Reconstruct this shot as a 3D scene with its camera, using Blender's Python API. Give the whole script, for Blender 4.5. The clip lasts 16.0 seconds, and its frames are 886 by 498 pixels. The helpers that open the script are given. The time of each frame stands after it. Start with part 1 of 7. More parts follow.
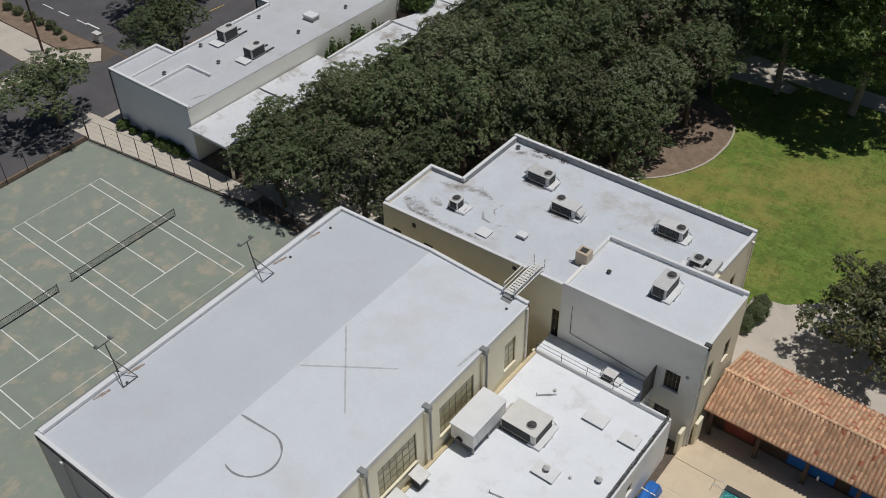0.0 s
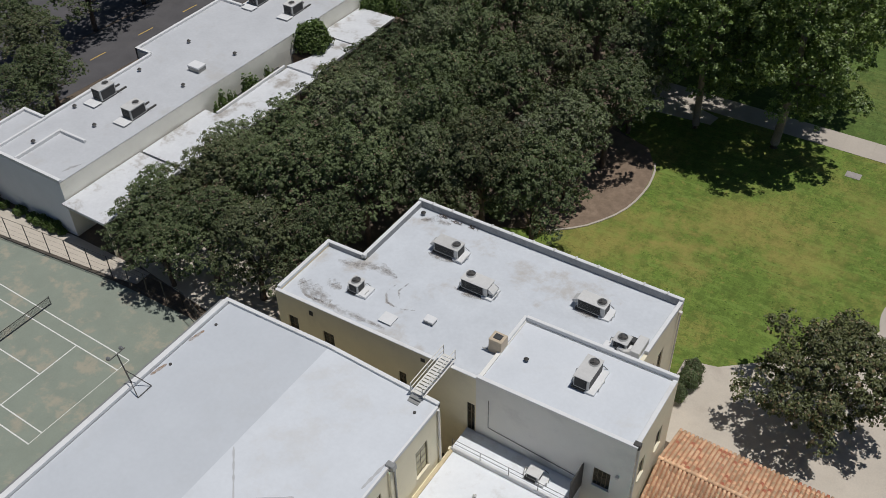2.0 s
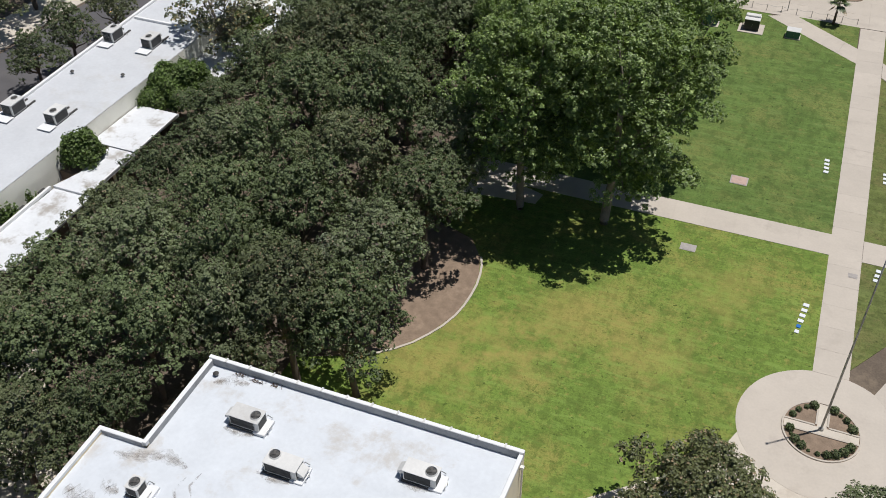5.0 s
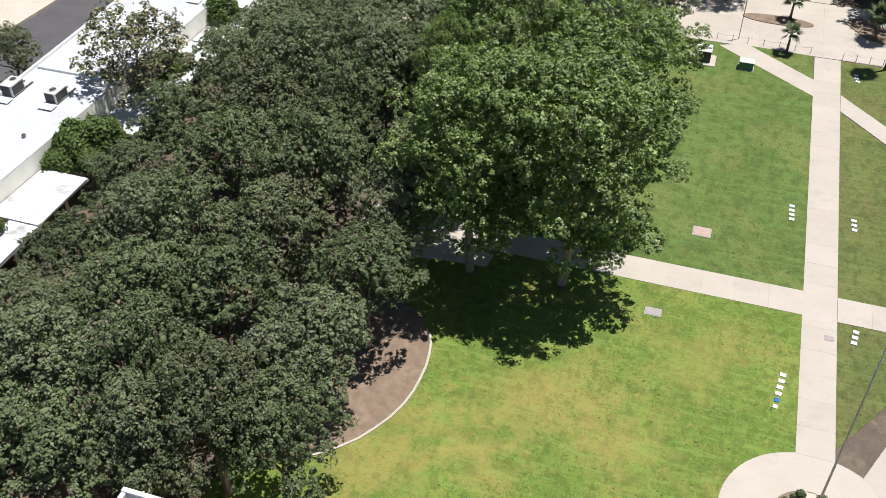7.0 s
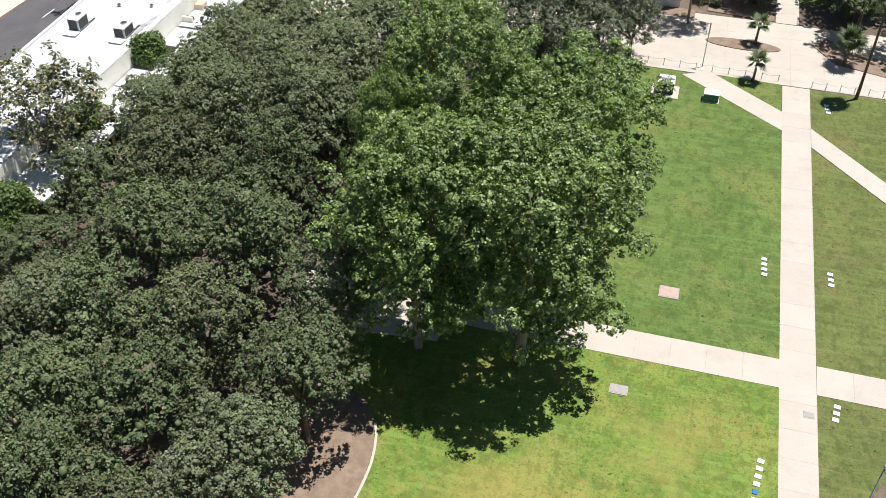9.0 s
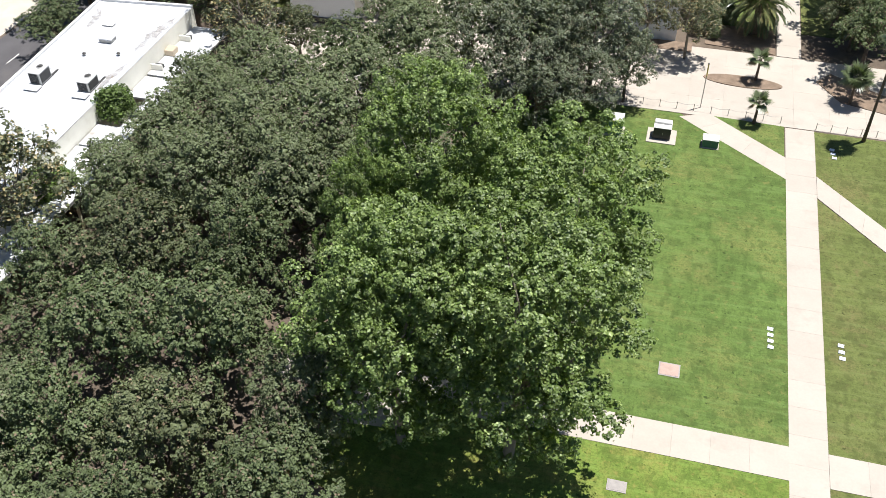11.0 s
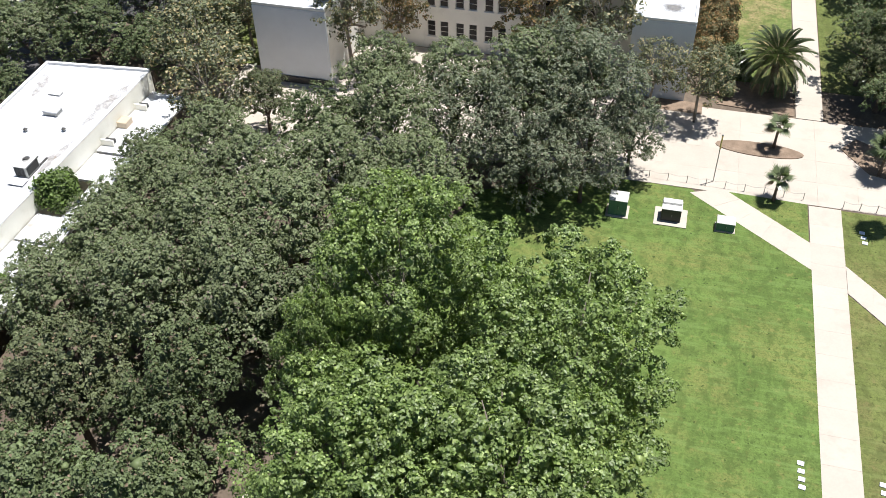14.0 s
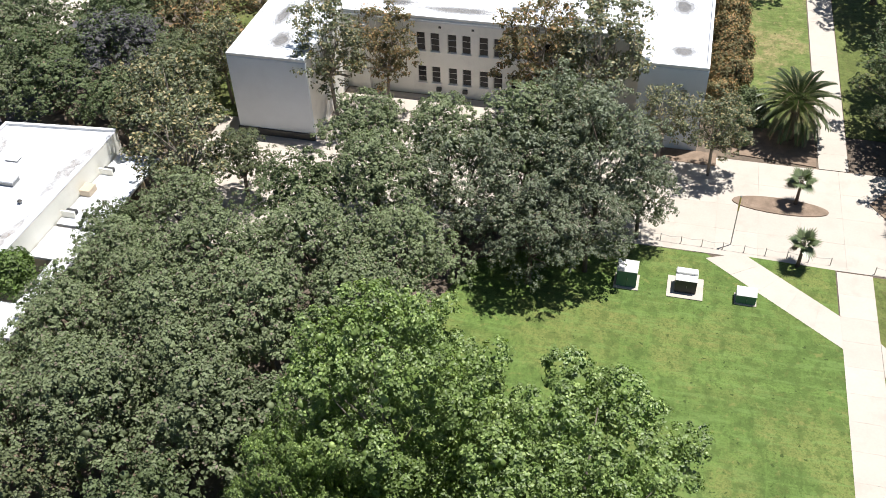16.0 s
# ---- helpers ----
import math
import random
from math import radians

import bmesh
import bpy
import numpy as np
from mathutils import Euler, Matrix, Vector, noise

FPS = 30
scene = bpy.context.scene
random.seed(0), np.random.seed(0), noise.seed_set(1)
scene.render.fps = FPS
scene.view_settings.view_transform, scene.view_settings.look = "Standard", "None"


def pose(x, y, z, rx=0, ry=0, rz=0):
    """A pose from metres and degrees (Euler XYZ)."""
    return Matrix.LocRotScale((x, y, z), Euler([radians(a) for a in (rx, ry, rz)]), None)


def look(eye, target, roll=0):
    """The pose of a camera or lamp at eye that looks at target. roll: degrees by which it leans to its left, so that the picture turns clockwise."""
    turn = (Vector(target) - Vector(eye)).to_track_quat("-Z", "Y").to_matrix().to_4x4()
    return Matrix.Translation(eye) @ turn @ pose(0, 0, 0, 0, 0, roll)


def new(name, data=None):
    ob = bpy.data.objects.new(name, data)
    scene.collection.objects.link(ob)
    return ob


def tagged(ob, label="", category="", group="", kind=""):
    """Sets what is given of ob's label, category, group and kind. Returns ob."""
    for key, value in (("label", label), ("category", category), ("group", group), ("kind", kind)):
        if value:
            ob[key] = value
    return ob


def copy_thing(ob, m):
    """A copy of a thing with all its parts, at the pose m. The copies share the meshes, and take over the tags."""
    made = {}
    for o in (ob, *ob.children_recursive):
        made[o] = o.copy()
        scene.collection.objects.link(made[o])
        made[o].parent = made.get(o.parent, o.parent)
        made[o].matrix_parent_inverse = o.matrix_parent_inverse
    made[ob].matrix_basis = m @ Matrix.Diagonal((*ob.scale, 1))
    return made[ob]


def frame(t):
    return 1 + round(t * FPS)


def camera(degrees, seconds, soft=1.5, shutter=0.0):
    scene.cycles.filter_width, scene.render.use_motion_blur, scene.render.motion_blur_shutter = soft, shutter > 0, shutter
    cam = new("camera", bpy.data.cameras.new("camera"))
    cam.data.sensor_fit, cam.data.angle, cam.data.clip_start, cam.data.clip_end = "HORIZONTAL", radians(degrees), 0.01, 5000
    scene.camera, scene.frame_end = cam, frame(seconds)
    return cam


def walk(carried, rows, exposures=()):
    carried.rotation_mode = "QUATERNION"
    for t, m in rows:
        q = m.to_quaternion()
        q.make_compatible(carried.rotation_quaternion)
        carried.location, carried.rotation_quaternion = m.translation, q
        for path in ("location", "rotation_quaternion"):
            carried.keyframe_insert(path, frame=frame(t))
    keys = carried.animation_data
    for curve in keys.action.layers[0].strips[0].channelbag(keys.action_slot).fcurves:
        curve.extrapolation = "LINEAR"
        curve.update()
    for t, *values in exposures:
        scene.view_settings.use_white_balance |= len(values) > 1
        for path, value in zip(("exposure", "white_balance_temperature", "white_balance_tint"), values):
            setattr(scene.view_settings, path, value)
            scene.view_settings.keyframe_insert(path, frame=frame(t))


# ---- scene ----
# ---- the camera's flight: seconds, eye (x, y, z), yaw, pitch, roll ----
cam = camera(49.68, 16.0, soft=0.6)
ROWS = [
    (0.0, 83.65, -32.06, 63.89, 38.86, -41.34, -1.41),
    (0.5, 82.41, -29.68, 64.09, 38.28, -41.50, -1.47),
    (1.0, 81.36, -27.15, 64.18, 37.26, -41.62, -1.53),
    (1.5, 80.58, -24.52, 64.17, 35.87, -41.67, -1.57),
    (2.0, 79.80, -21.78, 63.93, 33.88, -41.64, -1.60),
    (2.5, 79.08, -19.12, 63.69, 31.77, -41.48, -1.64),
    (3.0, 78.60, -16.60, 63.69, 29.74, -41.26, -1.55),
    (3.5, 78.27, -14.17, 63.84, 27.79, -41.06, -1.38),
    (4.0, 77.98, -11.71, 63.96, 25.88, -40.91, -1.22),
    (4.5, 77.29, -9.25, 63.86, 24.06, -40.76, -1.00),
    (5.0, 76.26, -6.78, 63.60, 22.37, -40.58, -0.70),
    (5.5, 75.05, -4.29, 63.28, 20.87, -40.43, -0.37),
    (6.0, 73.85, -1.77, 63.01, 19.58, -40.35, -0.08),
    (6.5, 72.85, 0.79, 62.91, 18.56, -40.36, 0.13),
    (7.0, 72.14, 3.42, 63.00, 17.79, -40.48, 0.24),
    (7.5, 71.64, 6.21, 63.10, 17.08, -40.65, 0.27),
    (8.0, 71.29, 9.09, 63.24, 16.48, -40.82, 0.31),
    (8.5, 71.03, 11.95, 63.41, 15.86, -41.03, 0.34),
    (9.0, 70.79, 14.75, 63.64, 15.26, -41.21, 0.32),
    (9.5, 70.53, 17.36, 64.04, 14.97, -41.37, 0.18),
    (10.0, 70.24, 19.81, 64.56, 14.94, -41.51, -0.07),
    (10.5, 69.93, 22.18, 65.08, 15.05, -41.64, -0.34),
    (11.0, 69.60, 24.55, 65.52, 15.16, -41.75, -0.59),
    (11.5, 69.27, 27.01, 65.77, 15.14, -41.86, -0.75),
    (12.0, 68.90, 29.61, 65.78, 15.00, -41.94, -0.80),
    (12.5, 68.46, 32.23, 65.68, 15.01, -41.88, -0.86),
    (13.0, 68.08, 34.77, 65.52, 14.97, -41.85, -0.87),
    (13.5, 67.70, 37.38, 65.31, 15.09, -41.78, -0.96),
    (14.0, 67.38, 40.08, 65.10, 15.22, -41.70, -1.11),
    (14.5, 67.05, 42.91, 64.87, 15.42, -41.63, -1.33),
    (15.0, 66.69, 45.84, 64.63, 15.65, -41.57, -1.63),
    (15.5, 66.33, 48.72, 64.49, 15.80, -41.51, -2.01),
    (16.0, 66.00, 51.48, 64.44, 15.78, -41.46, -2.42),
]
walk(cam, [(t, pose(x, y, z, 90 + pitch, 0, yaw) @ pose(0, 0, 0, 0, 0, roll)) for t, x, y, z, yaw, pitch, roll in ROWS],
     [(0.0, -0.95), (1.5, -0.9), (2.5, -0.8), (3.5, -0.67), (4.0, -0.56), (6.5, 0.1), (7.0, 0.2), (9.0, 0.36), (12.0, 0.48), (16.0, 0.52)])

# ---- sky, sun ----
SUN_DIR = Vector((0.79 * math.cos(radians(76)), 0.61 * math.cos(radians(76)), math.sin(radians(76))))
world = bpy.data.worlds.new("sky")
scene.world = world
world.use_nodes = True
wn = world.node_tree
sky = wn.nodes.new("ShaderNodeTexSky")
sky.sky_type = "NISHITA"
sky.sun_disc = False
sky.ozone_density = 4.0
sky.dust_density = 0.4
sky.sun_elevation = radians(76)
sky.sun_rotation = math.atan2(0.79, 0.61)
wn.nodes["Background"].inputs[1].default_value = 0.052
wn.links.new(sky.outputs[0], wn.nodes["Background"].inputs[0])
sun = new("sun", bpy.data.lights.new("sun", "SUN"))
sun.data.energy, sun.data.angle, sun.data.color = 4.9, radians(0.53), (1.0, 0.98, 0.95)
sun.matrix_world = look(SUN_DIR * 300 + Vector((50, 60, 0)), (50, 60, 0))


# ---- materials ----
def mat(name, base, rough=0.8, metal=0.0, vary=0.12, scale=0.6, fine=9.0, bump=0.0, stain=None, stain_scale=0.12, stain_amount=0.5,
        island=0.0, objvary=0.0, spec=0.3, translucent=None, alt=None, alt_at=0.8, stain_lo=0.52, stain_hi=0.7):
    """A procedural surface: broad mottling, fine grain, optional stains with an outline of their own, piece-by-piece variation."""
    m = bpy.data.materials.new(name)
    m.use_nodes = True
    nt = m.node_tree
    n, l = nt.nodes, nt.links
    b = n["Principled BSDF"]
    b.inputs["Roughness"].default_value = rough
    b.inputs["Metallic"].default_value = metal
    b.inputs["Specular IOR Level"].default_value = spec
    geo = n.new("ShaderNodeNewGeometry")
    big = n.new("ShaderNodeTexNoise")
    big.inputs["Scale"].default_value, big.inputs["Detail"].default_value, big.inputs["Roughness"].default_value = scale, 5, 0.62
    small = n.new("ShaderNodeTexNoise")
    small.inputs["Scale"].default_value, small.inputs["Detail"].default_value = fine, 4
    l.new(geo.outputs["Position"], big.inputs["Vector"])
    l.new(geo.outputs["Position"], small.inputs["Vector"])
    add = n.new("ShaderNodeMath")
    add.operation = "MULTIPLY_ADD"
    add.inputs[1].default_value = 0.6
    l.new(small.outputs[0], add.inputs[0])
    l.new(big.outputs[0], add.inputs[2])
    ramp = n.new("ShaderNodeMapRange")
    ramp.inputs[1].default_value, ramp.inputs[2].default_value = 0.45, 1.15
    ramp.inputs[3].default_value, ramp.inputs[4].default_value = 1 - vary, 1 + vary
    l.new(add.outputs[0], ramp.inputs[0])
    value = ramp.outputs[0]
    for amount, sock in ((island, geo.outputs["Random Per Island"]), (objvary, n.new("ShaderNodeObjectInfo").outputs["Random"])):
        if amount:
            r = n.new("ShaderNodeMapRange")
            r.inputs[3].default_value, r.inputs[4].default_value = 1 - amount, 1 + amount
            l.new(sock, r.inputs[0])
            mul = n.new("ShaderNodeMath")
            mul.operation = "MULTIPLY"
            l.new(value, mul.inputs[0])
            l.new(r.outputs[0], mul.inputs[1])
            value = mul.outputs[0]
    col = n.new("ShaderNodeVectorMath")
    col.operation = "SCALE"
    col.inputs[0].default_value = base
    l.new(value, col.inputs["Scale"])
    if alt is not None:   # a share of the pieces has a second colour
        pick = n.new("ShaderNodeMath")
        pick.operation = "GREATER_THAN"
        pick.inputs[1].default_value = alt_at
        l.new(geo.outputs["Random Per Island"], pick.inputs[0])
        two = n.new("ShaderNodeMix")
        two.data_type = "RGBA"
        two.inputs[6].default_value, two.inputs[7].default_value = (*base, 1), (*alt, 1)
        l.new(pick.outputs[0], two.inputs[0])
        l.new(two.outputs[2], col.inputs[0])
    out = col.outputs[0]
    if stain is not None:
        st = n.new("ShaderNodeTexNoise")
        st.inputs["Scale"].default_value, st.inputs["Detail"].default_value, st.inputs["Roughness"].default_value = stain_scale, 7, 0.68
        st.inputs["Distortion"].default_value = 0.15
        l.new(geo.outputs["Position"], st.inputs["Vector"])
        sr = n.new("ShaderNodeMapRange")
        sr.interpolation_type = "SMOOTHSTEP"
        sr.inputs[1].default_value, sr.inputs[2].default_value = stain_lo, stain_hi
        sr.inputs[4].default_value = stain_amount
        l.new(st.outputs[0], sr.inputs[0])
        mix = n.new("ShaderNodeMix")
        mix.data_type = "RGBA"
        l.new(sr.outputs[0], mix.inputs[0])
        l.new(out, mix.inputs[6])
        mix.inputs[7].default_value = (*stain, 1)
        out = mix.outputs[2]
    l.new(out, b.inputs["Base Color"])
    if bump:
        bp = n.new("ShaderNodeBump")
        bp.inputs["Strength"].default_value, bp.inputs["Distance"].default_value = 0.6, bump
        l.new(add.outputs[0], bp.inputs["Height"])
        l.new(bp.outputs[0], b.inputs["Normal"])
    if translucent:
        tr = n.new("ShaderNodeBsdfTranslucent")
        sc = n.new("ShaderNodeVectorMath")
        sc.operation = "MULTIPLY"
        sc.inputs[1].default_value = translucent
        l.new(out, sc.inputs[0])
        l.new(sc.outputs[0], tr.inputs[0])
        ms = n.new("ShaderNodeAddShader")
        l.new(b.outputs[0], ms.inputs[0])
        l.new(tr.outputs[0], ms.inputs[1])
        l.new(ms.outputs[0], n["Material Output"].inputs[0])
    return m


M = dict(
    ground=mat("dry_soil", (0.135, 0.105, 0.08), 0.95, vary=0.35, scale=0.35, fine=5, bump=0.05, stain=(0.27, 0.21, 0.15), stain_scale=0.2, stain_amount=0.7),
    mulch=mat("bark_mulch", (0.235, 0.172, 0.125), 0.95, vary=0.35, scale=1.2, fine=14, bump=0.04, stain=(0.36, 0.27, 0.2), stain_scale=0.5),
    concrete=mat("pale_concrete", (0.49, 0.435, 0.375), 0.9, vary=0.08, scale=0.35, fine=5, stain=(0.40, 0.35, 0.30), stain_scale=0.3, stain_amount=0.5, objvary=0.035),
    deck=mat("tan_deck_concrete", (0.66, 0.54, 0.39), 0.85, vary=0.10, scale=0.4, fine=10, stain=(0.42, 0.31, 0.2), stain_scale=0.3, stain_amount=0.4, objvary=0.03),
    walkway=mat("buff_walkway_concrete", (0.56, 0.50, 0.425), 0.9, vary=0.12, scale=0.4, fine=8, stain=(0.42, 0.36, 0.30), stain_scale=0.3),
    asphalt=mat("worn_asphalt", (0.105, 0.100, 0.104), 0.9, vary=0.25, scale=0.3, fine=12, bump=0.01, stain=(0.13, 0.12, 0.115), stain_scale=0.12, stain_amount=0.6),
    court=mat("faded_green_court", (0.265, 0.295, 0.245), 0.85, vary=0.10, scale=0.5, fine=7, stain=(0.40, 0.36, 0.28), stain_scale=0.4, stain_amount=0.85, stain_lo=0.5, stain_hi=0.66),
    line=mat("white_line_paint", (0.74, 0.74, 0.70), 0.8, vary=0.14, scale=1.5, fine=12),
    yellow=mat("yellow_line_paint", (0.62, 0.42, 0.12), 0.8, vary=0.15),
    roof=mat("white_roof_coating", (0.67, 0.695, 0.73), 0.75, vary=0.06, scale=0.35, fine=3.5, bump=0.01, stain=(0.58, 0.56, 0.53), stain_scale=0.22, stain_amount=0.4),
    # darker than the parapets: shade of their inner faces put into colour
    parapet_shade=mat("parapet_shade_grey", (0.34, 0.345, 0.355), 0.85, vary=0.2, scale=1.0, fine=5, stain=(0.2, 0.19, 0.18), stain_scale=0.7),
    roof_row=mat("dulled_white_roof_coating", (0.555, 0.565, 0.585), 0.75, vary=0.09, scale=0.3, fine=3, bump=0.01, stain=(0.46, 0.44, 0.41), stain_scale=0.2, stain_amount=0.5),
    roof_bright=mat("fresh_white_roof_coating", (0.80, 0.82, 0.85), 0.75, vary=0.05, scale=0.4, fine=3.5, bump=0.01, stain=(0.58, 0.56, 0.54), stain_scale=0.45, stain_amount=0.5),
    pale_oak=mat("pale_grey_green_leaf", (0.138, 0.160, 0.100), 0.45, vary=0.4, scale=0.3, fine=1.6, island=0.34, objvary=0.1, spec=0.4, translucent=(0.24, 0.27, 0.1), alt=(0.17, 0.14, 0.10), alt_at=0.94),
    roof_old=mat("grey_roof_coating", (0.575, 0.60, 0.635), 0.75, vary=0.05, scale=0.3, fine=3, bump=0.01, stain=(0.54, 0.55, 0.56), stain_scale=0.16, stain_amount=0.4),
    roof_dirty=mat("stained_white_roof_coating", (0.615, 0.64, 0.675), 0.75, vary=0.09, scale=0.5, fine=3, bump=0.01, stain=(0.44, 0.39, 0.33), stain_scale=0.26, stain_amount=0.6),
    roof_worn=mat("weathered_white_roof_coating", (0.67, 0.68, 0.70), 0.8, vary=0.09, scale=0.5, fine=3, bump=0.01, stain=(0.27, 0.23, 0.185), stain_scale=0.36, stain_amount=0.75, stain_lo=0.5, stain_hi=0.68),
    row_dirt=mat("brown_streak_on_roof", (0.33, 0.28, 0.235), 0.9, vary=0.3, scale=0.6, fine=4),
    faint_dirt=mat("faint_brown_roof_dirt", (0.36, 0.31, 0.26), 0.9, vary=0.3, scale=0.9, fine=5),
    pond_film=mat("grey_pond_film", (0.40, 0.39, 0.385), 0.9, vary=0.2, scale=0.9, fine=5),
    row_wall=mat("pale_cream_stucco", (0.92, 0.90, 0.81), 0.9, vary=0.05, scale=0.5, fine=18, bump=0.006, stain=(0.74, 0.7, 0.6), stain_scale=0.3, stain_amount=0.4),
    # blue skylight on the shaded south walls is put into this colour
    shade_tint_wall=mat("sky_tinted_stucco", (0.74, 0.77, 0.82), 0.9, vary=0.05, scale=0.5, fine=18, bump=0.006),
    stucco=mat("cream_stucco", (0.86, 0.79, 0.60), 0.9, vary=0.06, scale=0.5, fine=18, bump=0.006, stain=(0.7, 0.63, 0.48), stain_scale=0.4, stain_amount=0.4),
    tan=mat("tan_stucco", (0.82, 0.70, 0.48), 0.9, vary=0.06, scale=0.5, fine=18, bump=0.006, stain=(0.74, 0.62, 0.42), stain_scale=0.4, stain_amount=0.4),
    white_wall=mat("white_stucco", (0.86, 0.84, 0.79), 0.9, vary=0.05, scale=0.5, fine=18, bump=0.006, stain=(0.62, 0.6, 0.57), stain_scale=0.3, stain_amount=0.35),
    coping=mat("white_coping", (0.76, 0.76, 0.76), 0.7, vary=0.06, scale=0.8, fine=6, stain=(0.6, 0.58, 0.55), stain_scale=0.5, stain_amount=0.4),
    tar=mat("black_patch_sealant", (0.28, 0.28, 0.29), 0.8, vary=0.2, scale=1.0),
    rust=mat("rust_streak", (0.36, 0.23, 0.14), 0.9, vary=0.25, scale=1.0),
    hvac=mat("pale_grey_sheet_metal", (0.64, 0.63, 0.61), 0.5, 0.1, vary=0.10, scale=1.0, fine=5, stain=(0.45, 0.42, 0.38), stain_scale=0.7, stain_amount=0.4, objvary=0.08),
    hvac_tan=mat("tan_sheet_metal", (0.58, 0.48, 0.36), 0.55, 0.1, vary=0.12, scale=1.0, fine=5),
    grille=mat("dark_coil_grille", (0.07, 0.07, 0.07), 0.6, 0.3, vary=0.2, scale=2.0),
    steel=mat("weathered_galvanised_steel", (0.36, 0.36, 0.35), 0.5, 0.6, vary=0.15, scale=2.0),
    dark_steel=mat("dark_weathered_steel", (0.10, 0.095, 0.09), 0.6, 0.4, vary=0.2, scale=2.0),
    white_steel=mat("white_painted_steel", (0.72, 0.70, 0.66), 0.5, 0.1, vary=0.08, scale=2.0),
    green_box=mat("green_painted_steel", (0.085, 0.175, 0.15), 0.5, 0.2, vary=0.12, scale=1.0, stain=(0.15, 0.23, 0.20), stain_scale=0.8),
    black_box=mat("dark_bronze_steel", (0.05, 0.05, 0.05), 0.5, 0.2, vary=0.12, scale=1.0),
    frame=mat("dark_window_frame", (0.16, 0.13, 0.09), 0.6, vary=0.12),
    frame_w=mat("white_window_frame", (0.62, 0.61, 0.58), 0.6, vary=0.08),
    bark=mat("grey_brown_bark", (0.13, 0.10, 0.08), 0.95, vary=0.3, scale=2.0, fine=14, bump=0.03),
    pale_bark=mat("pale_mottled_bark", (0.25, 0.215, 0.175), 0.9, vary=0.3, scale=1.5, fine=8, bump=0.02),
    oak=mat("oak_leaf", (0.099, 0.126, 0.058), 0.5, vary=0.4, scale=0.3, fine=1.6, island=0.34, objvary=0.2, spec=0.22, translucent=(0.2, 0.24, 0.06), alt=(0.15, 0.115, 0.08), alt_at=0.95),
    oak_dry=mat("brown_tinged_oak_leaf", (0.108, 0.126, 0.062), 0.5, vary=0.4, scale=0.3, fine=1.6, island=0.34, objvary=0.15, spec=0.22, translucent=(0.2, 0.21, 0.07), alt=(0.17, 0.13, 0.085), alt_at=0.955),
    # lighter leaf; beyond y 80 it also carries the grove's backlit brightness
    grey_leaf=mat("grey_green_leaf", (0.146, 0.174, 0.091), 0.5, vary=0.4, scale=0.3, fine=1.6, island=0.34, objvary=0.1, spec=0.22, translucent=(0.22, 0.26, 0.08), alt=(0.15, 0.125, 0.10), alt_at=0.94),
    mauve_leaf=mat("mauve_grey_leaf", (0.118, 0.112, 0.118), 0.6, vary=0.35, scale=0.4, fine=2, island=0.35, spec=0.25, translucent=(0.18, 0.18, 0.14), alt=(0.09, 0.115, 0.06), alt_at=0.7),
    fig_leaf=mat("olive_waxy_leaf", (0.108, 0.120, 0.050), 0.42, vary=0.4, scale=0.4, fine=1.8, island=0.4, spec=0.35, translucent=(0.2, 0.22, 0.08), alt=(0.20, 0.15, 0.09), alt_at=0.92),
    # the lighter second colour paints highlights on a share of the leaves
    plane=mat("plane_tree_leaf", (0.120, 0.168, 0.050), 0.45, vary=0.4, scale=0.35, fine=1.4, island=0.3, objvary=0.06, spec=0.4, translucent=(0.48, 0.54, 0.14), alt=(0.20, 0.25, 0.09), alt_at=0.88),
    syc=mat("sparse_sycamore_leaf", (0.108, 0.122, 0.062), 0.5, vary=0.3, scale=0.4, fine=2, island=0.55, objvary=0.12, spec=0.45, translucent=(0.3, 0.3, 0.12), alt=(0.20, 0.165, 0.085), alt_at=0.80),
    rusty=mat("rusty_olive_leaf", (0.125, 0.115, 0.056), 0.65, vary=0.35, scale=0.4, fine=2, island=0.4, objvary=0.15, spec=0.2, translucent=(0.25, 0.24, 0.1), alt=(0.21, 0.135, 0.065), alt_at=0.72),
    shrub=mat("bright_shrub_leaf", (0.085, 0.125, 0.032), 0.55, vary=0.2, scale=0.6, fine=3, island=0.5, objvary=0.15, translucent=(0.4, 0.5, 0.2)),
    frond=mat("palm_frond", (0.095, 0.118, 0.060), 0.32, vary=0.15, scale=1.0, island=0.35, objvary=0.1, spec=0.4, translucent=(0.25, 0.3, 0.12)),
    dry_frond=mat("dry_palm_frond", (0.30, 0.23, 0.14), 0.8, vary=0.2, scale=1.0, island=0.3),
    tile=mat("terracotta_barrel_tile", (0.88, 0.57, 0.36), 0.85, vary=0.14, scale=0.8, fine=9, objvary=0.28, island=0.3, stain=(0.86, 0.66, 0.48), stain_scale=0.5, stain_amount=0.7, alt=(0.50, 0.17, 0.10), alt_at=0.92),
    # darker than the cover tiles: shade between the barrels painted in
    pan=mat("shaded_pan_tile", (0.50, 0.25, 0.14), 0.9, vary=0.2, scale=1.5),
    blue=mat("blue_vinyl_cover", (0.03, 0.16, 0.50), 0.4, vary=0.2, scale=1.5),
    pool=mat("turquoise_pool_plaster", (0.34, 0.80, 0.78), 0.5, vary=0.1, scale=0.6),
    stone=mat("grey_marker_stone", (0.36, 0.33, 0.31), 0.8, vary=0.2, scale=2.0, fine=20),
    pink_stone=mat("pinkish_marker_stone", (0.46, 0.33, 0.28), 0.8, vary=0.2, scale=2.0, fine=20),
    pale_stone=mat("white_marker_slab", (0.68, 0.70, 0.72), 0.6, vary=0.1, scale=2.0),
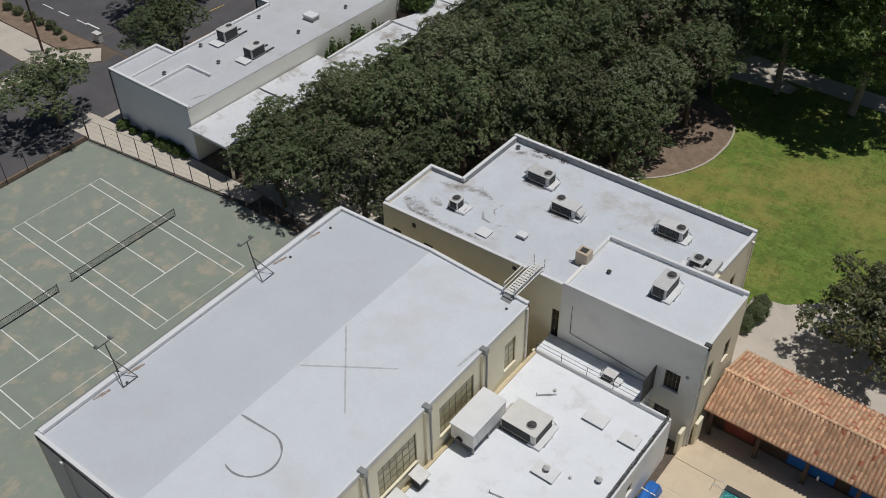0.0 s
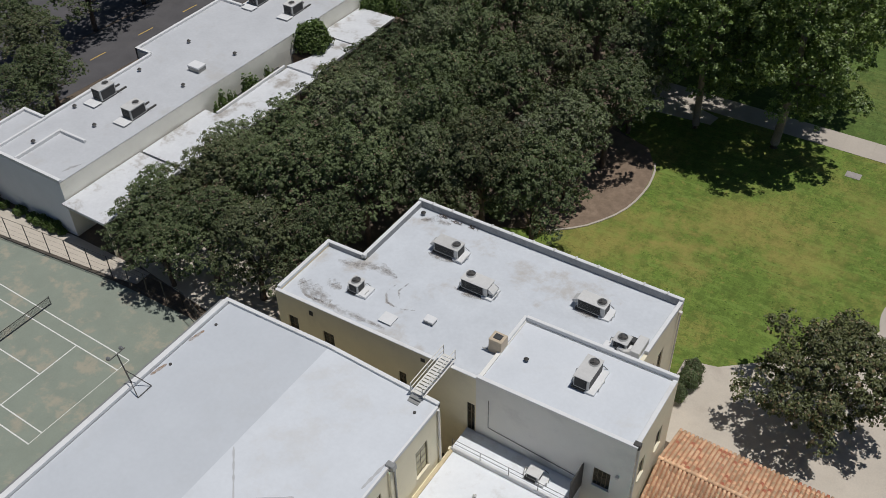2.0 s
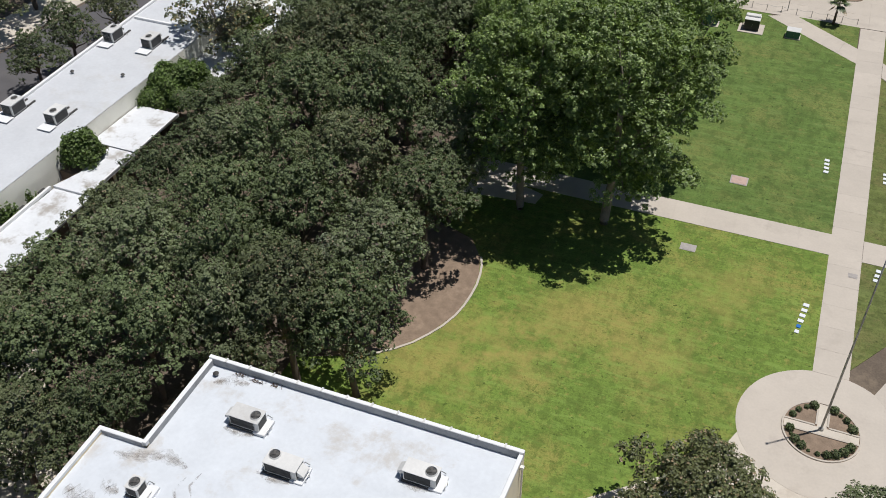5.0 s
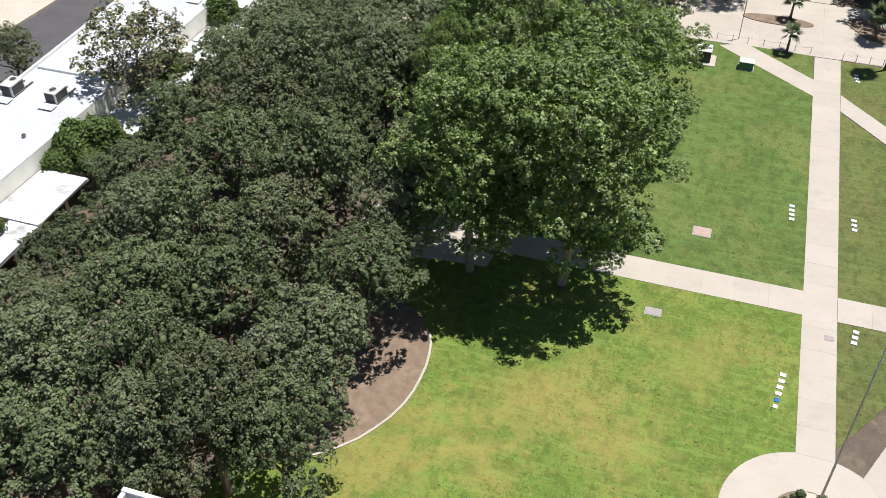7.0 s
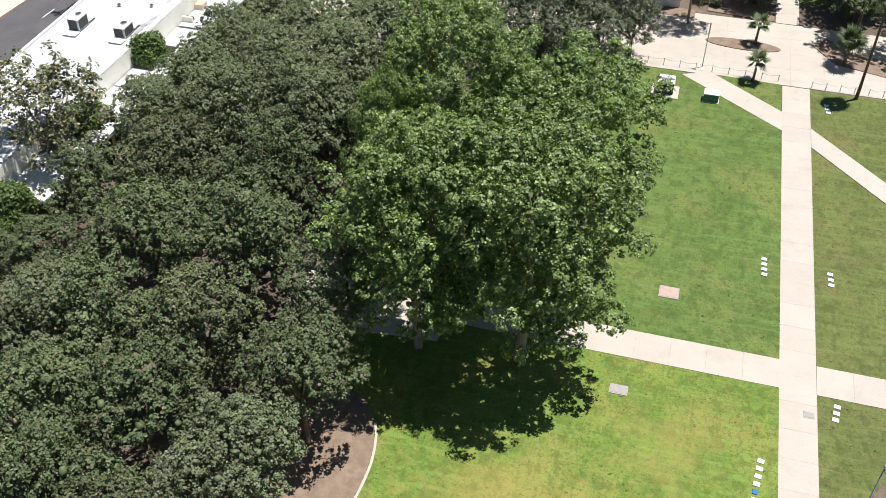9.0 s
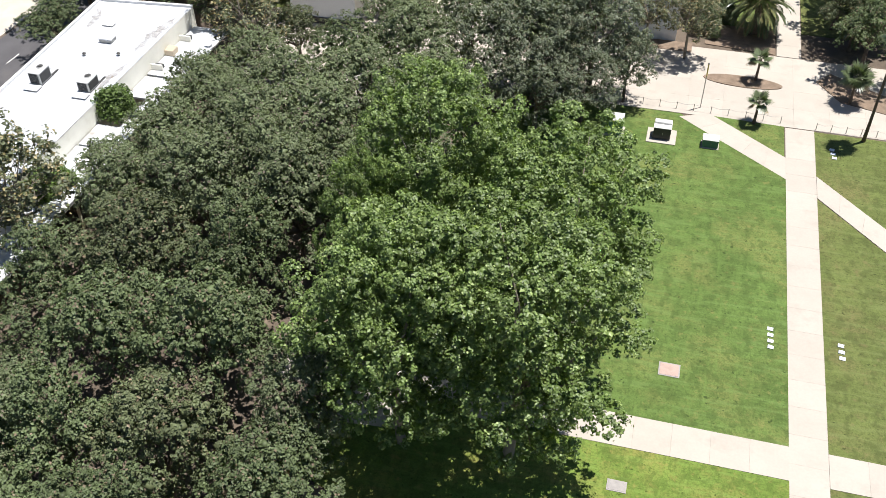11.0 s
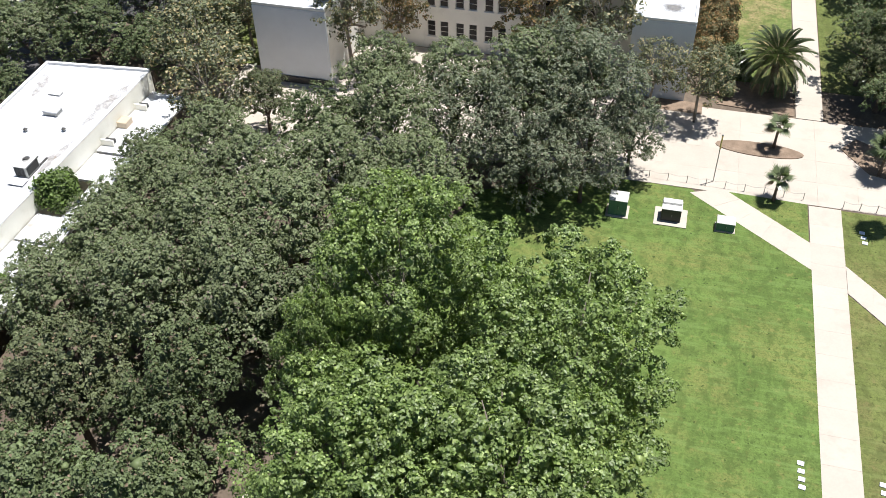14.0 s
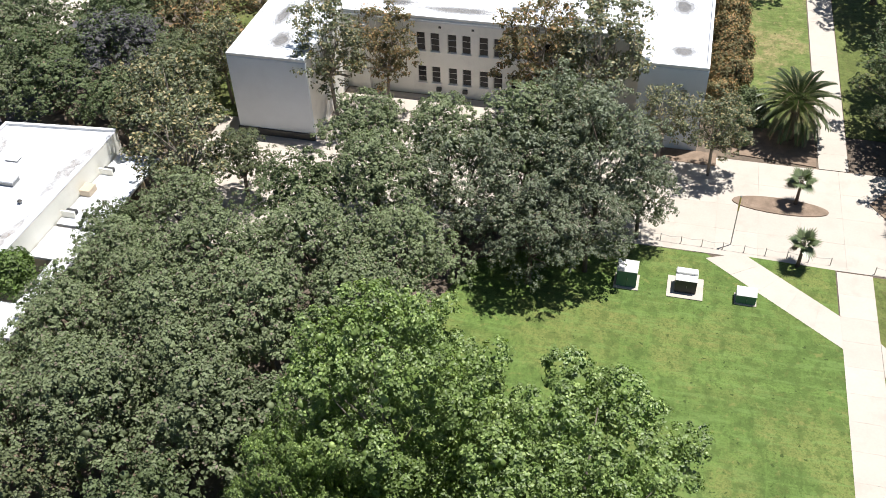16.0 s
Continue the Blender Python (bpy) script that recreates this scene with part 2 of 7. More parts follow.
    timber=mat("dark_stained_timber", (0.10, 0.065, 0.045), 0.8, vary=0.2, scale=2.0),
    red=mat("dull_red_paint", (0.25, 0.06, 0.04), 0.7, vary=0.2),
    pole_yellow=mat("pale_yellow_pole_paint", (0.70, 0.55, 0.20), 0.6, vary=0.1),
)


def soft_edges(m, scale, lo, hi, most=0.8):
    """Breaks a stain up into blotches that fade out."""
    n, l = m.node_tree.nodes, m.node_tree.links
    geo = n.new("ShaderNodeNewGeometry")
    t = n.new("ShaderNodeTexNoise")
    t.inputs["Scale"].default_value, t.inputs["Detail"].default_value, t.inputs["Roughness"].default_value = scale, 6, 0.7
    l.new(geo.outputs["Position"], t.inputs["Vector"])
    r = n.new("ShaderNodeMapRange")
    r.inputs[1].default_value, r.inputs[2].default_value, r.inputs[4].default_value = lo, hi, most
    l.new(t.outputs[0], r.inputs[0])
    l.new(r.outputs[0], n["Principled BSDF"].inputs["Alpha"])


soft_edges(M["rust"], 2.0, 0.3, 0.65)
soft_edges(M["row_dirt"], 0.55, 0.34, 0.72, 0.75)
soft_edges(M["faint_dirt"], 1.3, 0.38, 0.72, 0.3)
soft_edges(M["pond_film"], 0.9, 0.1, 0.7, 0.3)


def glass_material():
    m = bpy.data.materials.new("window_glass")
    m.use_nodes = True
    b = m.node_tree.nodes["Principled BSDF"]
    b.inputs["Base Color"].default_value = (0.045, 0.05, 0.055, 1)
    b.inputs["Transmission Weight"].default_value = 0.85
    b.inputs["Roughness"].default_value = 0.08
    return m


def water_material():
    m = bpy.data.materials.new("pool_water")
    m.use_nodes = True
    nt = m.node_tree
    b = nt.nodes["Principled BSDF"]
    b.inputs["Base Color"].default_value = (0.55, 0.92, 0.9, 1)
    b.inputs["Transmission Weight"].default_value = 0.9
    b.inputs["IOR"].default_value = 1.33
    b.inputs["Roughness"].default_value = 0.03
    w = nt.nodes.new("ShaderNodeTexNoise")
    w.inputs["Scale"].default_value = 1.6
    bp = nt.nodes.new("ShaderNodeBump")
    bp.inputs["Distance"].default_value = 0.03
    nt.links.new(w.outputs[0], bp.inputs["Height"])
    nt.links.new(bp.outputs[0], b.inputs["Normal"])
    return m


def lawn_material(name, green, dry, dry_amount, stripes, worn=()):
    """Turf: two greens, dry straw patches, darker thick tufts, faint mowing bands."""
    m = bpy.data.materials.new(name)
    m.use_nodes = True
    nt = m.node_tree
    n, l = nt.nodes, nt.links
    b = n["Principled BSDF"]
    b.inputs["Roughness"].default_value = 0.85
    b.inputs["Specular IOR Level"].default_value = 0.2
    geo = n.new("ShaderNodeNewGeometry")

    def noise_at(scale, detail, lo, hi, stretch=(1, 1, 1)):
        v = n.new("ShaderNodeVectorMath")
        v.operation = "MULTIPLY"
        v.inputs[1].default_value = stretch
        l.new(geo.outputs["Position"], v.inputs[0])
        t = n.new("ShaderNodeTexNoise")
        t.inputs["Scale"].default_value, t.inputs["Detail"].default_value, t.inputs["Roughness"].default_value = scale, detail, 0.65
        l.new(v.outputs[0], t.inputs["Vector"])
        r = n.new("ShaderNodeMapRange")
        r.interpolation_type = "SMOOTHSTEP"
        r.inputs[1].default_value, r.inputs[2].default_value = lo, hi
        l.new(t.outputs[0], r.inputs[0])
        return r.outputs[0]

    def blend(fac, a, bcol, amount=1.0):
        k = n.new("ShaderNodeMath")
        k.operation = "MULTIPLY"
        k.inputs[1].default_value = amount
        l.new(fac, k.inputs[0])
        x = n.new("ShaderNodeMix")
        x.data_type = "RGBA"
        l.new(k.outputs[0], x.inputs[0])
        if isinstance(a, tuple):
            x.inputs[6].default_value = (*a, 1)
        else:
            l.new(a, x.inputs[6])
        x.inputs[7].default_value = (*bcol, 1)
        return x.outputs[2]

    c = blend(noise_at(0.16, 5, 0.35, 0.65), green, tuple(1.25 * g for g in green))
    c = blend(noise_at(0.11, 6, 0.45, 0.62), c, dry, dry_amount)
    c = blend(noise_at(0.55, 5, 0.52, 0.72), c, tuple(0.62 * g for g in green), 0.55)
    c = blend(noise_at(0.35, 4, 0.5, 0.7, stripes), c, tuple(1.6 * g for g in green), 0.7)
    c = blend(noise_at(1.0, 4, 0.53, 0.64, stripes), c, tuple(1.5 * g for g in green), 0.45)
    c = blend(noise_at(2.6, 5, 0.50, 0.66), c, tuple(0.55 * g for g in green), 0.6)
    c = blend(noise_at(6.0, 4, 0.44, 0.62), c, tuple(0.6 * g for g in green), 0.4)
    c = blend(noise_at(4.0, 3, 0.56, 0.66), c, tuple(1.7 * g for g in green), 0.3)
    c = blend(noise_at(1.1, 6, 0.54, 0.70), c, dry, 0.5)
    c = blend(noise_at(0.8, 3, 0.53, 0.66, (stripes[1], stripes[0], 1)), c, tuple(1.5 * g for g in green), 0.35)
    c = blend(noise_at(0.85, 4, 0.50, 0.62, (0.22, 1.7, 1)), c, (1.7 * green[0], 1.65 * green[1], 2.0 * green[2]), 0.4)
    c = blend(noise_at(0.7, 5, 0.50, 0.60, (1.3, 0.9, 1)), c, tuple(0.66 * g for g in green), 0.5)
    c = blend(noise_at(1.5, 2, 0.66, 0.72), c, tuple(0.42 * g for g in green), 0.8)
    for x, y, r in worn:   # straw patches where the turf has dried out, ragged at the rim
        far = n.new("ShaderNodeVectorMath")
        far.operation = "DISTANCE"
        far.inputs[1].default_value = (x, y, 0.04)
        l.new(geo.outputs["Position"], far.inputs[0])
        rim = n.new("ShaderNodeMath")
        rim.operation = "MULTIPLY_ADD"
        rim.inputs[1].default_value = -r * 1.6
        l.new(noise_at(0.45, 5, 0.25, 0.75), rim.inputs[0])
        l.new(far.outputs["Value"], rim.inputs[2])
        cut = n.new("ShaderNodeMapRange")
        cut.interpolation_type = "SMOOTHSTEP"
        cut.inputs[1].default_value, cut.inputs[2].default_value, cut.inputs[3].default_value, cut.inputs[4].default_value = -0.9 * r, 0.9 * r, 1.0, 0.0
        l.new(rim.outputs[0], cut.inputs[0])
        c = blend(cut.outputs[0], c, (0.36, 0.28, 0.09), 0.36)
    l.new(c, b.inputs["Base Color"])
    fine = n.new("ShaderNodeTexNoise")
    fine.inputs["Scale"].default_value, fine.inputs["Detail"].default_value = 14, 3
    l.new(geo.outputs["Position"], fine.inputs["Vector"])
    bp = n.new("ShaderNodeBump")
    bp.inputs["Strength"].default_value, bp.inputs["Distance"].default_value = 0.7, 0.05
    l.new(fine.outputs[0], bp.inputs["Height"])
    l.new(bp.outputs[0], b.inputs["Normal"])
    return m


M["glass"] = glass_material()
# pale tan reflections on the gymnasium panes are put into their colour
M["reflect_pane"] = mat("reflection_tan_glass", (0.42, 0.38, 0.22), 0.25, vary=0.35, scale=1.2, fine=4, spec=0.6)
M["dim_glass"] = mat("dark_window_pane", (0.016, 0.016, 0.018), 0.15, vary=0.5, scale=0.8, fine=3, spec=0.22)
M["water"] = water_material()
M["lawn_dry"] = lawn_material("patchy_dry_turf", (0.122, 0.182, 0.034), (0.34, 0.28, 0.085), 0.58, (1, 0.25, 1), ((53.0, 47.2, 4.2), (60.0, 50.5, 3.0), (63.5, 57.0, 5.0), (71.5, 55.0, 4.0), (56.5, 52.0, 3.5), (76, 66, 4.0)))
M["lawn"] = lawn_material("mown_green_turf", (0.092, 0.142, 0.034), (0.24, 0.23, 0.075), 0.5, (0.2, 1.6, 1))
M["lawn_dull"] = lawn_material("thin_dull_turf", (0.105, 0.128, 0.036), (0.21, 0.175, 0.075), 0.55, (1, 0.4, 1))
M["lawn_worn"] = lawn_material("worn_bare_turf", (0.115, 0.150, 0.042), (0.40, 0.29, 0.16), 0.9, (1, 0.3, 1))


# ---- builders ----
def link(name, bm, material, parent=None, label="", smooth=False):
    me = bpy.data.meshes.new(name)
    bm.to_mesh(me)
    bm.free()
    me.materials.append(material)
    if smooth:
        for p in me.polygons:
            p.use_smooth = True
    ob = new(name, me)
    ob.parent = parent
    if label:
        tagged(ob, label)
    return ob


def part(name, bm, material, parent, label="", smooth=False):
    return link(name, bm, material, parent, label, smooth)


def thing(name, label, category, group="", at=(0, 0, 0)):
    e = new(name)
    e.empty_display_size = 0.3
    e.location = at
    return tagged(e, label, category, group)


def box(bm, x0, x1, y0, y1, z0, z1, bevel=0.0):
    vs = [bm.verts.new((x, y, z)) for z in (z0, z1) for y in (y0, y1) for x in (x0, x1)]
    fs = [bm.faces.new([vs[i] for i in f]) for f in ((0, 2, 3, 1), (4, 5, 7, 6), (0, 1, 5, 4), (2, 6, 7, 3), (0, 4, 6, 2), (1, 3, 7, 5))]
    if bevel:
        es = list({e for f in fs for e in f.edges})
        bmesh.ops.bevel(bm, geom=es, offset=bevel, segments=1, affect="EDGES")
    return bm


def B(*a, **k):
    return box(bmesh.new(), *a, **k)


def tube(bm, p0, p1, r0, r1=None, seg=8, cap=True):
    """A tapered round bar from p0 to p1."""
    r1 = r0 if r1 is None else r1
    p0, p1 = Vector(p0), Vector(p1)
    q = (p1 - p0).to_track_quat("Z", "Y")
    rings = []
    for p, r in ((p0, r0), (p1, r1)):
        rings.append([bm.verts.new(p + q @ Vector((r * math.cos(2 * math.pi * i / seg), r * math.sin(2 * math.pi * i / seg), 0))) for i in range(seg)])
    for i in range(seg):
        j = (i + 1) % seg
        bm.faces.new((rings[0][i], rings[0][j], rings[1][j], rings[1][i]))
    if cap:
        bm.faces.new(rings[0][::-1])
        bm.faces.new(rings[1])
    return bm


def bent_tube(bm, pts, radii, seg=7):
    """One skin along a bent line of points."""
    rings = []
    for i, (p, r) in enumerate(zip(pts, radii)):
        a, b = Vector(pts[max(i - 1, 0)]), Vector(pts[min(i + 1, len(pts) - 1)])
        q = (b - a).to_track_quat("Z", "Y")
        rings.append([bm.verts.new(Vector(p) + q @ Vector((r * math.cos(2 * math.pi * k / seg), r * math.sin(2 * math.pi * k / seg), 0))) for k in range(seg)])
    for a, b in zip(rings, rings[1:]):
        for i in range(seg):
            j = (i + 1) % seg
            bm.faces.new((a[i], a[j], b[j], b[i]))
    bm.faces.new(rings[0][::-1])
    bm.faces.new(rings[-1])
    return bm


def prism(bm, poly, z0, z1):
    """A flat slab with the outline poly (counter-clockwise)."""
    lo = [bm.verts.new((x, y, z0)) for x, y in poly]
    hi = [bm.verts.new((x, y, z1)) for x, y in poly]
    bm.faces.new(lo[::-1])
    bm.faces.new(hi)
    for i in range(len(poly)):
        j = (i + 1) % len(poly)
        bm.faces.new((lo[i], lo[j], hi[j], hi[i]))
    bmesh.ops.recalc_face_normals(bm, faces=bm.faces[:])
    return bm


def P(poly, z0, z1):
    return prism(bmesh.new(), poly, z0, z1)


def arc(cx, cy, r, a0, a1, n):
    return [(cx + r * math.cos(radians(a0 + (a1 - a0) * i / n)), cy + r * math.sin(radians(a0 + (a1 - a0) * i / n))) for i in range(n + 1)]


def band(inner, outer, z0, z1):
    """A strip between two lines of the same count."""
    return P(list(outer) + list(inner)[::-1], z0, z1)


def wall(axis, at, thick, u0, u1, z0, z1, holes=()):
    """A wall across axis ('x': runs along y at x=at..at+thick), with through openings (u0, u1, z0, z1)."""
    bm = bmesh.new()
    us = sorted({u0, u1, *[h[0] for h in holes], *[h[1] for h in holes]})
    zs = sorted({z0, z1, *[h[2] for h in holes], *[h[3] for h in holes]})
    for a, b in zip(us, us[1:]):
        for c, d in zip(zs, zs[1:]):
            if any(h[0] < (a + b) / 2 < h[1] and h[2] < (c + d) / 2 < h[3] for h in holes):
                continue
            if axis == "x":
                box(bm, at, at + thick, a, b, c, d)
            else:
                box(bm, a, b, at, at + thick, c, d)
    bmesh.ops.remove_doubles(bm, verts=bm.verts[:], dist=1e-5)
    twin = {}
    for f in bm.faces:
        twin.setdefault(tuple(round(c, 4) for c in f.calc_center_median()), []).append(f)
    bmesh.ops.delete(bm, geom=[f for g in twin.values() if len(g) > 1 for f in g], context="FACES_ONLY")
    bmesh.ops.recalc_face_normals(bm, faces=bm.faces[:])
    return bm


def window(parent, axis, at, u0, u1, z0, z1, cols, rows, material, sill=None, face=1, pane="glass", bar=0.06):
    """A window in an opening: frame, muntins, one pane behind them, a sill. at: the wall's outer face; face: +1 when it looks along +axis."""
    w = new("window")
    w.parent = parent
    deep = 0.07
    c = at - face * 0.14

    def slab(bm, a, b, lo, hi, d):
        p, q = c - d / 2, c + d / 2
        return box(bm, p, q, a, b, lo, hi) if axis == "x" else box(bm, a, b, p, q, lo, hi)

    f = bmesh.new()
    slab(f, u0, u0 + bar, z0, z1, deep), slab(f, u1 - bar, u1, z0, z1, deep)
    slab(f, u0 + bar, u1 - bar, z0, z0 + bar, deep), slab(f, u0 + bar, u1 - bar, z1 - bar, z1, deep)
    part("frame", f, material, w)
    for i in range(1, cols):
        u = u0 + (u1 - u0) * i / cols
        part("mullion", slab(bmesh.new(), u - 0.025, u + 0.025, z0 + bar, z1 - bar, 0.05), material, w)
    for i in range(1, rows):
        z = z0 + (z1 - z0) * i / rows
        part("transom", slab(bmesh.new(), u0 + bar, u1 - bar, z - 0.025, z + 0.025, 0.044), material, w)
    part("pane", slab(bmesh.new(), u0 + bar, u1 - bar, z0 + bar, z1 - bar, 0.012), M[pane], w)
    if sill:
        o = bmesh.new()
        a, b = (at - 0.05, at + 0.09) if face > 0 else (at - 0.09, at + 0.05)
        box(o, a, b, u0 - 0.06, u1 + 0.06, z0 - 0.09, z0 - 0.005) if axis == "x" else box(o, u0 - 0.06, u1 + 0.06, a, b, z0 - 0.09, z0 - 0.005)
        part("sill", o, sill, w)
    return w


def parapet(parent, poly, z0, z1, thick, material, cap):
    """A low wall along a closed outline, with a slightly wider cap over it. One piece a side."""
    n = len(poly)
    area = sum(poly[i][0] * poly[(i + 1) % n][1] - poly[(i + 1) % n][0] * poly[i][1] for i in range(n))
    inset = []
    for i in range(n):
        a, b, c = Vector(poly[i - 1]), Vector(poly[i]), Vector(poly[(i + 1) % n])
        d, e = (b - a).normalized(), (c - b).normalized()
        s = 1 if area > 0 else -1
        inset.append(b + s * thick * (Vector((-d.y, d.x)) + Vector((-e.y, e.x))))
    for i in range(n):
        j = (i + 1) % n
        quad = [poly[i], poly[j], tuple(inset[j]), tuple(inset[i])]
        if area < 0:
            quad.reverse()
        part("parapet", P(quad, z0, z1), material, parent)
        part("coping", P(quad, z1, z1 + 0.07), cap, parent)


# ---- leaves ----
def mesh_from(name, verts, faces, material):
    me = bpy.data.meshes.new(name)
    me.vertices.add(len(verts))
    me.vertices.foreach_set("co", np.asarray(verts, np.float32).ravel())
    k = faces.shape[1]
    me.loops.add(faces.size)
    me.loops.foreach_set("vertex_index", faces.astype(np.int32).ravel())
    me.polygons.add(len(faces))
    me.polygons.foreach_set("loop_start", np.arange(0, faces.size, k, dtype=np.int32))
    me.polygons.foreach_set("loop_total", np.full(len(faces), k, np.int32))
    me.materials.append(material)
    me.update(calc_edges=True)
    return me


def light_blockers(boughs, core, rng):
    """Small jagged lumps added well inside each bough's leaves to block light."""
    hull = bmesh.new()
    bmesh.ops.create_icosphere(hull, subdivisions=1, radius=1.0)
    hull.verts.ensure_lookup_table()
    v = np.array([tuple(p.co) for p in hull.verts])
    f = np.array([[p.index for p in q.verts] for q in hull.faces])
    hull.free()
    vs, fs = [], []
    for i, b in enumerate(boughs):
        vs.append(v * np.array(b[3:6]) * core * rng.uniform(0.6, 1.25, (len(v), 1)) + np.array(b[:3]) - np.array((0, 0, 0.22 * b[5])))
        fs.append(f + i * len(v))
    return np.concatenate(vs), np.concatenate(fs)


def leaf_mesh(name, centres, normals, size, aspect, material, rng, fold=0.25, extra=None):
    """One folded diamond of leaves at each centre, turned to its normal."""
    n = len(centres)
    t = rng.normal(size=(n, 3))
    t -= normals * (t * normals).sum(1)[:, None]
    t /= np.linalg.norm(t, axis=1)[:, None] + 1e-9
    s = np.cross(normals, t)
    size = np.asarray(size).reshape(-1, 1) * np.ones((n, 1))
    a = centres - t * size * 0.5
    c = centres + t * size * 0.5
    b = centres + s * size * aspect * 0.5 + normals * size * fold
    d = centres - s * size * aspect * 0.5 + normals * size * fold
    verts = np.stack([a, b, c, d], 1).reshape(-1, 3)
    i = np.arange(n)[:, None] * 4
    faces = np.concatenate([i + np.array([0, 1, 2]), i + np.array([0, 2, 3])], 0)
    if extra is not None:
        faces = np.concatenate([faces, extra[1] + len(verts)], 0)
        verts = np.concatenate([verts, extra[0]], 0)
    return mesh_from(name, verts, faces, material)


def crown_points(lobes, clumps_per_m2, leaves_per_clump, clump_r, rng, lower=-0.35, backing=2.0, tuft=0.5, fuzz=(0.78, 1.16), facing=0.35):
    """Leaf places on tufts that stand over the lobes' skins, and a thinner inner layer; those buried in other lobes are left out."""
    L = np.array(lobes)
    pts, nrm, big = [], [], []
    for k, lobe in enumerate(L):
        c, r = lobe[:3], lobe[3:]
        area = 4 * math.pi * (r[0] * r[1] + r[0] * r[2] + r[1] * r[2]) / 3
        for inner in (False, True):
            m = max(int(area * clumps_per_m2 * (backing if inner else 1.0)), 4)
            d = rng.normal(size=(m, 3))
            d /= np.linalg.norm(d, axis=1)[:, None]
            d = d[d[:, 2] > lower]
            p = c + d * r * (rng.uniform(0.55, 0.82, (len(d), 1)) if inner else rng.uniform(*fuzz, (len(d), 1)))
            keep = np.ones(len(p), bool)
            for q, o in enumerate(L):
                if q != k:
                    keep &= (((p - o[:3]) / o[3:]) ** 2).sum(1) > 0.6
            p, d = p[keep], d[keep]
            if not len(p):
                continue
            rep = np.arange(len(p)) if inner else np.repeat(np.arange(len(p)), leaves_per_clump)
            off = rng.normal(size=(len(rep), 3))
            off /= np.linalg.norm(off, axis=1)[:, None] + 1e-9
            off[:, 2] = np.abs(off[:, 2]) * 1.25 - 0.2
            rad = clump_r * rng.uniform(0.35, 1.1, (len(rep), 1)) * rng.uniform(0.6, 1.4, (len(p), 1))[rep]
            pts.append(p[rep] + off * rad)
            nn = tuft * off + facing * d[rep] + rng.normal(size=(len(rep), 3)) * 0.3 + np.array([0, 0, 0.45])
            nrm.append(nn / (np.linalg.norm(nn, axis=1)[:, None] + 1e-9))
            big.append(np.full(len(rep), 1.35 if inner else 1.0))
    return np.concatenate(pts), np.concatenate(nrm), np.concatenate(big)


def limbs(rng, trunk_h, trunk_r, lobes, material, parent, lean=0.3):
    """A tapered trunk and limbs that reach into the lobes."""
    bm = bmesh.new()
    top = Vector((rng.normal() * lean, rng.normal() * lean, trunk_h))
    bent_tube(bm, [(0, 0, -0.15), (0.02, 0, 0.5), tuple(top * 0.55), tuple(top)], [trunk_r * 1.5, trunk_r * 1.05, trunk_r * 0.9, trunk_r * 0.75], 9)
    part("trunk", bm, material, parent, smooth=True)
    for c in lobes:
        e = Vector(c[:3])
        mid = top.lerp(e, 0.5) + Vector((rng.normal() * 0.5, rng.normal() * 0.5, -0.25 + rng.normal() * 0.3))
        part("limb", bent_tube(bmesh.new(), [tuple(top * 0.93), tuple(top.lerp(mid, 0.5)), tuple(mid), tuple(e)],
                               [trunk_r * 0.5, trunk_r * 0.36, trunk_r * 0.25, trunk_r * 0.07], 6), material, parent, smooth=True)


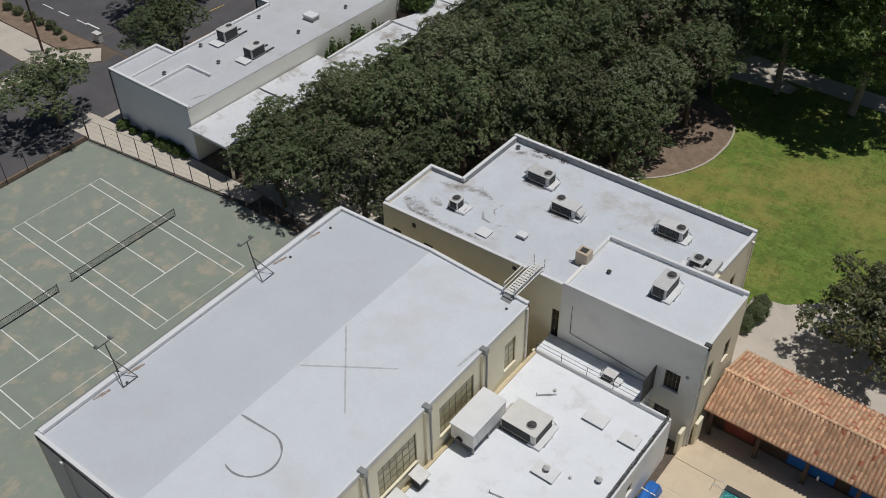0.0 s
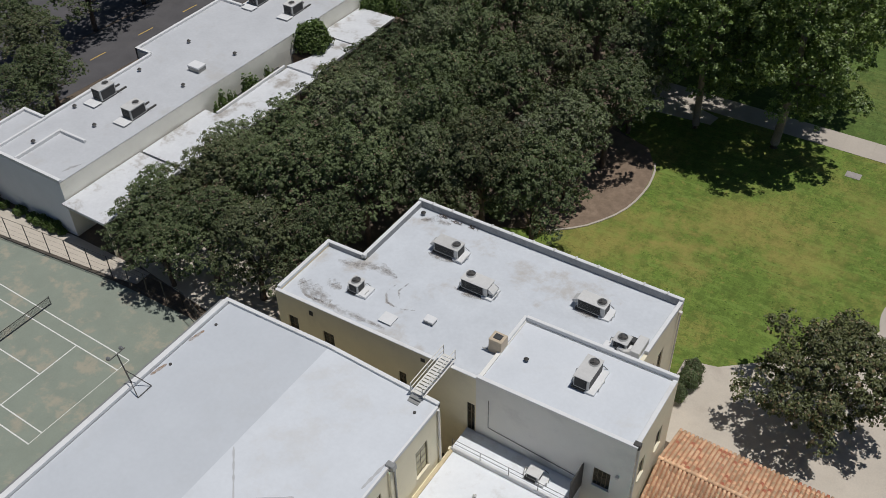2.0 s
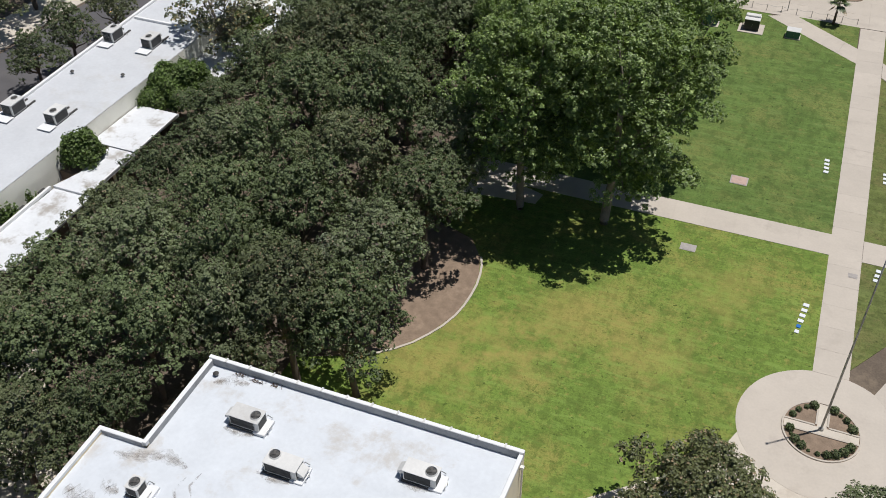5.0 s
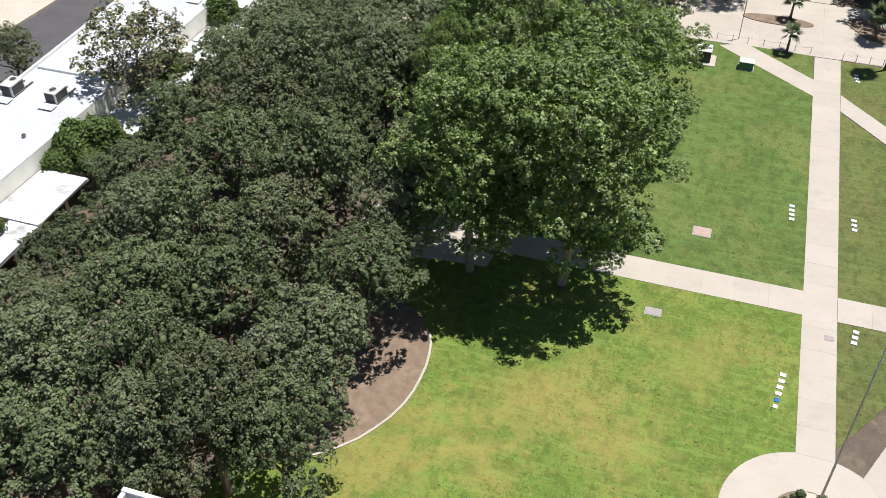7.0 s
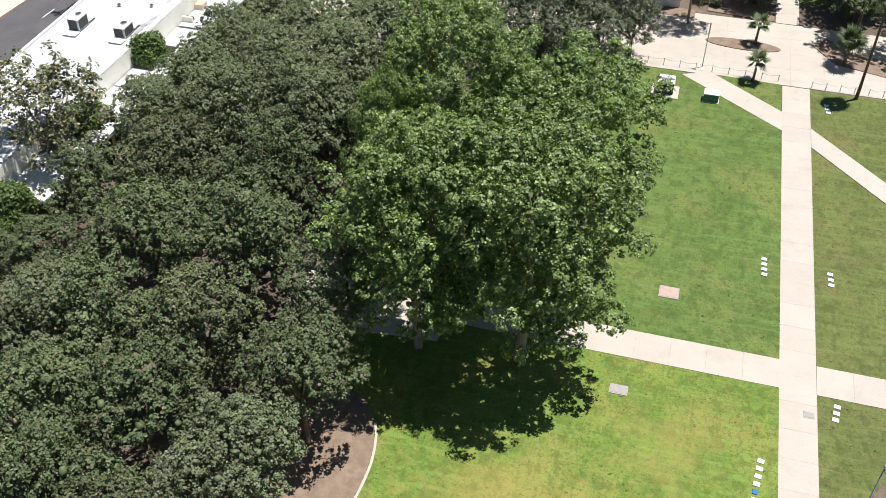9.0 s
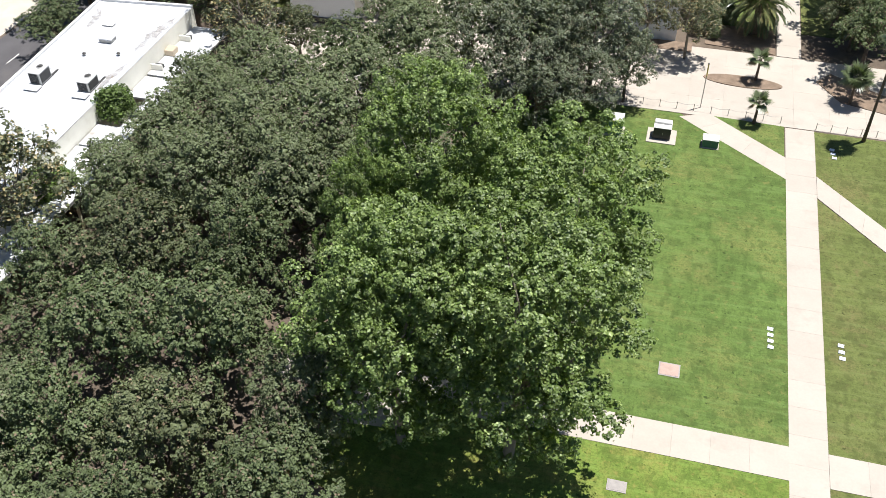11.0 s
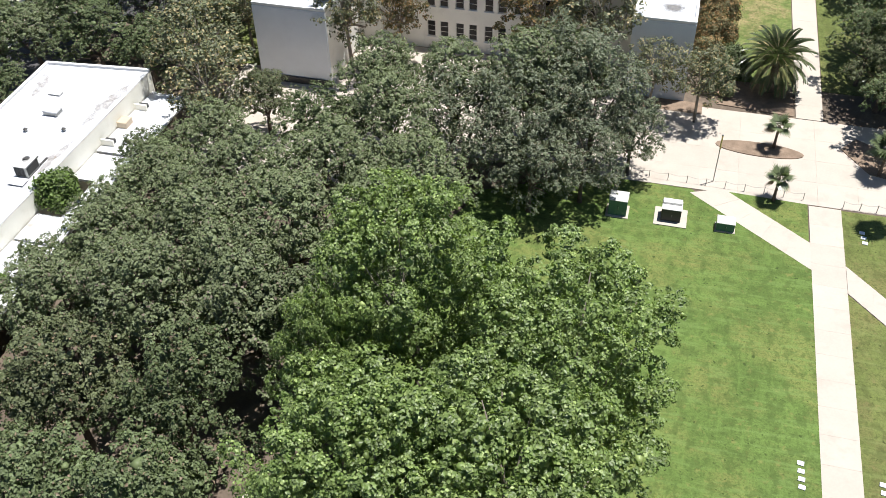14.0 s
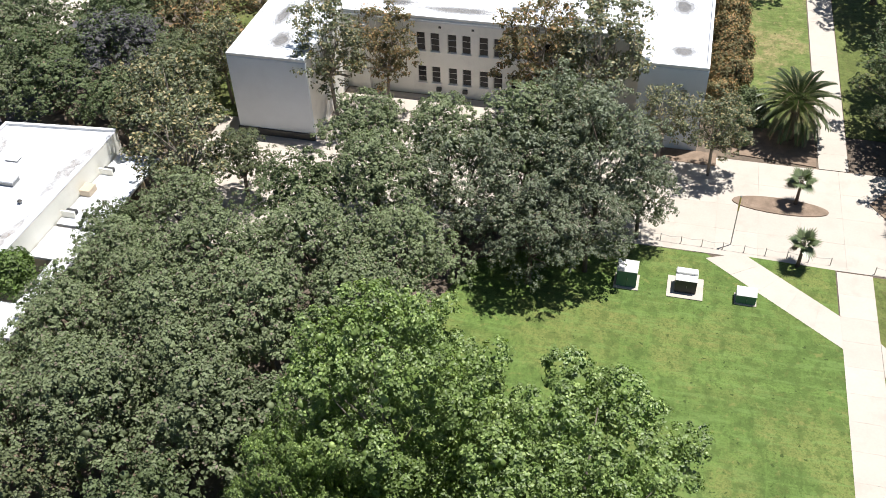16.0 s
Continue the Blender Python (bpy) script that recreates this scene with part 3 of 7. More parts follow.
def make_tree(name, label, category, group, seed, radius, height, base, n_lobes, lobe_r, leaf, clump, material, bark, trunk_r, clumps_m2=2.6, per=14,
              aspect=0.62, flat=0.72, gaps=0.0, lower=-0.35, dome=0.55, egg=False, subs=7, holes=0.0, limb_count=7, sub_r=(0.28, 0.56), backing=2.0, tuft=0.5, core=0.38, fuzz=(0.78, 1.16), facing=0.35):
    """A tree at the origin: trunk, limbs and a crown of leaf clumps over uneven lobes."""
    rng = np.random.default_rng(seed)
    t = thing(name, label, category, group)
    lobes = []
    mid = (base + height) / 2
    for i in range(n_lobes if egg else 0):
        a = i * 2.39996 + rng.normal() * 0.2
        u = 1 - 1.85 * (i + 0.5) / n_lobes
        s = lobe_r * rng.uniform(0.75, 1.3)
        w = math.sqrt(1 - u * u) ** 0.7 * rng.uniform(0.86, 1.06)
        lobes.append(((radius - s) * w * math.cos(a), (radius - s) * w * math.sin(a), mid + u * ((height - base) / 2 - s * flat), s, s * rng.uniform(0.85, 1.15), s * flat))
    for i in range(0 if egg else n_lobes):
        a = i * 2.39996 + rng.normal() * 0.25
        f = (i + 0.5) / n_lobes
        rr = radius * math.sqrt(f) * rng.uniform(0.82, 1.0)
        z = base + (height - base) * (0.28 + dome * (1 - f) ** 0.8) + rng.normal() * 0.12 * (height - base)
        s = lobe_r * rng.uniform(0.72, 1.25)
        lobes.append((max(rr - s * 0.6, 0) * math.cos(a), max(rr - s * 0.6, 0) * math.sin(a), min(z, height - s * flat), s, s * rng.uniform(0.85, 1.15), s * flat))
    limbs(rng, base + 0.25 * (height - base), trunk_r, lobes[::max(1, n_lobes // limb_count)], bark, t)
    boughs = []
    for x, y, z, a, b, c in lobes:
        for k in range(subs):
            d = rng.normal(size=3)
            d /= np.linalg.norm(d)
            d[2] = abs(d[2]) * 1.1 - 0.3
            s = a * rng.uniform(*sub_r)
            hx, hy, hz = x + d[0] * a, y + d[1] * b, z + d[2] * c
            if holes and math.sin(1.25 * hx + seed) * math.sin(1.15 * hy + 2.1 * seed) + 0.5 * math.sin(1.5 * hz + seed) > 1.05 - holes:
                continue
            boughs.append((x + d[0] * (a - s * 0.35), y + d[1] * (b - s * 0.35), z + d[2] * (c - s * 0.2), s, s * rng.uniform(0.8, 1.2), s * rng.uniform(0.75, 1.15)))
    lobes = boughs
    p, n, big = crown_points(lobes, clumps_m2, per, clump, rng, lower, backing, tuft, fuzz, facing)
    if gaps:
        keep = rng.uniform(size=len(p)) > gaps
        p, n, big = p[keep], n[keep], big[keep]
    ob = new("crown", leaf_mesh("crown", p, n, leaf * big * rng.uniform(0.65, 1.3, len(p)), aspect, material, rng, extra=light_blockers(lobes, core, rng) if core else None))
    ob.parent = t
    return t


def plant(t, x, y, turn=0.0, size=1.0, tall=1.0, z=0.0):
    return copy_thing(t, pose(x, y, z, 0, 0, turn) @ Matrix.Diagonal((size, size, size * tall, 1)))


def remove(t):
    for o in (*t.children_recursive, t):
        bpy.data.objects.remove(o)


# ---- ground and surfaces ----
gb = bmesh.new()
for gx0, gx1, gy0, gy1 in ((-600, 73.2, -500, 800), (73.2, 97.8, 15.3, 800), (73.2, 97.8, -500, -7.8), (97.8, 700, -500, 800)):
    gb.faces.new([gb.verts.new(v) for v in ((gx0, gy0, -0.02), (gx1, gy0, -0.02), (gx1, gy1, -0.02), (gx0, gy1, -0.02))])
bmesh.ops.remove_doubles(gb, verts=gb.verts[:], dist=1e-4)
tagged(link("ground", gb, M["ground"]), "dry brown soil with leaf litter under the trees", "ground", kind="structure")


def sheet(name, poly, z, material, label, category, deep=0.3):
    return tagged(link(name, P(poly, -deep, z), material), label, category, kind="structure")


court_surface = sheet("tennis_court_surface", [(-7.2, -45), (34.85, -45), (34.85, 17.6), (14.5, 17.1), (-7.2, 14.8)], 0.02, M["court"], "faded green tennis court surface with worn pale patches", "court")
sheet("walkway", [(-12, 15.0), (-7.2, 15.1), (14.5, 17.5), (17, 18), (17, 19.75), (6.6, 19.75), (-12, 18.6)], 0.05, M["walkway"], "buff concrete walkway beside the tennis courts", "walkway")
DRY = [(65.9, 33), (65.9, 36.7), (68.7, 37.4), (74.1, 41.9), (78.4, 46.2)]
DRY += arc(86.1, 51.5, 7.0, 200, 102, 16) + [(84.65, 58.4), (84.65, 75.1), (46, 75.1), (46, 66), (50.2, 64.5), (52.0, 62), (52.8, 59.5), (53.0, 56.5), (52.6, 53.3), (51.2, 50.1), (49.2, 47.5), (46, 45.2), (41, 43), (41, 32.7), (65.9, 32.7)]
sheet("lawn_south", DRY[1:], 0.04, M["lawn_dry"], "green lawn with dry straw-coloured patches", "lawn")
sheet("lawn_north", [(46, 78.6), (84.65, 78.6), (84.55, 116.0), (72.1, 126.5), (60, 126.5), (50, 121), (45, 108)], 0.04, M["lawn"], "mown bright green lawn with faint stripes", "lawn")
sheet("lawn_triangle", [(75.6, 126.9), (84.3, 120.2), (84.3, 126.6)], 0.04, M["lawn"], "small green lawn triangle with a young palm", "lawn")
sheet("lawn_east", [(87.75, 59.6), (98.0, 75.1), (87.75, 75.1)], 0.04, M["lawn_dull"], "thin green lawn between two concrete paths", "lawn")
sheet("lawn_far_east", [(87.75, 78.6), (118, 78.6), (87.7, 113.3)], 0.04, M["lawn_dull"], "dull green lawn beside the main path", "lawn")
sheet("lawn_north_east", [(87.7, 117.5), (122, 78.6), (150, 78.6), (150, 126.3), (87.7, 126.3)], 0.04, M["lawn_dull"], "dull green lawn with a palm's shadow", "lawn")
sheet("lawn_south_east", [(93.6, 54), (140, 54), (140, 75), (106, 75)], 0.04, M["lawn_dull"], "dull green lawn below the diagonal path", "lawn")
sheet("lawn_behind_hall", [(72.5, 150), (83.2, 150), (83.0, 230), (72.5, 230)], 0.04, M["lawn_worn"], "patchy lawn with bare soil beside the hall", "lawn")
sheet("lawn_far_path", [(86.6, 150), (130, 150), (130, 230), (86.6, 230)], 0.04, M["lawn_dull"], "lawn in deep tree shade", "lawn")
sheet("lawn_west", [(0, 140), (16.5, 140), (16.5, 190), (0, 190)], 0.04, M["lawn_dull"], "lawn strip west of the hall", "lawn")

sheet("bare_lawn_edge", [(46.5, 71.6), (50, 72.0), (54.5, 72.4), (54.8, 74.3), (52, 75.1), (46.5, 75.1)], 0.045, M["walkway"], "trodden pale soil under a tall tree", "ground")

sheet("side_walk", [(14, 117.5), (30, 117.5), (46, 121.5), (46, 126.55), (14, 126.55)], 0.03, M["concrete"], "pale concrete walk between the grove and the plaza", "walkway")

# mulch bed with its pale kerb
sheet("planting_bed", [(44, 44.6), (46, 45.2), (49.2, 47.5), (51.2, 50.1), (52.6, 53.3), (53.0, 56.5), (52.8, 59.5), (52.0, 62), (50.2, 64.5), (44, 66)], 0.06, M["mulch"], "brown mulch bed under the oaks", "planting bed")
KERB = [(46, 45.2), (47.7, 46.2), (49.2, 47.5), (50.3, 48.7), (51.2, 50.1), (52.0, 51.6), (52.6, 53.3), (52.9, 54.9), (53.0, 56.5), (53.0, 58.0), (52.8, 59.5), (52.5, 60.8), (52.0, 62)]
kb = []
for i, p in enumerate(KERB):
    a, b = Vector(KERB[max(i - 1, 0)]), Vector(KERB[min(i + 1, len(KERB) - 1)])
    d = (b - a).normalized()
    kb.append((p[0] + d.y * 0.22, p[1] - d.x * 0.22))
tagged(link("kerb", band(KERB, kb, -0.2, 0.14), M["concrete"]), "curved pale concrete kerb round the mulch bed", "kerb", kind="structure")

# streets to the west
sheet("road", [(-26.6, 30), (-16.2, 30), (-8.6, 130), (-2, 230), (-13, 230), (-19, 130)], 0.0, M["asphalt"], "grey asphalt service road with yellow dashes", "road")
sheet("parking_lot", [(-90, 29.5), (-26.8, 29.5), (-24.6, 62), (-90, 64)], 0.004, M["asphalt"], "dark asphalt lot with white stall lines", "road")
sheet("street", [(-90, -10), (-27.5, -10), (-27.5, 20.5), (-90, 22)], 0.0, M["asphalt"], "grey asphalt street", "road")
sheet("pavement", [(-90, 22.2), (-27.4, 20.7), (-27.4, -10), (-25, -10), (-25, 22.6), (-21, 27), (-23.8, 29.2), (-27.5, 25.4), (-90, 25.4)], 0.10, M["walkway"], "pale concrete pavement beside the street", "pavement")
sheet("verge", [(-90, 25.6), (-27.7, 25.6), (-24.6, 29.2), (-90, 29.3)], 0.08, M["mulch"], "bare tan verge with small shrubs", "verge")
sheet("road_pavement", [(-30.5, 62.2), (-24.8, 62.2), (-19.3, 130), (-13.3, 230), (-24, 230)], 0.09, M["walkway"], "pale concrete pavement along the service road", "pavement")
sheet("side_lane", [(-24.8, -20), (-8.0, -20), (-8.0, 14.7), (-9.9, 19), (-7.5, 29.5), (-20.8, 29.5), (-20.8, 26.8), (-24.8, 22.4)], 0.002, M["asphalt"], "grey asphalt lane beside the classroom row", "road")
sheet("row_walk", [(-9.7, 18.8), (-7.5, 19.0), (-7.5, 29.4), (-9.7, 29.4)], 0.05, M["walkway"], "pale concrete walk at the end of the classroom row", "walkway")
sheet("grove_walk", [(17.2, 19.8), (34.6, 17.9), (36.9, 24.4), (27.5, 26.5), (19.6, 35.5), (14.6, 34.5), (14.4, 20.2)], 0.025, M["walkway"], "pale concrete walk under the oaks behind the gymnasium", "walkway")
for x in (-46, -41.4, -37.6, -33.4):
    tagged(link("lane_mark", B(x, x + 2.4, 32.1, 32.28, 0.004, 0.012), M["line"]), "white dash painted on asphalt", "road marking", "white dashes", "structure")
tagged(link("stop_line", B(-31.4, -28.6, 32.3, 32.55, 0.004, 0.012), M["line"]), "solid white line painted on asphalt", "road marking", kind="structure")
for y in range(45, 96, 8):
    tagged(link("centre_dash", P([(-20.1 + (y - 44) * 0.07, y), (-19.94 + (y - 44) * 0.07, y), (-19.76 + (y - 44) * 0.07, y + 2.6), (-19.92 + (y - 44) * 0.07, y + 2.6)], 0.0, 0.01), M["yellow"]), "faded yellow centre dash on asphalt", "road marking", "yellow dashes", "structure")

tagged(link("lane_mark", P([(-15.0, 116.8), (-14.85, 116.8), (-14.65, 119.4), (-14.8, 119.4)], 0.0, 0.01), M["line"]), "white dash painted on asphalt", "road marking", "white dashes", "structure")

# pool deck and the concrete walk round the buildings
sheet("concrete_walk", [(65.95, 27.6), (110, 27.6), (110, 45), (93.3, 53.8), *arc(86.1, 51.5, 7.0, -10, -160, 18), (78.4, 46.2), (74.1, 41.9), (68.7, 37.4), (65.95, 36.7)], 0.03, M["walkway"], "pale concrete walk beside the lawn", "walkway")
sheet("deck_floor", [(68.6, -45), (110, -45), (110, -8.2), (72.9, -8.2), (72.9, 15.6), (110, 15.6), (110, 27.4), (68.6, 27.4)], -0.01, M["deck"], "base under the tan pool deck", "floor")

# tennis lines: 10.97 x 23.77 m courts
def court_lines(y0, parent):
    w = 0.06
    def ln(x0, x1, a, b):
        part("line", B(x0, x1, a - 5.485, b - 5.485, 0.02, 0.026), M["line"], parent).matrix_basis = pose(0, y0 + 5.485, 0, 0, 0, -1.1)
    for y in (0, 1.37, 9.6, 10.97):
        ln(0, 23.77, y - w, y + w)
    for x in (0, 23.77):
        for a, b in ((w, 1.37 - w), (1.37 + w, 9.6 - w), (9.6 + w, 10.97 - w)):
            ln(x - w if x else 0, x + w if not x else x, a, b)
    for x in (5.485, 18.285):
        ln(x - w, x + w, 1.37 + w, 9.6 - w)
    ln(5.485 + w, 18.285 - w, 5.485 - w, 5.485 + w)


for y in (0.05, -14.45, -29.0):
    court_lines(y, court_surface)


def tennis_net(y0):
    t = thing("tennis_net", "dark sagging tennis net between two steel posts", "tennis net", "tennis nets", (11.885, y0, 0.02))
    for y in (-0.91, 11.88):
        part("net_post", tube(bmesh.new(), (0, y, 0), (0, y, 1.1), 0.05), M["steel"], t)
    bm = bmesh.new()
    for i in range(108):
        y = -0.85 + i * 12.67 / 107
        h = 0.94 + 0.12 * abs(2 * i / 107 - 1)
        box(bm, -0.008, 0.008, y - 0.005, y + 0.005, 0.02, h)
    for z in (0.06, 0.18, 0.30, 0.42, 0.54, 0.66, 0.78, 0.9):
        box(bm, -0.012, 0.012, -0.85, 11.82, z - 0.004, z + 0.004)
    part("net", bm, M["dark_steel"], t)
    part("headband", B(-0.015, 0.015, -0.85, 11.82, 0.93, 0.98), M["dark_steel"], t)
    return t


net = tennis_net(0)
net.matrix_basis = pose(11.885, -0.2, 0.02, 0, 0, -1.1)
copy_thing(net, pose(11.885, -14.7, 0.02, 0, 0, -1.1))


# ---- buildings ----
def downpipe(parent, x, y, z0, z1, material):
    bm = tube(bmesh.new(), (x, y, z0), (x, y, z1), 0.06)
    box(bm, x - 0.13, x + 0.13, y - 0.13, y + 0.13, z1, z1 + 0.22)
    part("downpipe", bm, material, parent)


# gymnasium: long hall with a low-pitched white roof
gym = thing("gymnasium", "long cream gymnasium with a low-pitched white roof", "building")
GX0, GX1, GY0, GY1, GE, GR = 35.15, 55.25, -17.5, 13.85, 10.85, 11.3
WIN = [(10.6, 12.1, 5.8, 8.7), (2.3, 6.5, 6.0, 9.2), (-4.6, -0.4, 6.0, 9.2), (-11.6, -7.4, 6.0, 9.2)]
part("wall", wall("x", GX1 - 0.3, 0.3, GY0, GY1, 0, GE, WIN), M["stucco"], gym)
part("wall", wall("x", GX0, 0.3, GY0, GY1, 0, GE), M["stucco"], gym)
part("wall", wall("y", GY0, 0.3, GX0 + 0.3, GX1 - 0.3, 0, GE), M["white_wall"], gym)
part("wall", wall("y", GY1 - 0.3, 0.3, GX0 + 0.3, GX1 - 0.3, 0, GE), M["stucco"], gym)
for u0, u1, z0, z1 in WIN:
    window(gym, "x", GX1, u0, u1, z0, z1, max(2, round((u1 - u0) / 0.7)), 4, M["frame"], M["stucco"], pane="reflect_pane")
# the west slope's sheet is greyer than the east's
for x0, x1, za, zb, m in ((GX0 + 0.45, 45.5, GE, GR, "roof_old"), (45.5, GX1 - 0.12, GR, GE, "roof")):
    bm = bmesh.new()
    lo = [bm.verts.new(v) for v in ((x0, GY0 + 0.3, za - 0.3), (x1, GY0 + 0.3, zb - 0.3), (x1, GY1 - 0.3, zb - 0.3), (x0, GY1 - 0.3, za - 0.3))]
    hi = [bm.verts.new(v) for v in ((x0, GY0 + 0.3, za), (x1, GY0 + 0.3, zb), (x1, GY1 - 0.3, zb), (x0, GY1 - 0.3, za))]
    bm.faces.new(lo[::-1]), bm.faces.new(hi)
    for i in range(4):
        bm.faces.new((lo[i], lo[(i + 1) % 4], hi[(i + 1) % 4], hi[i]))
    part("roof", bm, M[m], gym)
for y in (GY0, GY1 - 0.3):   # gable copings that follow the pitch
    bm = bmesh.new()
    prof = [(GX0, GE - 0.3), (GX1, GE - 0.3), (GX1, GE + 0.22), (45.5, GR + 0.22), (GX0, GE + 0.22)]
    a = [bm.verts.new((x, y, z)) for x, z in prof]
    b = [bm.verts.new((x, y + 0.3, z)) for x, z in prof]
    bm.faces.new(a), bm.faces.new(b[::-1])
    for i in range(5):
        bm.faces.new((a[i], b[i], b[(i + 1) % 5], a[(i + 1) % 5]))
    bmesh.ops.recalc_face_normals(bm, faces=bm.faces[:])
    part("coping", bm, M["coping"], gym)
part("parapet", B(GX0 - 0.05, GX0 + 0.4, GY0 + 0.31, GY1 - 0.31, GE - 0.1, GE + 0.30, bevel=0.03), M["coping"], gym)
part("gutter", B(GX0 - 0.42, GX0 - 0.06, GY0 + 0.3, GY1 - 0.3, GE - 0.12, GE + 0.04, bevel=0.02), M["steel"], gym, "grey metal gutter")
part("roof_edge", B(GX1 - 0.11, GX1 + 0.06, GY0 + 0.31, GY1 - 0.31, GE - 0.25, GE + 0.03), M["coping"], gym)
for y in (7.7, 0.85, -6.0, -12.8):
    part("pilaster", B(GX1, GX1 + 0.22, y - 0.35, y + 0.35, 4.6, GE - 0.3, bevel=0.02), M["stucco"], gym)
    part("scupper", B(GX1 - 0.25, GX1 + 0.42, y - 0.22, y + 0.22, GE - 0.28, GE + 0.2, bevel=0.03), M["steel"], gym, "weathered metal scupper head")
    part("downpipe", tube(bmesh.new(), (GX1 + 0.3, y + 0.1, 4.8), (GX1 + 0.3, y + 0.1, GE - 0.25), 0.07), M["steel"], gym)
for y in (12.9,):
    part("downpipe", tube(bmesh.new(), (GX1 + 0.12, y + 0.55, 4.8), (GX1 + 0.12, y + 0.55, GE - 0.2), 0.09), M["white_steel"], gym)
downpipe(gym, 38.3, GY0 - 0.12, 0.2, GE - 0.5, M["white_steel"])
downpipe(gym, 44.8, GY0 - 0.12, 0.2, GE - 0.3, M["steel"])


def roof_z(x):
    return (GE + (GR - GE) * (x - GX0 - 0.45) / (45.5 - GX0 - 0.45) if x < 45.5 else GR + (GE - GR) * (x - 45.5) / (GX1 - 0.12 - 45.5))


def roof_mark(points, w, material, name, parent):
    """A narrow streak on the gym roof through plan points, a few mm proud."""
    bm = bmesh.new()
    rng = random.Random(len(points))
    left, right = [], []
    for i, p in enumerate(points):
        a, b = Vector(points[max(i - 1, 0)]), Vector(points[min(i + 1, len(points) - 1)])
        d = (b - a).normalized()
        k = w * rng.uniform(0.65, 1.3) * (0.45 if i in (0, len(points) - 1) else 1)
        for side, s in ((left, 1), (right, -1)):
            x, y = p[0] - d.y * s * k / 2, p[1] + d.x * s * k / 2
            side.append(bm.verts.new((x, y, roof_z(x) + 0.006)))
    for i in range(len(points) - 1):
        bm.faces.new((left[i], left[i + 1], right[i + 1], right[i]))
    bmesh.ops.recalc_face_normals(bm, faces=bm.faces[:])
    part(name, bm, material, parent)


def line_pts(a, b, n):
    return [(a[0] + (b[0] - a[0]) * i / n, a[1] + (b[1] - a[1]) * i / n) for i in range(n + 1)]


scuff = mat("grey_roof_scuff", (0.50, 0.50, 0.51), 0.8, vary=0.14, scale=1.2, fine=6)
roof_mark(line_pts((45.62, 3.1), (51.2, -3.2), 24), 0.13, scuff, "seam_mark", gym)
roof_mark(line_pts((45.62, -2.0), (51.5, 2.3), 24), 0.13, scuff, "seam_mark", gym)
roof_mark(line_pts((45.6, -7.75), (48.6, -7.5), 10) + arc(48.5, -9.45, 1.95, 84, -112, 22), 0.15, M["tar"], "seam_mark", gym)
for y in (9.6, 5.6, -9.3, -12.4):
    roof_mark(line_pts((35.75, y - 0.7), (36.0, y + 0.7), 9), 0.28, M["rust"], "rust_stain", gym)
roof_mark(line_pts((54.75, 5.2), (54.95, 7.6), 8), 0.22, scuff, "stain", gym)
for x, y in ((36.3, 6.4), (36.4, 11.2), (36.5, -10.6), (54.2, 12.2)):
    part("drain", tube(bmesh.new(), (x, y, roof_z(x) - 0.05), (x, y, roof_z(x) + 0.09), 0.12), M["dark_steel"], gym)


# floodlight masts on the gym's west parapet
def floodlight_mast(x, y):
    t = thing("floodlight_mast", "dark steel floodlight mast braced on the gymnasium roof", "floodlight", "court floodlights", (x, y, GE + 0.02))
    h = 3.0
    part("mast", tube(bmesh.new(), (-0.35, 0, -0.1), (-0.95, 0, h), 0.06, 0.045), M["dark_steel"], t)
    for e in ((0.9, 0.65, 0.1), (0.9, -0.65, 0.1)):
        part("brace", tube(bmesh.new(), (-0.65, 0, h * 0.5), e, 0.035), M["dark_steel"], t)
    part("rail", tube(bmesh.new(), (0.9, -0.65, 0.1), (0.9, 0.65, 0.1), 0.035), M["dark_steel"], t)
    part("crossbar", tube(bmesh.new(), (-0.95, -0.75, h), (-0.95, 0.75, h), 0.04), M["dark_steel"], t)
    for s in (-0.6, 0.6):
        bm = bmesh.new()
        bmesh.ops.create_cone(bm, cap_ends=True, segments=12, radius1=0.16, radius2=0.08, depth=0.26, matrix=Matrix.Translation((-1.15, s, h - 0.02)) @ pose(0, 0, 0, 0, 60, 0))
        part("lamp_head", bm, M["steel"], t)
    return t


mast = floodlight_mast(35.75, 3.5)
copy_thing(mast, pose(35.75, -10.4, GE + 0.02))

# pool annex: low flat roof with plant
annex = thing("pool_annex", "low cream annex with a bright white flat roof", "building")
AZ = 4.75
AX1 = 68.0
part("wall", wall("x", AX1 - 0.3, 0.3, -20, 14.95, 0, AZ, [(8.4, 9.2, 2.4, 3.4), (4.5, 5.3, 2.4, 3.4)]), M["white_wall"], annex)
part("wall", wall("y", 14.65, 0.3, GX1, AX1 - 0.3, 0, AZ), M["stucco"], annex)
part("wall", wall("y", -20, 0.3, GX1, AX1 - 0.3, 0, AZ), M["stucco"], annex)
part("wall", wall("x", GX1 + 0.02, 0.2, -19.7, 14.64, 0, AZ - 0.25), M["stucco"], annex)
for u in (8.4, 4.5):
    window(annex, "x", AX1, u, u + 0.8, 2.4, 3.4, 2, 1, M["frame"], M["white_wall"])
part("roof", B(GX1 + 0.24, AX1 - 0.31, -19.69, 14.64, AZ - 0.2, AZ), M["roof_bright"], annex)
part("parapet", B(GX1 + 0.24, AX1 - 0.001, 14.65, 14.95, AZ, AZ + 0.3, bevel=0.03), M["coping"], annex)
part("parapet", B(AX1 - 0.3, AX1 - 0.001, -20, 14.64, AZ, AZ + 0.18, bevel=0.02), M["coping"], annex)
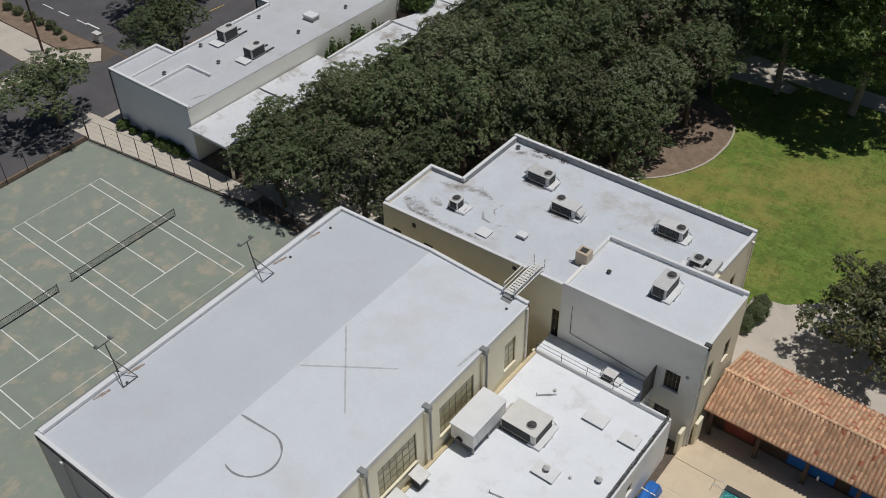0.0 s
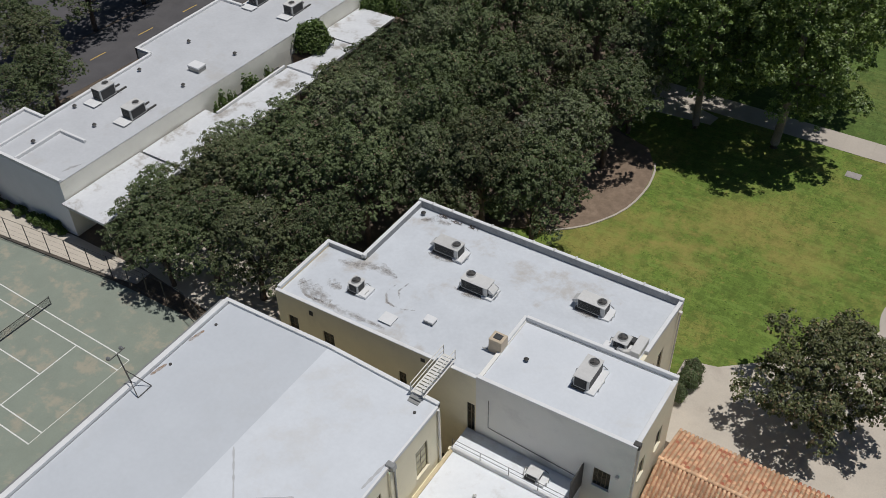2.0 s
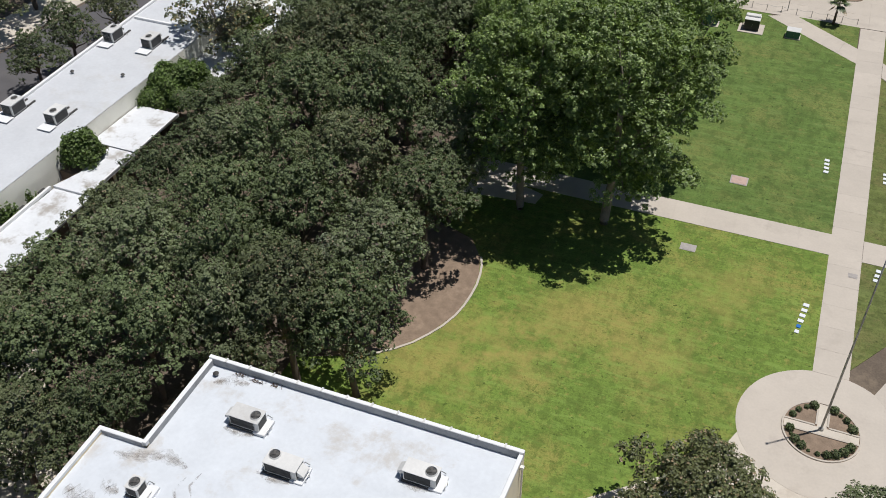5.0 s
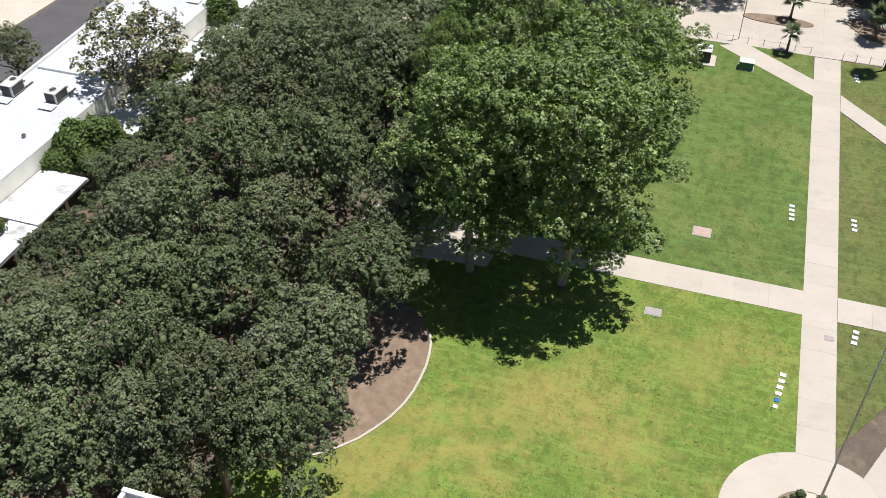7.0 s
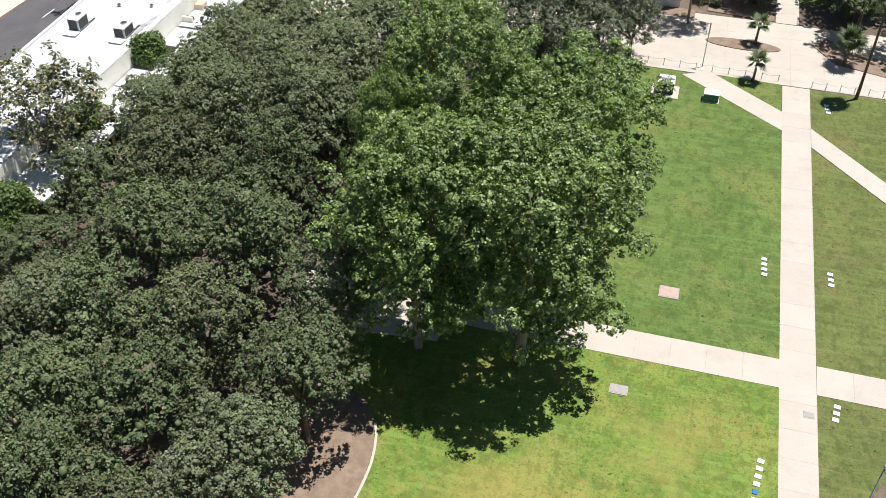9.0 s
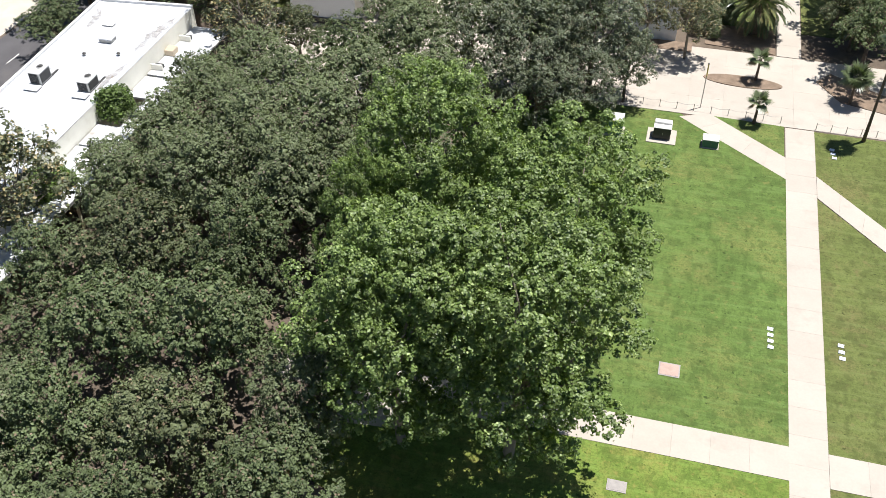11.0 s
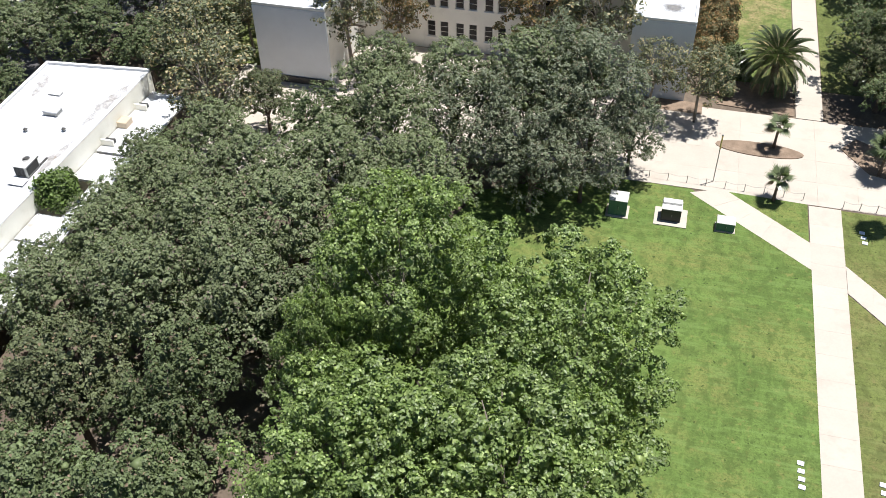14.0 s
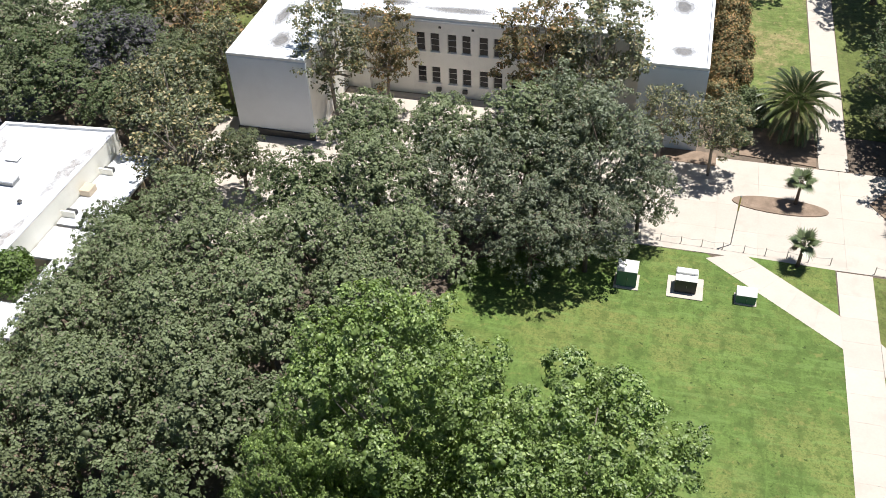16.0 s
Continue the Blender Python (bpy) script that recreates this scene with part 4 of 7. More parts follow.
part("flashing", B(GX1 + 0.24, GX1 + 0.5, -19.6, 14.6, AZ + 0.002, AZ + 0.14), mat("ochre_flashing", (0.60, 0.50, 0.32), 0.8, vary=0.2, scale=1.2), annex)


def pipe_rail(label, pts, h, sag=0.0):
    """A light rail: a post at each point and two wires between."""
    t = thing("pipe_rail", label, "railing")
    for x, y, z in pts:
        part("post", tube(bmesh.new(), (x, y, z), (x, y, z + h), 0.03, seg=6), M["dark_steel"], t)
    for a, b in zip(pts, pts[1:]):
        for f in (0.98, 0.5):
            part("rail", tube(bmesh.new(), (a[0], a[1], a[2] + h * f), (b[0], b[1], b[2] + h * f), 0.02, seg=5, cap=False), M["dark_steel"], t)
    return t


pipe_rail("dark steel pipe rail along the annex parapet", [(55.6 + 2.42 * i, 14.8, AZ + 0.3) for i in range(6)], 0.95)
pipe_rail("dark steel pipe rail on the annex roof's edge", [(67.85, 14.7 - 2.5 * i, AZ + 0.18) for i in range(12)], 0.95)

# gap between the annex and the classroom block, roof height fitted to the camera's view
sheet("link_roof", [(GX1 + 0.3, 14.97), (65.2, 14.97), (65.2, 16.95), (GX1 + 0.3, 16.95)], 5.0, M["roof_bright"], "white link roof between two buildings", "roof", 0.2)


# classroom block
b2 = thing("classroom_block", "two-storey cream block with a white parapet roof", "building")
BZ, BP = 10.15, 10.62
MAIN = [(37.3, 17.0), (56.35, 17.0), (56.35, 23.8), (65.9, 23.8), (65.9, 32.5), (41.1, 32.5), (41.1, 24.0), (37.3, 24.0)]
part("wall", wall("y", 17.0, 0.3, 37.3, 56.3, 0, BP - 0.3, [(38.3, 39.3, 6.6, 8.1), (41.9, 43.0, 6.6, 8.15), (49.3, 50.0, 6.4, 7.75), (55.5, 56.2, 4.8, 8.0)]), M["stucco"], b2)
for u0, u1, z0, z1 in ((38.3, 39.3, 6.6, 8.1), (41.9, 43.0, 6.6, 8.15), (49.3, 50.0, 6.4, 7.75), (55.5, 56.2, 4.8, 8.0)):
    window(b2, "y", 17.0, u0, u1, z0, z1, 2, 3, M["frame"], M["tan"], -1)
for u0, z0 in ((40.72, 9.32), (51.48, 9.62)):   # small louvred vents under the parapet
    part("vent", B(u0, u0 + 0.38, 16.955, 16.998, z0, z0 + 0.36, bevel=0.01), M["grille"], b2)
part("wall", wall("x", 37.3, 0.3, 17.3, 24.0, 0, BP - 0.3), M["tan"], b2)
part("wall", wall("y", 23.7, 0.3, 37.6, 41.1, 0, BP - 0.3), M["stucco"], b2)
part("wall", wall("x", 41.1, 0.3, 24.0, 32.5, 0, BP - 0.3), M["stucco"], b2)
part("wall", wall("y", 32.2, 0.3, 41.4, 65.9, 0, BP - 0.3), M["stucco"], b2)
EW = [(24.6, 25.6, 5.9, 8.6), (26.4, 27.4, 5.9, 8.6), (28.2, 29.2, 5.9, 8.6)]
part("wall", wall("x", 65.6, 0.3, 23.8, 32.2, 0, BP - 0.3, EW), M["stucco"], b2)
for u0, u1, z0, z1 in EW:
    window(b2, "x", 65.9, u0, u1, z0, z1, 2, 4, M["frame"], M["stucco"])
downpipe(b2, 66.05, 31.6, 0.1, BP - 0.7, M["white_steel"])
part("roof", P([(37.6, 17.3), (56.3, 17.3), (56.3, 23.9), (65.6, 23.9), (65.6, 32.2), (41.4, 32.2), (41.4, 23.7), (37.6, 23.7)], BZ - 0.3, BZ), M["roof_dirty"], b2)


def edge(x0, x1, y0, y1, top, m="coping"):
    part("parapet", B(x0, x1, y0, y1, BP - 0.3, top, bevel=0.03), M[m], b2)


edge(37.28, 56.3, 16.98, 17.3, BP - 0.2)
edge(37.28, 37.62, 17.301, 23.69, BP)
edge(37.28, 41.08, 23.691, 24.02, BP)
edge(41.081, 41.42, 23.7, 32.19, BP + 0.1)
edge(41.081, 65.92, 32.191, 32.52, BP + 0.25)
edge(65.6, 65.92, 25.4, 32.19, BP + 0.05)
for i in range(12):   # coping joints along the north parapet
    x = 42.5 + i * 2.0
    part("coping_joint", B(x, x + 0.14, 32.15, 32.56, BP + 0.251, BP + 0.29), M["hvac"], b2)
# thin strips added inside the parapets to paint their shade
part("parapet_lining", B(41.43, 65.59, 32.165, 32.189, BZ + 0.002, BP + 0.2), M["parapet_shade"], b2, "dark grey strip for the shade on the parapet's inner face")
part("parapet_lining", B(41.421, 41.445, 24.05, 32.15, BZ + 0.002, BP + 0.06), M["parapet_shade"], b2)
part("parapet_lining", B(37.64, 41.06, 23.665, 23.689, BZ + 0.002, BP - 0.04), M["parapet_shade"], b2)
# raised south-east block
SZ = 10.4
SW = [(18.2, 19.2, 6.6, 8.6), (21.2, 22.2, 6.6, 8.6)]
# whiter than the east face: light bounced off the annex put into colour
part("wall", wall("y", 17.0, 0.3, 56.301, 68.8, 0, SZ + 0.1, [(66.0, 67.3, 5.6, 7.6), (65.6, 67.0, 2.3, 3.3)]), M["white_wall"], b2)
window(b2, "y", 17.02, 66.0, 67.3, 5.6, 7.6, 4, 2, M["frame"], M["white_wall"], -1)
window(b2, "y", 17.02, 65.6, 67.0, 2.3, 3.3, 3, 1, M["frame"], M["white_wall"], -1)
part("wall", wall("x", 68.5, 0.3, 17.32, 24.1, 0, SZ + 0.1, SW), M["stucco"], b2)
for u0, u1, z0, z1 in SW:
    window(b2, "x", 68.8, u0, u1, z0, z1, 2, 3, M["frame"], M["stucco"])
part("wall", wall("y", 23.8, 0.3, 56.35, 68.5, 0, SZ + 0.1), M["white_wall"], b2)
part("wall", wall("x", 56.35, 0.3, 17.32, 23.8, BZ - 0.3, SZ + 0.1), M["white_wall"], b2)
part("roof", B(56.66, 68.49, 17.33, 23.79, SZ - 0.25, SZ), M["roof"], b2)
part("parapet", B(56.6, 68.82, 23.85, 24.15, SZ + 0.1, SZ + 0.48, bevel=0.03), M["coping"], b2)
part("parapet", B(56.32, 56.6, 20.9, 24.15, SZ + 0.1, SZ + 0.34, bevel=0.03), M["coping"], b2)
part("roof_edge", B(56.32, 68.84, 16.98, 17.3, SZ + 0.1, SZ + 0.2, bevel=0.02), M["coping"], b2)
part("roof_edge", B(68.5, 68.84, 17.31, 23.84, SZ + 0.1, SZ + 0.2, bevel=0.02), M["coping"], b2)
part("conduit", tube(bmesh.new(), (57.4, 16.95, 9.3), (57.4, 16.95, 6.2), 0.025, seg=5), M["dark_steel"], b2)
part("conduit", tube(bmesh.new(), (57.4, 16.95, 6.2), (65.2, 16.95, 5.6), 0.025, seg=5), M["dark_steel"], b2)
part("rainwater_head", B(68.45, 68.95, 17.1, 17.5, SZ - 0.2, SZ + 0.3, bevel=0.03), M["dark_steel"], b2)
part("downpipe", tube(bmesh.new(), (68.9, 17.25, 0.1), (68.9, 17.25, SZ - 0.2), 0.07), M["white_steel"], b2)
part("security_lamp", B(67.7, 67.95, 16.75, 17.02, 7.7, 7.95, bevel=0.03), M["white_steel"], b2)



def rise(x, y):
    """Lifts the block's roof eastwards to fit the camera's view, less so on its north side."""
    return 1.15 * (x - 37.3) / 31.5 * (1.0 if y < 24.2 else 1.0 - 0.75 * min((y - 24.2) / 8.3, 1))


for o in b2.children_recursive:
    if o.type == "MESH":
        for v in o.data.vertices:
            if v.co.z > 9.4:
                v.co.z += rise(v.co.x, v.co.y)

def roof_dirt(pts, w, seed, material, lift=0.012):
    """A ragged stain along plan points, lying on the block's sloping roof."""
    rng = random.Random(seed)
    bm = bmesh.new()
    fine = [Vector(a).lerp(Vector(b), k / 10) for a, b in zip(pts, pts[1:]) for k in range(10)] + [Vector(pts[-1])]
    pairs = []
    for k, p in enumerate(fine):
        a, b = fine[max(k - 1, 0)], fine[min(k + 1, len(fine) - 1)]
        d = (b - a).normalized()
        q = 0.5 * w * math.sin(math.pi * (k + 0.5) / (len(fine) + 0.2)) ** 0.5
        pairs.append([bm.verts.new((p.x - s * d.y * q * rng.uniform(0.6, 1.3), p.y + s * d.x * q * rng.uniform(0.6, 1.3), BZ + rise(p.x, p.y) + lift)) for s in (1, -1)])
    for a, b in zip(pairs, pairs[1:]):
        bm.faces.new((a[0], a[1], b[1], b[0]))
    bmesh.ops.recalc_face_normals(bm, faces=bm.faces[:])
    part("roof_stain", bm, material, b2)


for n_, (pts, w) in enumerate((([(39.4, 22.6), (41.0, 22.9), (43.2, 23.6), (45.0, 23.2)], 0.9), ([(38.2, 19.2), (39.5, 18.6), (42.0, 18.3)], 1.3), ([(39.6, 17.9), (43.5, 17.9), (47.5, 18.0)], 0.6),
                               ([(40.2, 20.6), (40.9, 20.0), (41.8, 19.9)], 0.7), ([(45.4, 22.6), (45.2, 21.4), (45.9, 20.5), (47.2, 20.3), (48.4, 20.8)], 0.22), ([(46.2, 23.2), (46.0, 22.0), (46.6, 21.3)], 0.18),
                               ([(42.4, 30.6), (43.4, 31.2), (45.0, 31.4)], 0.7), ([(49.6, 24.6), (50.8, 24.4), (52.2, 24.5)], 0.5), ([(45.4, 27.2), (46.6, 27.1), (47.8, 27.3)], 0.5), ([(58.6, 27.4), (60.0, 27.2), (61.4, 27.5)], 0.5))):
    for layer in range(3):   # thinner towards the rim
        roof_dirt(pts, w * (1.25 - 0.4 * layer), n_ + 20 * layer, M["faint_dirt"], 0.012 + 0.003 * layer)

# classroom row to the west, with its arcade roofs
row = thing("classroom_row", "long low classroom row with white flat roofs", "building")
NZ = 6.85
ROW = [(-4.0, 27.0), (-7.35, 27.0), (-7.35, 19.9), (6.5, 19.9), (9.2, 125.4), (-3.6, 124.2), (-2.7, 57.2), (-6.4, 57.2), (-6.4, 42.3), (-4.0, 42.3)]
inner = []
for i, p in enumerate(ROW):
    q, r = ROW[(i + 1) % len(ROW)], ROW[i - 1]
    d = (Vector(q) - Vector(p)).normalized()
    nrm = Vector((d.y, -d.x))
    quad = [p, q, tuple(Vector(q) - nrm * 0.28), tuple(Vector(p) - nrm * 0.28)]
    # the end wall facing south carries its bluish shade in the colour
    part("wall", P(quad, 0, NZ - 0.02), M["row_wall"] if i != 2 else M["shade_tint_wall"], row)
part("roof", P([(-3.85, 27.1), (-7.2, 26.9), (-7.2, 20.05), (6.35, 20.05), (9.05, 125.25), (-3.45, 124.05), (-2.55, 57.1), (-6.25, 57.05), (-6.25, 42.45), (-3.85, 42.45)], NZ - 0.015, NZ + 0.05), M["roof_row"], row)
for i, p in enumerate(ROW):   # white upstands; the east edge is only a low rounded lip
    q = ROW[(i + 1) % len(ROW)]
    d = (Vector(q) - Vector(p)).normalized()
    nrm = Vector((d.y, -d.x))
    k, top = (0.22, NZ + 0.09) if i == 3 else (0.34, NZ + 0.34)
    a, b = Vector(p) + d * (0.0 if i % 2 else 0.002), Vector(q) - d * (0.0 if i % 2 else 0.002)
    part("parapet", P([tuple(a), tuple(b), tuple(b - nrm * k), tuple(a - nrm * k)], NZ + 0.051 - 0.002 * (i % 2), top - 0.01 * (i % 2)), M["roof_row"] if i == 3 else M["coping"], row)
part("upstand", B(-0.3, 3.4, 25.9, 26.15, NZ + 0.05, NZ + 0.4), M["coping"], row)
part("upstand", B(-0.55, -0.301, 20.2, 26.15, NZ + 0.05, NZ + 0.4), M["coping"], row)
part("upstand", B(-3.9, -3.65, 20.2, 27.2, NZ + 0.05, NZ + 0.3), M["coping"], row)
part("upstand", B(-2.4, 8.0, 82.0, 82.3, NZ + 0.05, NZ + 0.35), M["coping"], row)
ARCADE = [([(6.65, 19.3), (12.7, 19.3), (12.9, 29.6), (6.9, 29.6)], 4.8), ([(6.95, 29.9), (13.1, 29.9), (13.2, 39.3), (7.2, 39.3)], 4.8), ([(8.5, 39.35), (13.4, 39.35), (13.6, 51.4), (9.0, 51.4)], 4.5),
          ([(8.9, 51.45), (13.3, 51.45), (13.3, 59.4), (10.0, 59.4), (10.0, 54.4)], 4.75), ([(7.6, 59.5), (13.2, 59.5), (13.4, 67.6), (7.9, 67.6)], 4.85), ([(8.05, 76), (13.4, 76), (13.4, 97), (8.6, 97)], 4.6), ([(8.65, 97.3), (13.4, 97.3), (13.4, 101.3), (8.7, 101.3)], 4.6),
          ([(11.4, 101.35), (13.4, 101.35), (13.6, 107.4), (11.6, 107.4)], 4.6), ([(8.85, 107.5), (13.6, 107.5), (13.6, 112), (8.95, 112)], 4.5), ([(9.0, 112.3), (13.9, 112.3), (14.2, 124.5), (9.35, 124.5)], 4.6)]
for poly, z in ARCADE:
    part("arcade_roof", P(poly, z - 0.3, z), M["roof_worn"], row, "stained white arcade roof")
    xs, ys = [p[0] for p in poly], [p[1] for p in poly]
    part("fascia", B(max(xs) - 0.1, max(xs) + 0.04, min(ys) + 0.2, max(ys) - 0.2, z + 0.002, z + 0.14), M["coping"], row)
    y = min(ys) + 0.5
    while y < max(ys):
        part("arcade_post", B(max(xs) - 0.75, max(xs) - 0.5, y, y + 0.25, 0, z - 0.3), M["stucco"], row)
        y += 4.2
part("kerb", B(8.6, 8.85, 39.5, 51.2, 4.502, 4.85), M["coping"], row)
for y in (43.9, 47.3, 50.4):   # dark boxes in the planter slot beside the wall
    part("planter_box", B(7.6, 8.4, y, y + 0.9, 2.6, 4.3, bevel=0.03), M["grille"], row)
part("slot_floor", B(7.3, 8.55, 39.4, 51.3, 2.0, 2.5), M["mulch"], row)
part("planter_soil", B(7.3, 9.9, 54.2, 59.3, 3.2, 4.4), M["mulch"], row)
for y, x in ((113.4, 9.05), (120.6, 9.25)):   # low boxed lights over the arcade
    part("roof_box", B(x, x + 1.5, y, y + 0.2, 4.602, 5.35), M["row_wall"], row)
    part("opening", B(x + 0.2, x + 1.3, y + 0.25, y + 0.9, 4.603, 5.05), M["grille"], row)
part("tan_box", B(9.1, 10.3, 116.8, 118.2, 4.603, 5.35, bevel=0.05), M["hvac_tan"], row)
for pts, w in ([[(8.4, 122.5), (8.0, 120), (7.6, 116.5), (7.3, 113)], 1.9], [[(7.9, 110.5), (7.4, 107), (7.5, 104)], 1.1], [[(-2.6, 122.5), (-1.4, 119.5), (-1.2, 117)], 1.5], [[(5.9, 23.2), (5.4, 22.2), (5.2, 21.2)], 0.5]):
    bm = bmesh.new()
    rng = random.Random(len(pts) + 3)
    fine = [Vector(a).lerp(Vector(b), k / 8) for a, b in zip(pts, pts[1:]) for k in range(8)]
    rows_ = []
    for k, p in enumerate(fine):
        q = w * math.sin(math.pi * (k + 0.6) / (len(fine) + 0.2)) * rng.uniform(0.4, 1.0)
        rows_.append((bm.verts.new((p.x - q * rng.uniform(0.3, 0.7), p.y, NZ + 0.056)), bm.verts.new((p.x + q * rng.uniform(0.3, 0.7), p.y, NZ + 0.056))))
    for a, b in zip(rows_, rows_[1:]):
        bm.faces.new((a[0], a[1], b[1], b[0]))
    bmesh.ops.recalc_face_normals(bm, faces=bm.faces[:])
    part("roof_stain", bm, M["row_dirt"], row)
window(row, "y", 19.9, -5.6, -4.7, 1.2, 3.0, 2, 2, M["frame"], None, -1)

# lecture hall to the north
hall = thing("lecture_hall", "two-storey pale stucco hall with a white roof", "building")
HZ = 10.2
HW = []
for g in range(6):
    for k in (0.0, 1.75):
        u = 36.1 + 3.85 * g + k
        HW += [(u - 0.05, u + 1.1, 6.1, 8.6), (u - 0.05, u + 1.1, 1.75, 4.05)]
part("wall", wall("y", 149.5, 0.35, 26.8, 62.8, 0, HZ, HW), M["white_wall"], hall)
for u0, u1, z0, z1 in HW:
    window(hall, "y", 149.5, u0, u1, z0, z1, 1, 3, M["frame_w"], M["coping"], -1, pane="dim_glass", bar=0.1)
# both wings' south faces have their sky-lit shade painted in
part("wall", wall("y", 137.2, 0.35, 17.4, 26.8, 0, HZ), M["shade_tint_wall"], hall)
part("wall", wall("x", 26.45, 0.35, 137.55, 149.5, 0, HZ), M["white_wall"], hall)
part("wall", wall("x", 17.4, 0.35, 137.55, 172, 0, HZ), M["white_wall"], hall)
part("wall", wall("y", 144.0, 0.35, 62.8, 70.1, 0, HZ), M["shade_tint_wall"], hall)
part("wall", wall("x", 62.8, 0.35, 144.35, 149.5, 0, HZ), M["white_wall"], hall)
part("wall", wall("x", 69.75, 0.35, 144.35, 172, 0, HZ), M["white_wall"], hall)
part("wall", wall("y", 171.65, 0.35, 17.75, 69.75, 0, HZ), M["white_wall"], hall)
part("roof", P([(17.5, 137.3), (26.7, 137.3), (26.7, 149.6), (62.9, 149.6), (62.9, 144.1), (70.0, 144.1), (70.0, 171.9), (17.5, 171.9)], HZ + 0.001, HZ + 0.15), M["roof"], hall)
for i, (x, y, a, b) in enumerate(((67.2, 147.6, 1.3, 1.2), (66.6, 158, 1.2, 2.0), (22.3, 141.6, 1.2, 1.8), (20.4, 147.5, 0.8, 2.6), (24.2, 152, 1.4, 1.2), (41, 152.2, 4.2, 0.8), (33, 153, 2.0, 0.9), (54, 152.4, 3.0, 0.7))):
    for k in range(4):   # dried film, thinner towards the rim
        f = 1.15 - 0.25 * k
        part("pond_stain", P([(x + f * a * (1 + 0.12 * math.sin(3 * t + i) + 0.07 * math.sin(7 * t + 2 * i + k)) * math.cos(t), y + f * b * (1 + 0.12 * math.cos(2 * t + i) + 0.06 * math.sin(8 * t + i + k)) * math.sin(t)) for t in [q * math.pi / 24 for q in range(48)]], HZ + 0.152 + 0.003 * k, HZ + 0.1545 + 0.003 * k), M["pond_film"], hall)
for x in (38.9, 42.9, 46.6, 50.4):
    part("scupper", B(x, x + 0.3, 149.42, 149.499, 9.3, 9.55), M["grille"], hall)
parapet(hall, [(17.4, 137.2), (26.8, 137.2), (26.8, 149.5), (62.8, 149.5), (62.8, 144.0), (70.1, 144.0), (70.1, 172), (17.4, 172)], HZ + 0.151, HZ + 0.4, 0.3, M["white_wall"], M["coping"])
for x in (38.4, 41.7, 46.1, 49.9, 53.8):   # dark units under the lower windows
    part("window_unit", B(x, x + 0.6, 149.15, 149.49, 0.75, 1.25, bevel=0.02), M["grille"], hall)
part("cornice", B(26.9, 62.7, 149.4, 149.499, HZ - 0.28, HZ - 0.05), M["coping"], hall)
# dark colour stands in for the shade along the wall's foot
part("plinth", B(17.3, 26.9, 136.95, 137.19, 0, 0.9), M["dark_steel"], hall, "dark plinth strip with the shade put into its colour")
part("doorway", B(29.2, 29.9, 149.2, 149.49, 0.2, 9.0), M["white_wall"], hall)

# tiled pavilion beside the pool
pav = thing("pool_pavilion", "open pavilion with a terracotta barrel-tile roof", "pavilion")
PX0, PX1, PYS, PYR, PYN, PZE, PZR = 69.05, 98.0, 18.9, 22.0, 26.7, 3.25, 5.1
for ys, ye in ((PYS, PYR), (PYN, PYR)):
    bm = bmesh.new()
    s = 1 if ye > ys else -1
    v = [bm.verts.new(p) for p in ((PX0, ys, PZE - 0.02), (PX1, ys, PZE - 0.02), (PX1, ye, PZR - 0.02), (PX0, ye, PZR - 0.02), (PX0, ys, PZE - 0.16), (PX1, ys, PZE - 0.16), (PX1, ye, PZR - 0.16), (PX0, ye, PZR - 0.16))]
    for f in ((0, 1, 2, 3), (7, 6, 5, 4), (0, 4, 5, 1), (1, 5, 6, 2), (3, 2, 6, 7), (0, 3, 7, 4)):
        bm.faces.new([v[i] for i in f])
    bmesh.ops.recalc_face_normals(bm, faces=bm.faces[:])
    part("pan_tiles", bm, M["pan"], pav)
for i in range(8):
    x = PX0 + 0.5 + i * 4.0
    part("post", B(x, x + 0.3, PYS + 0.35, PYS + 0.65, 0, PZE - 0.16 + 0.2), M["timber"], pav)
part("back_wall", B(PX0 + 0.1, PX1 - 0.1, PYN - 0.7, PYN - 0.45, 0, PZE - 0.05), M["stucco"], pav)
part("end_wall", B(PX0 + 0.1, PX0 + 0.35, PYS + 2.2, PYN - 0.71, 0, PZE + 0.1), M["stucco"], pav)
part("beam", B(PX0 + 0.2, PX1, PYS + 0.38, PYS + 0.6, PZE - 0.32, PZE - 0.17), M["timber"], pav)
for x, w, m, nm in ((70.6, 2.6, "red", "red_panel"), (76.0, 3.8, "blue", "blue_panel"), (81.0, 3.6, "blue", "blue_panel"), (86.5, 3.0, "red", "red_panel")):
    part(nm, B(x, x + w, PYS + 1.4, PYS + 1.499, 0.3, 2.2), M[m], pav)
# dark screen added near the eaves to carry the overhang's deep shade
part("inner_wall", B(PX0 + 0.4, PX1 - 0.1, PYS + 1.5, PYS + 1.7, 0, PZE - 0.1), M["timber"], pav, "dark timber screen added to deepen the shade under the eaves")
part("notice", B(78.62, 78.78, PYS + 0.28, PYS + 0.349, 1.4, 1.9), M["white_steel"], pav, "white notice on a post")

# free-standing wall pieces at the pool gate
for x, y0, y1 in ((68.35, 15.9, 16.9), (69.0, 17.6, 18.7)):
    tagged(link("garden_wall", B(x, x + 0.3, y0, y1, 0, 2.6, bevel=0.04), M["stucco"]), "short cream stucco wall at the pool gate", "wall")


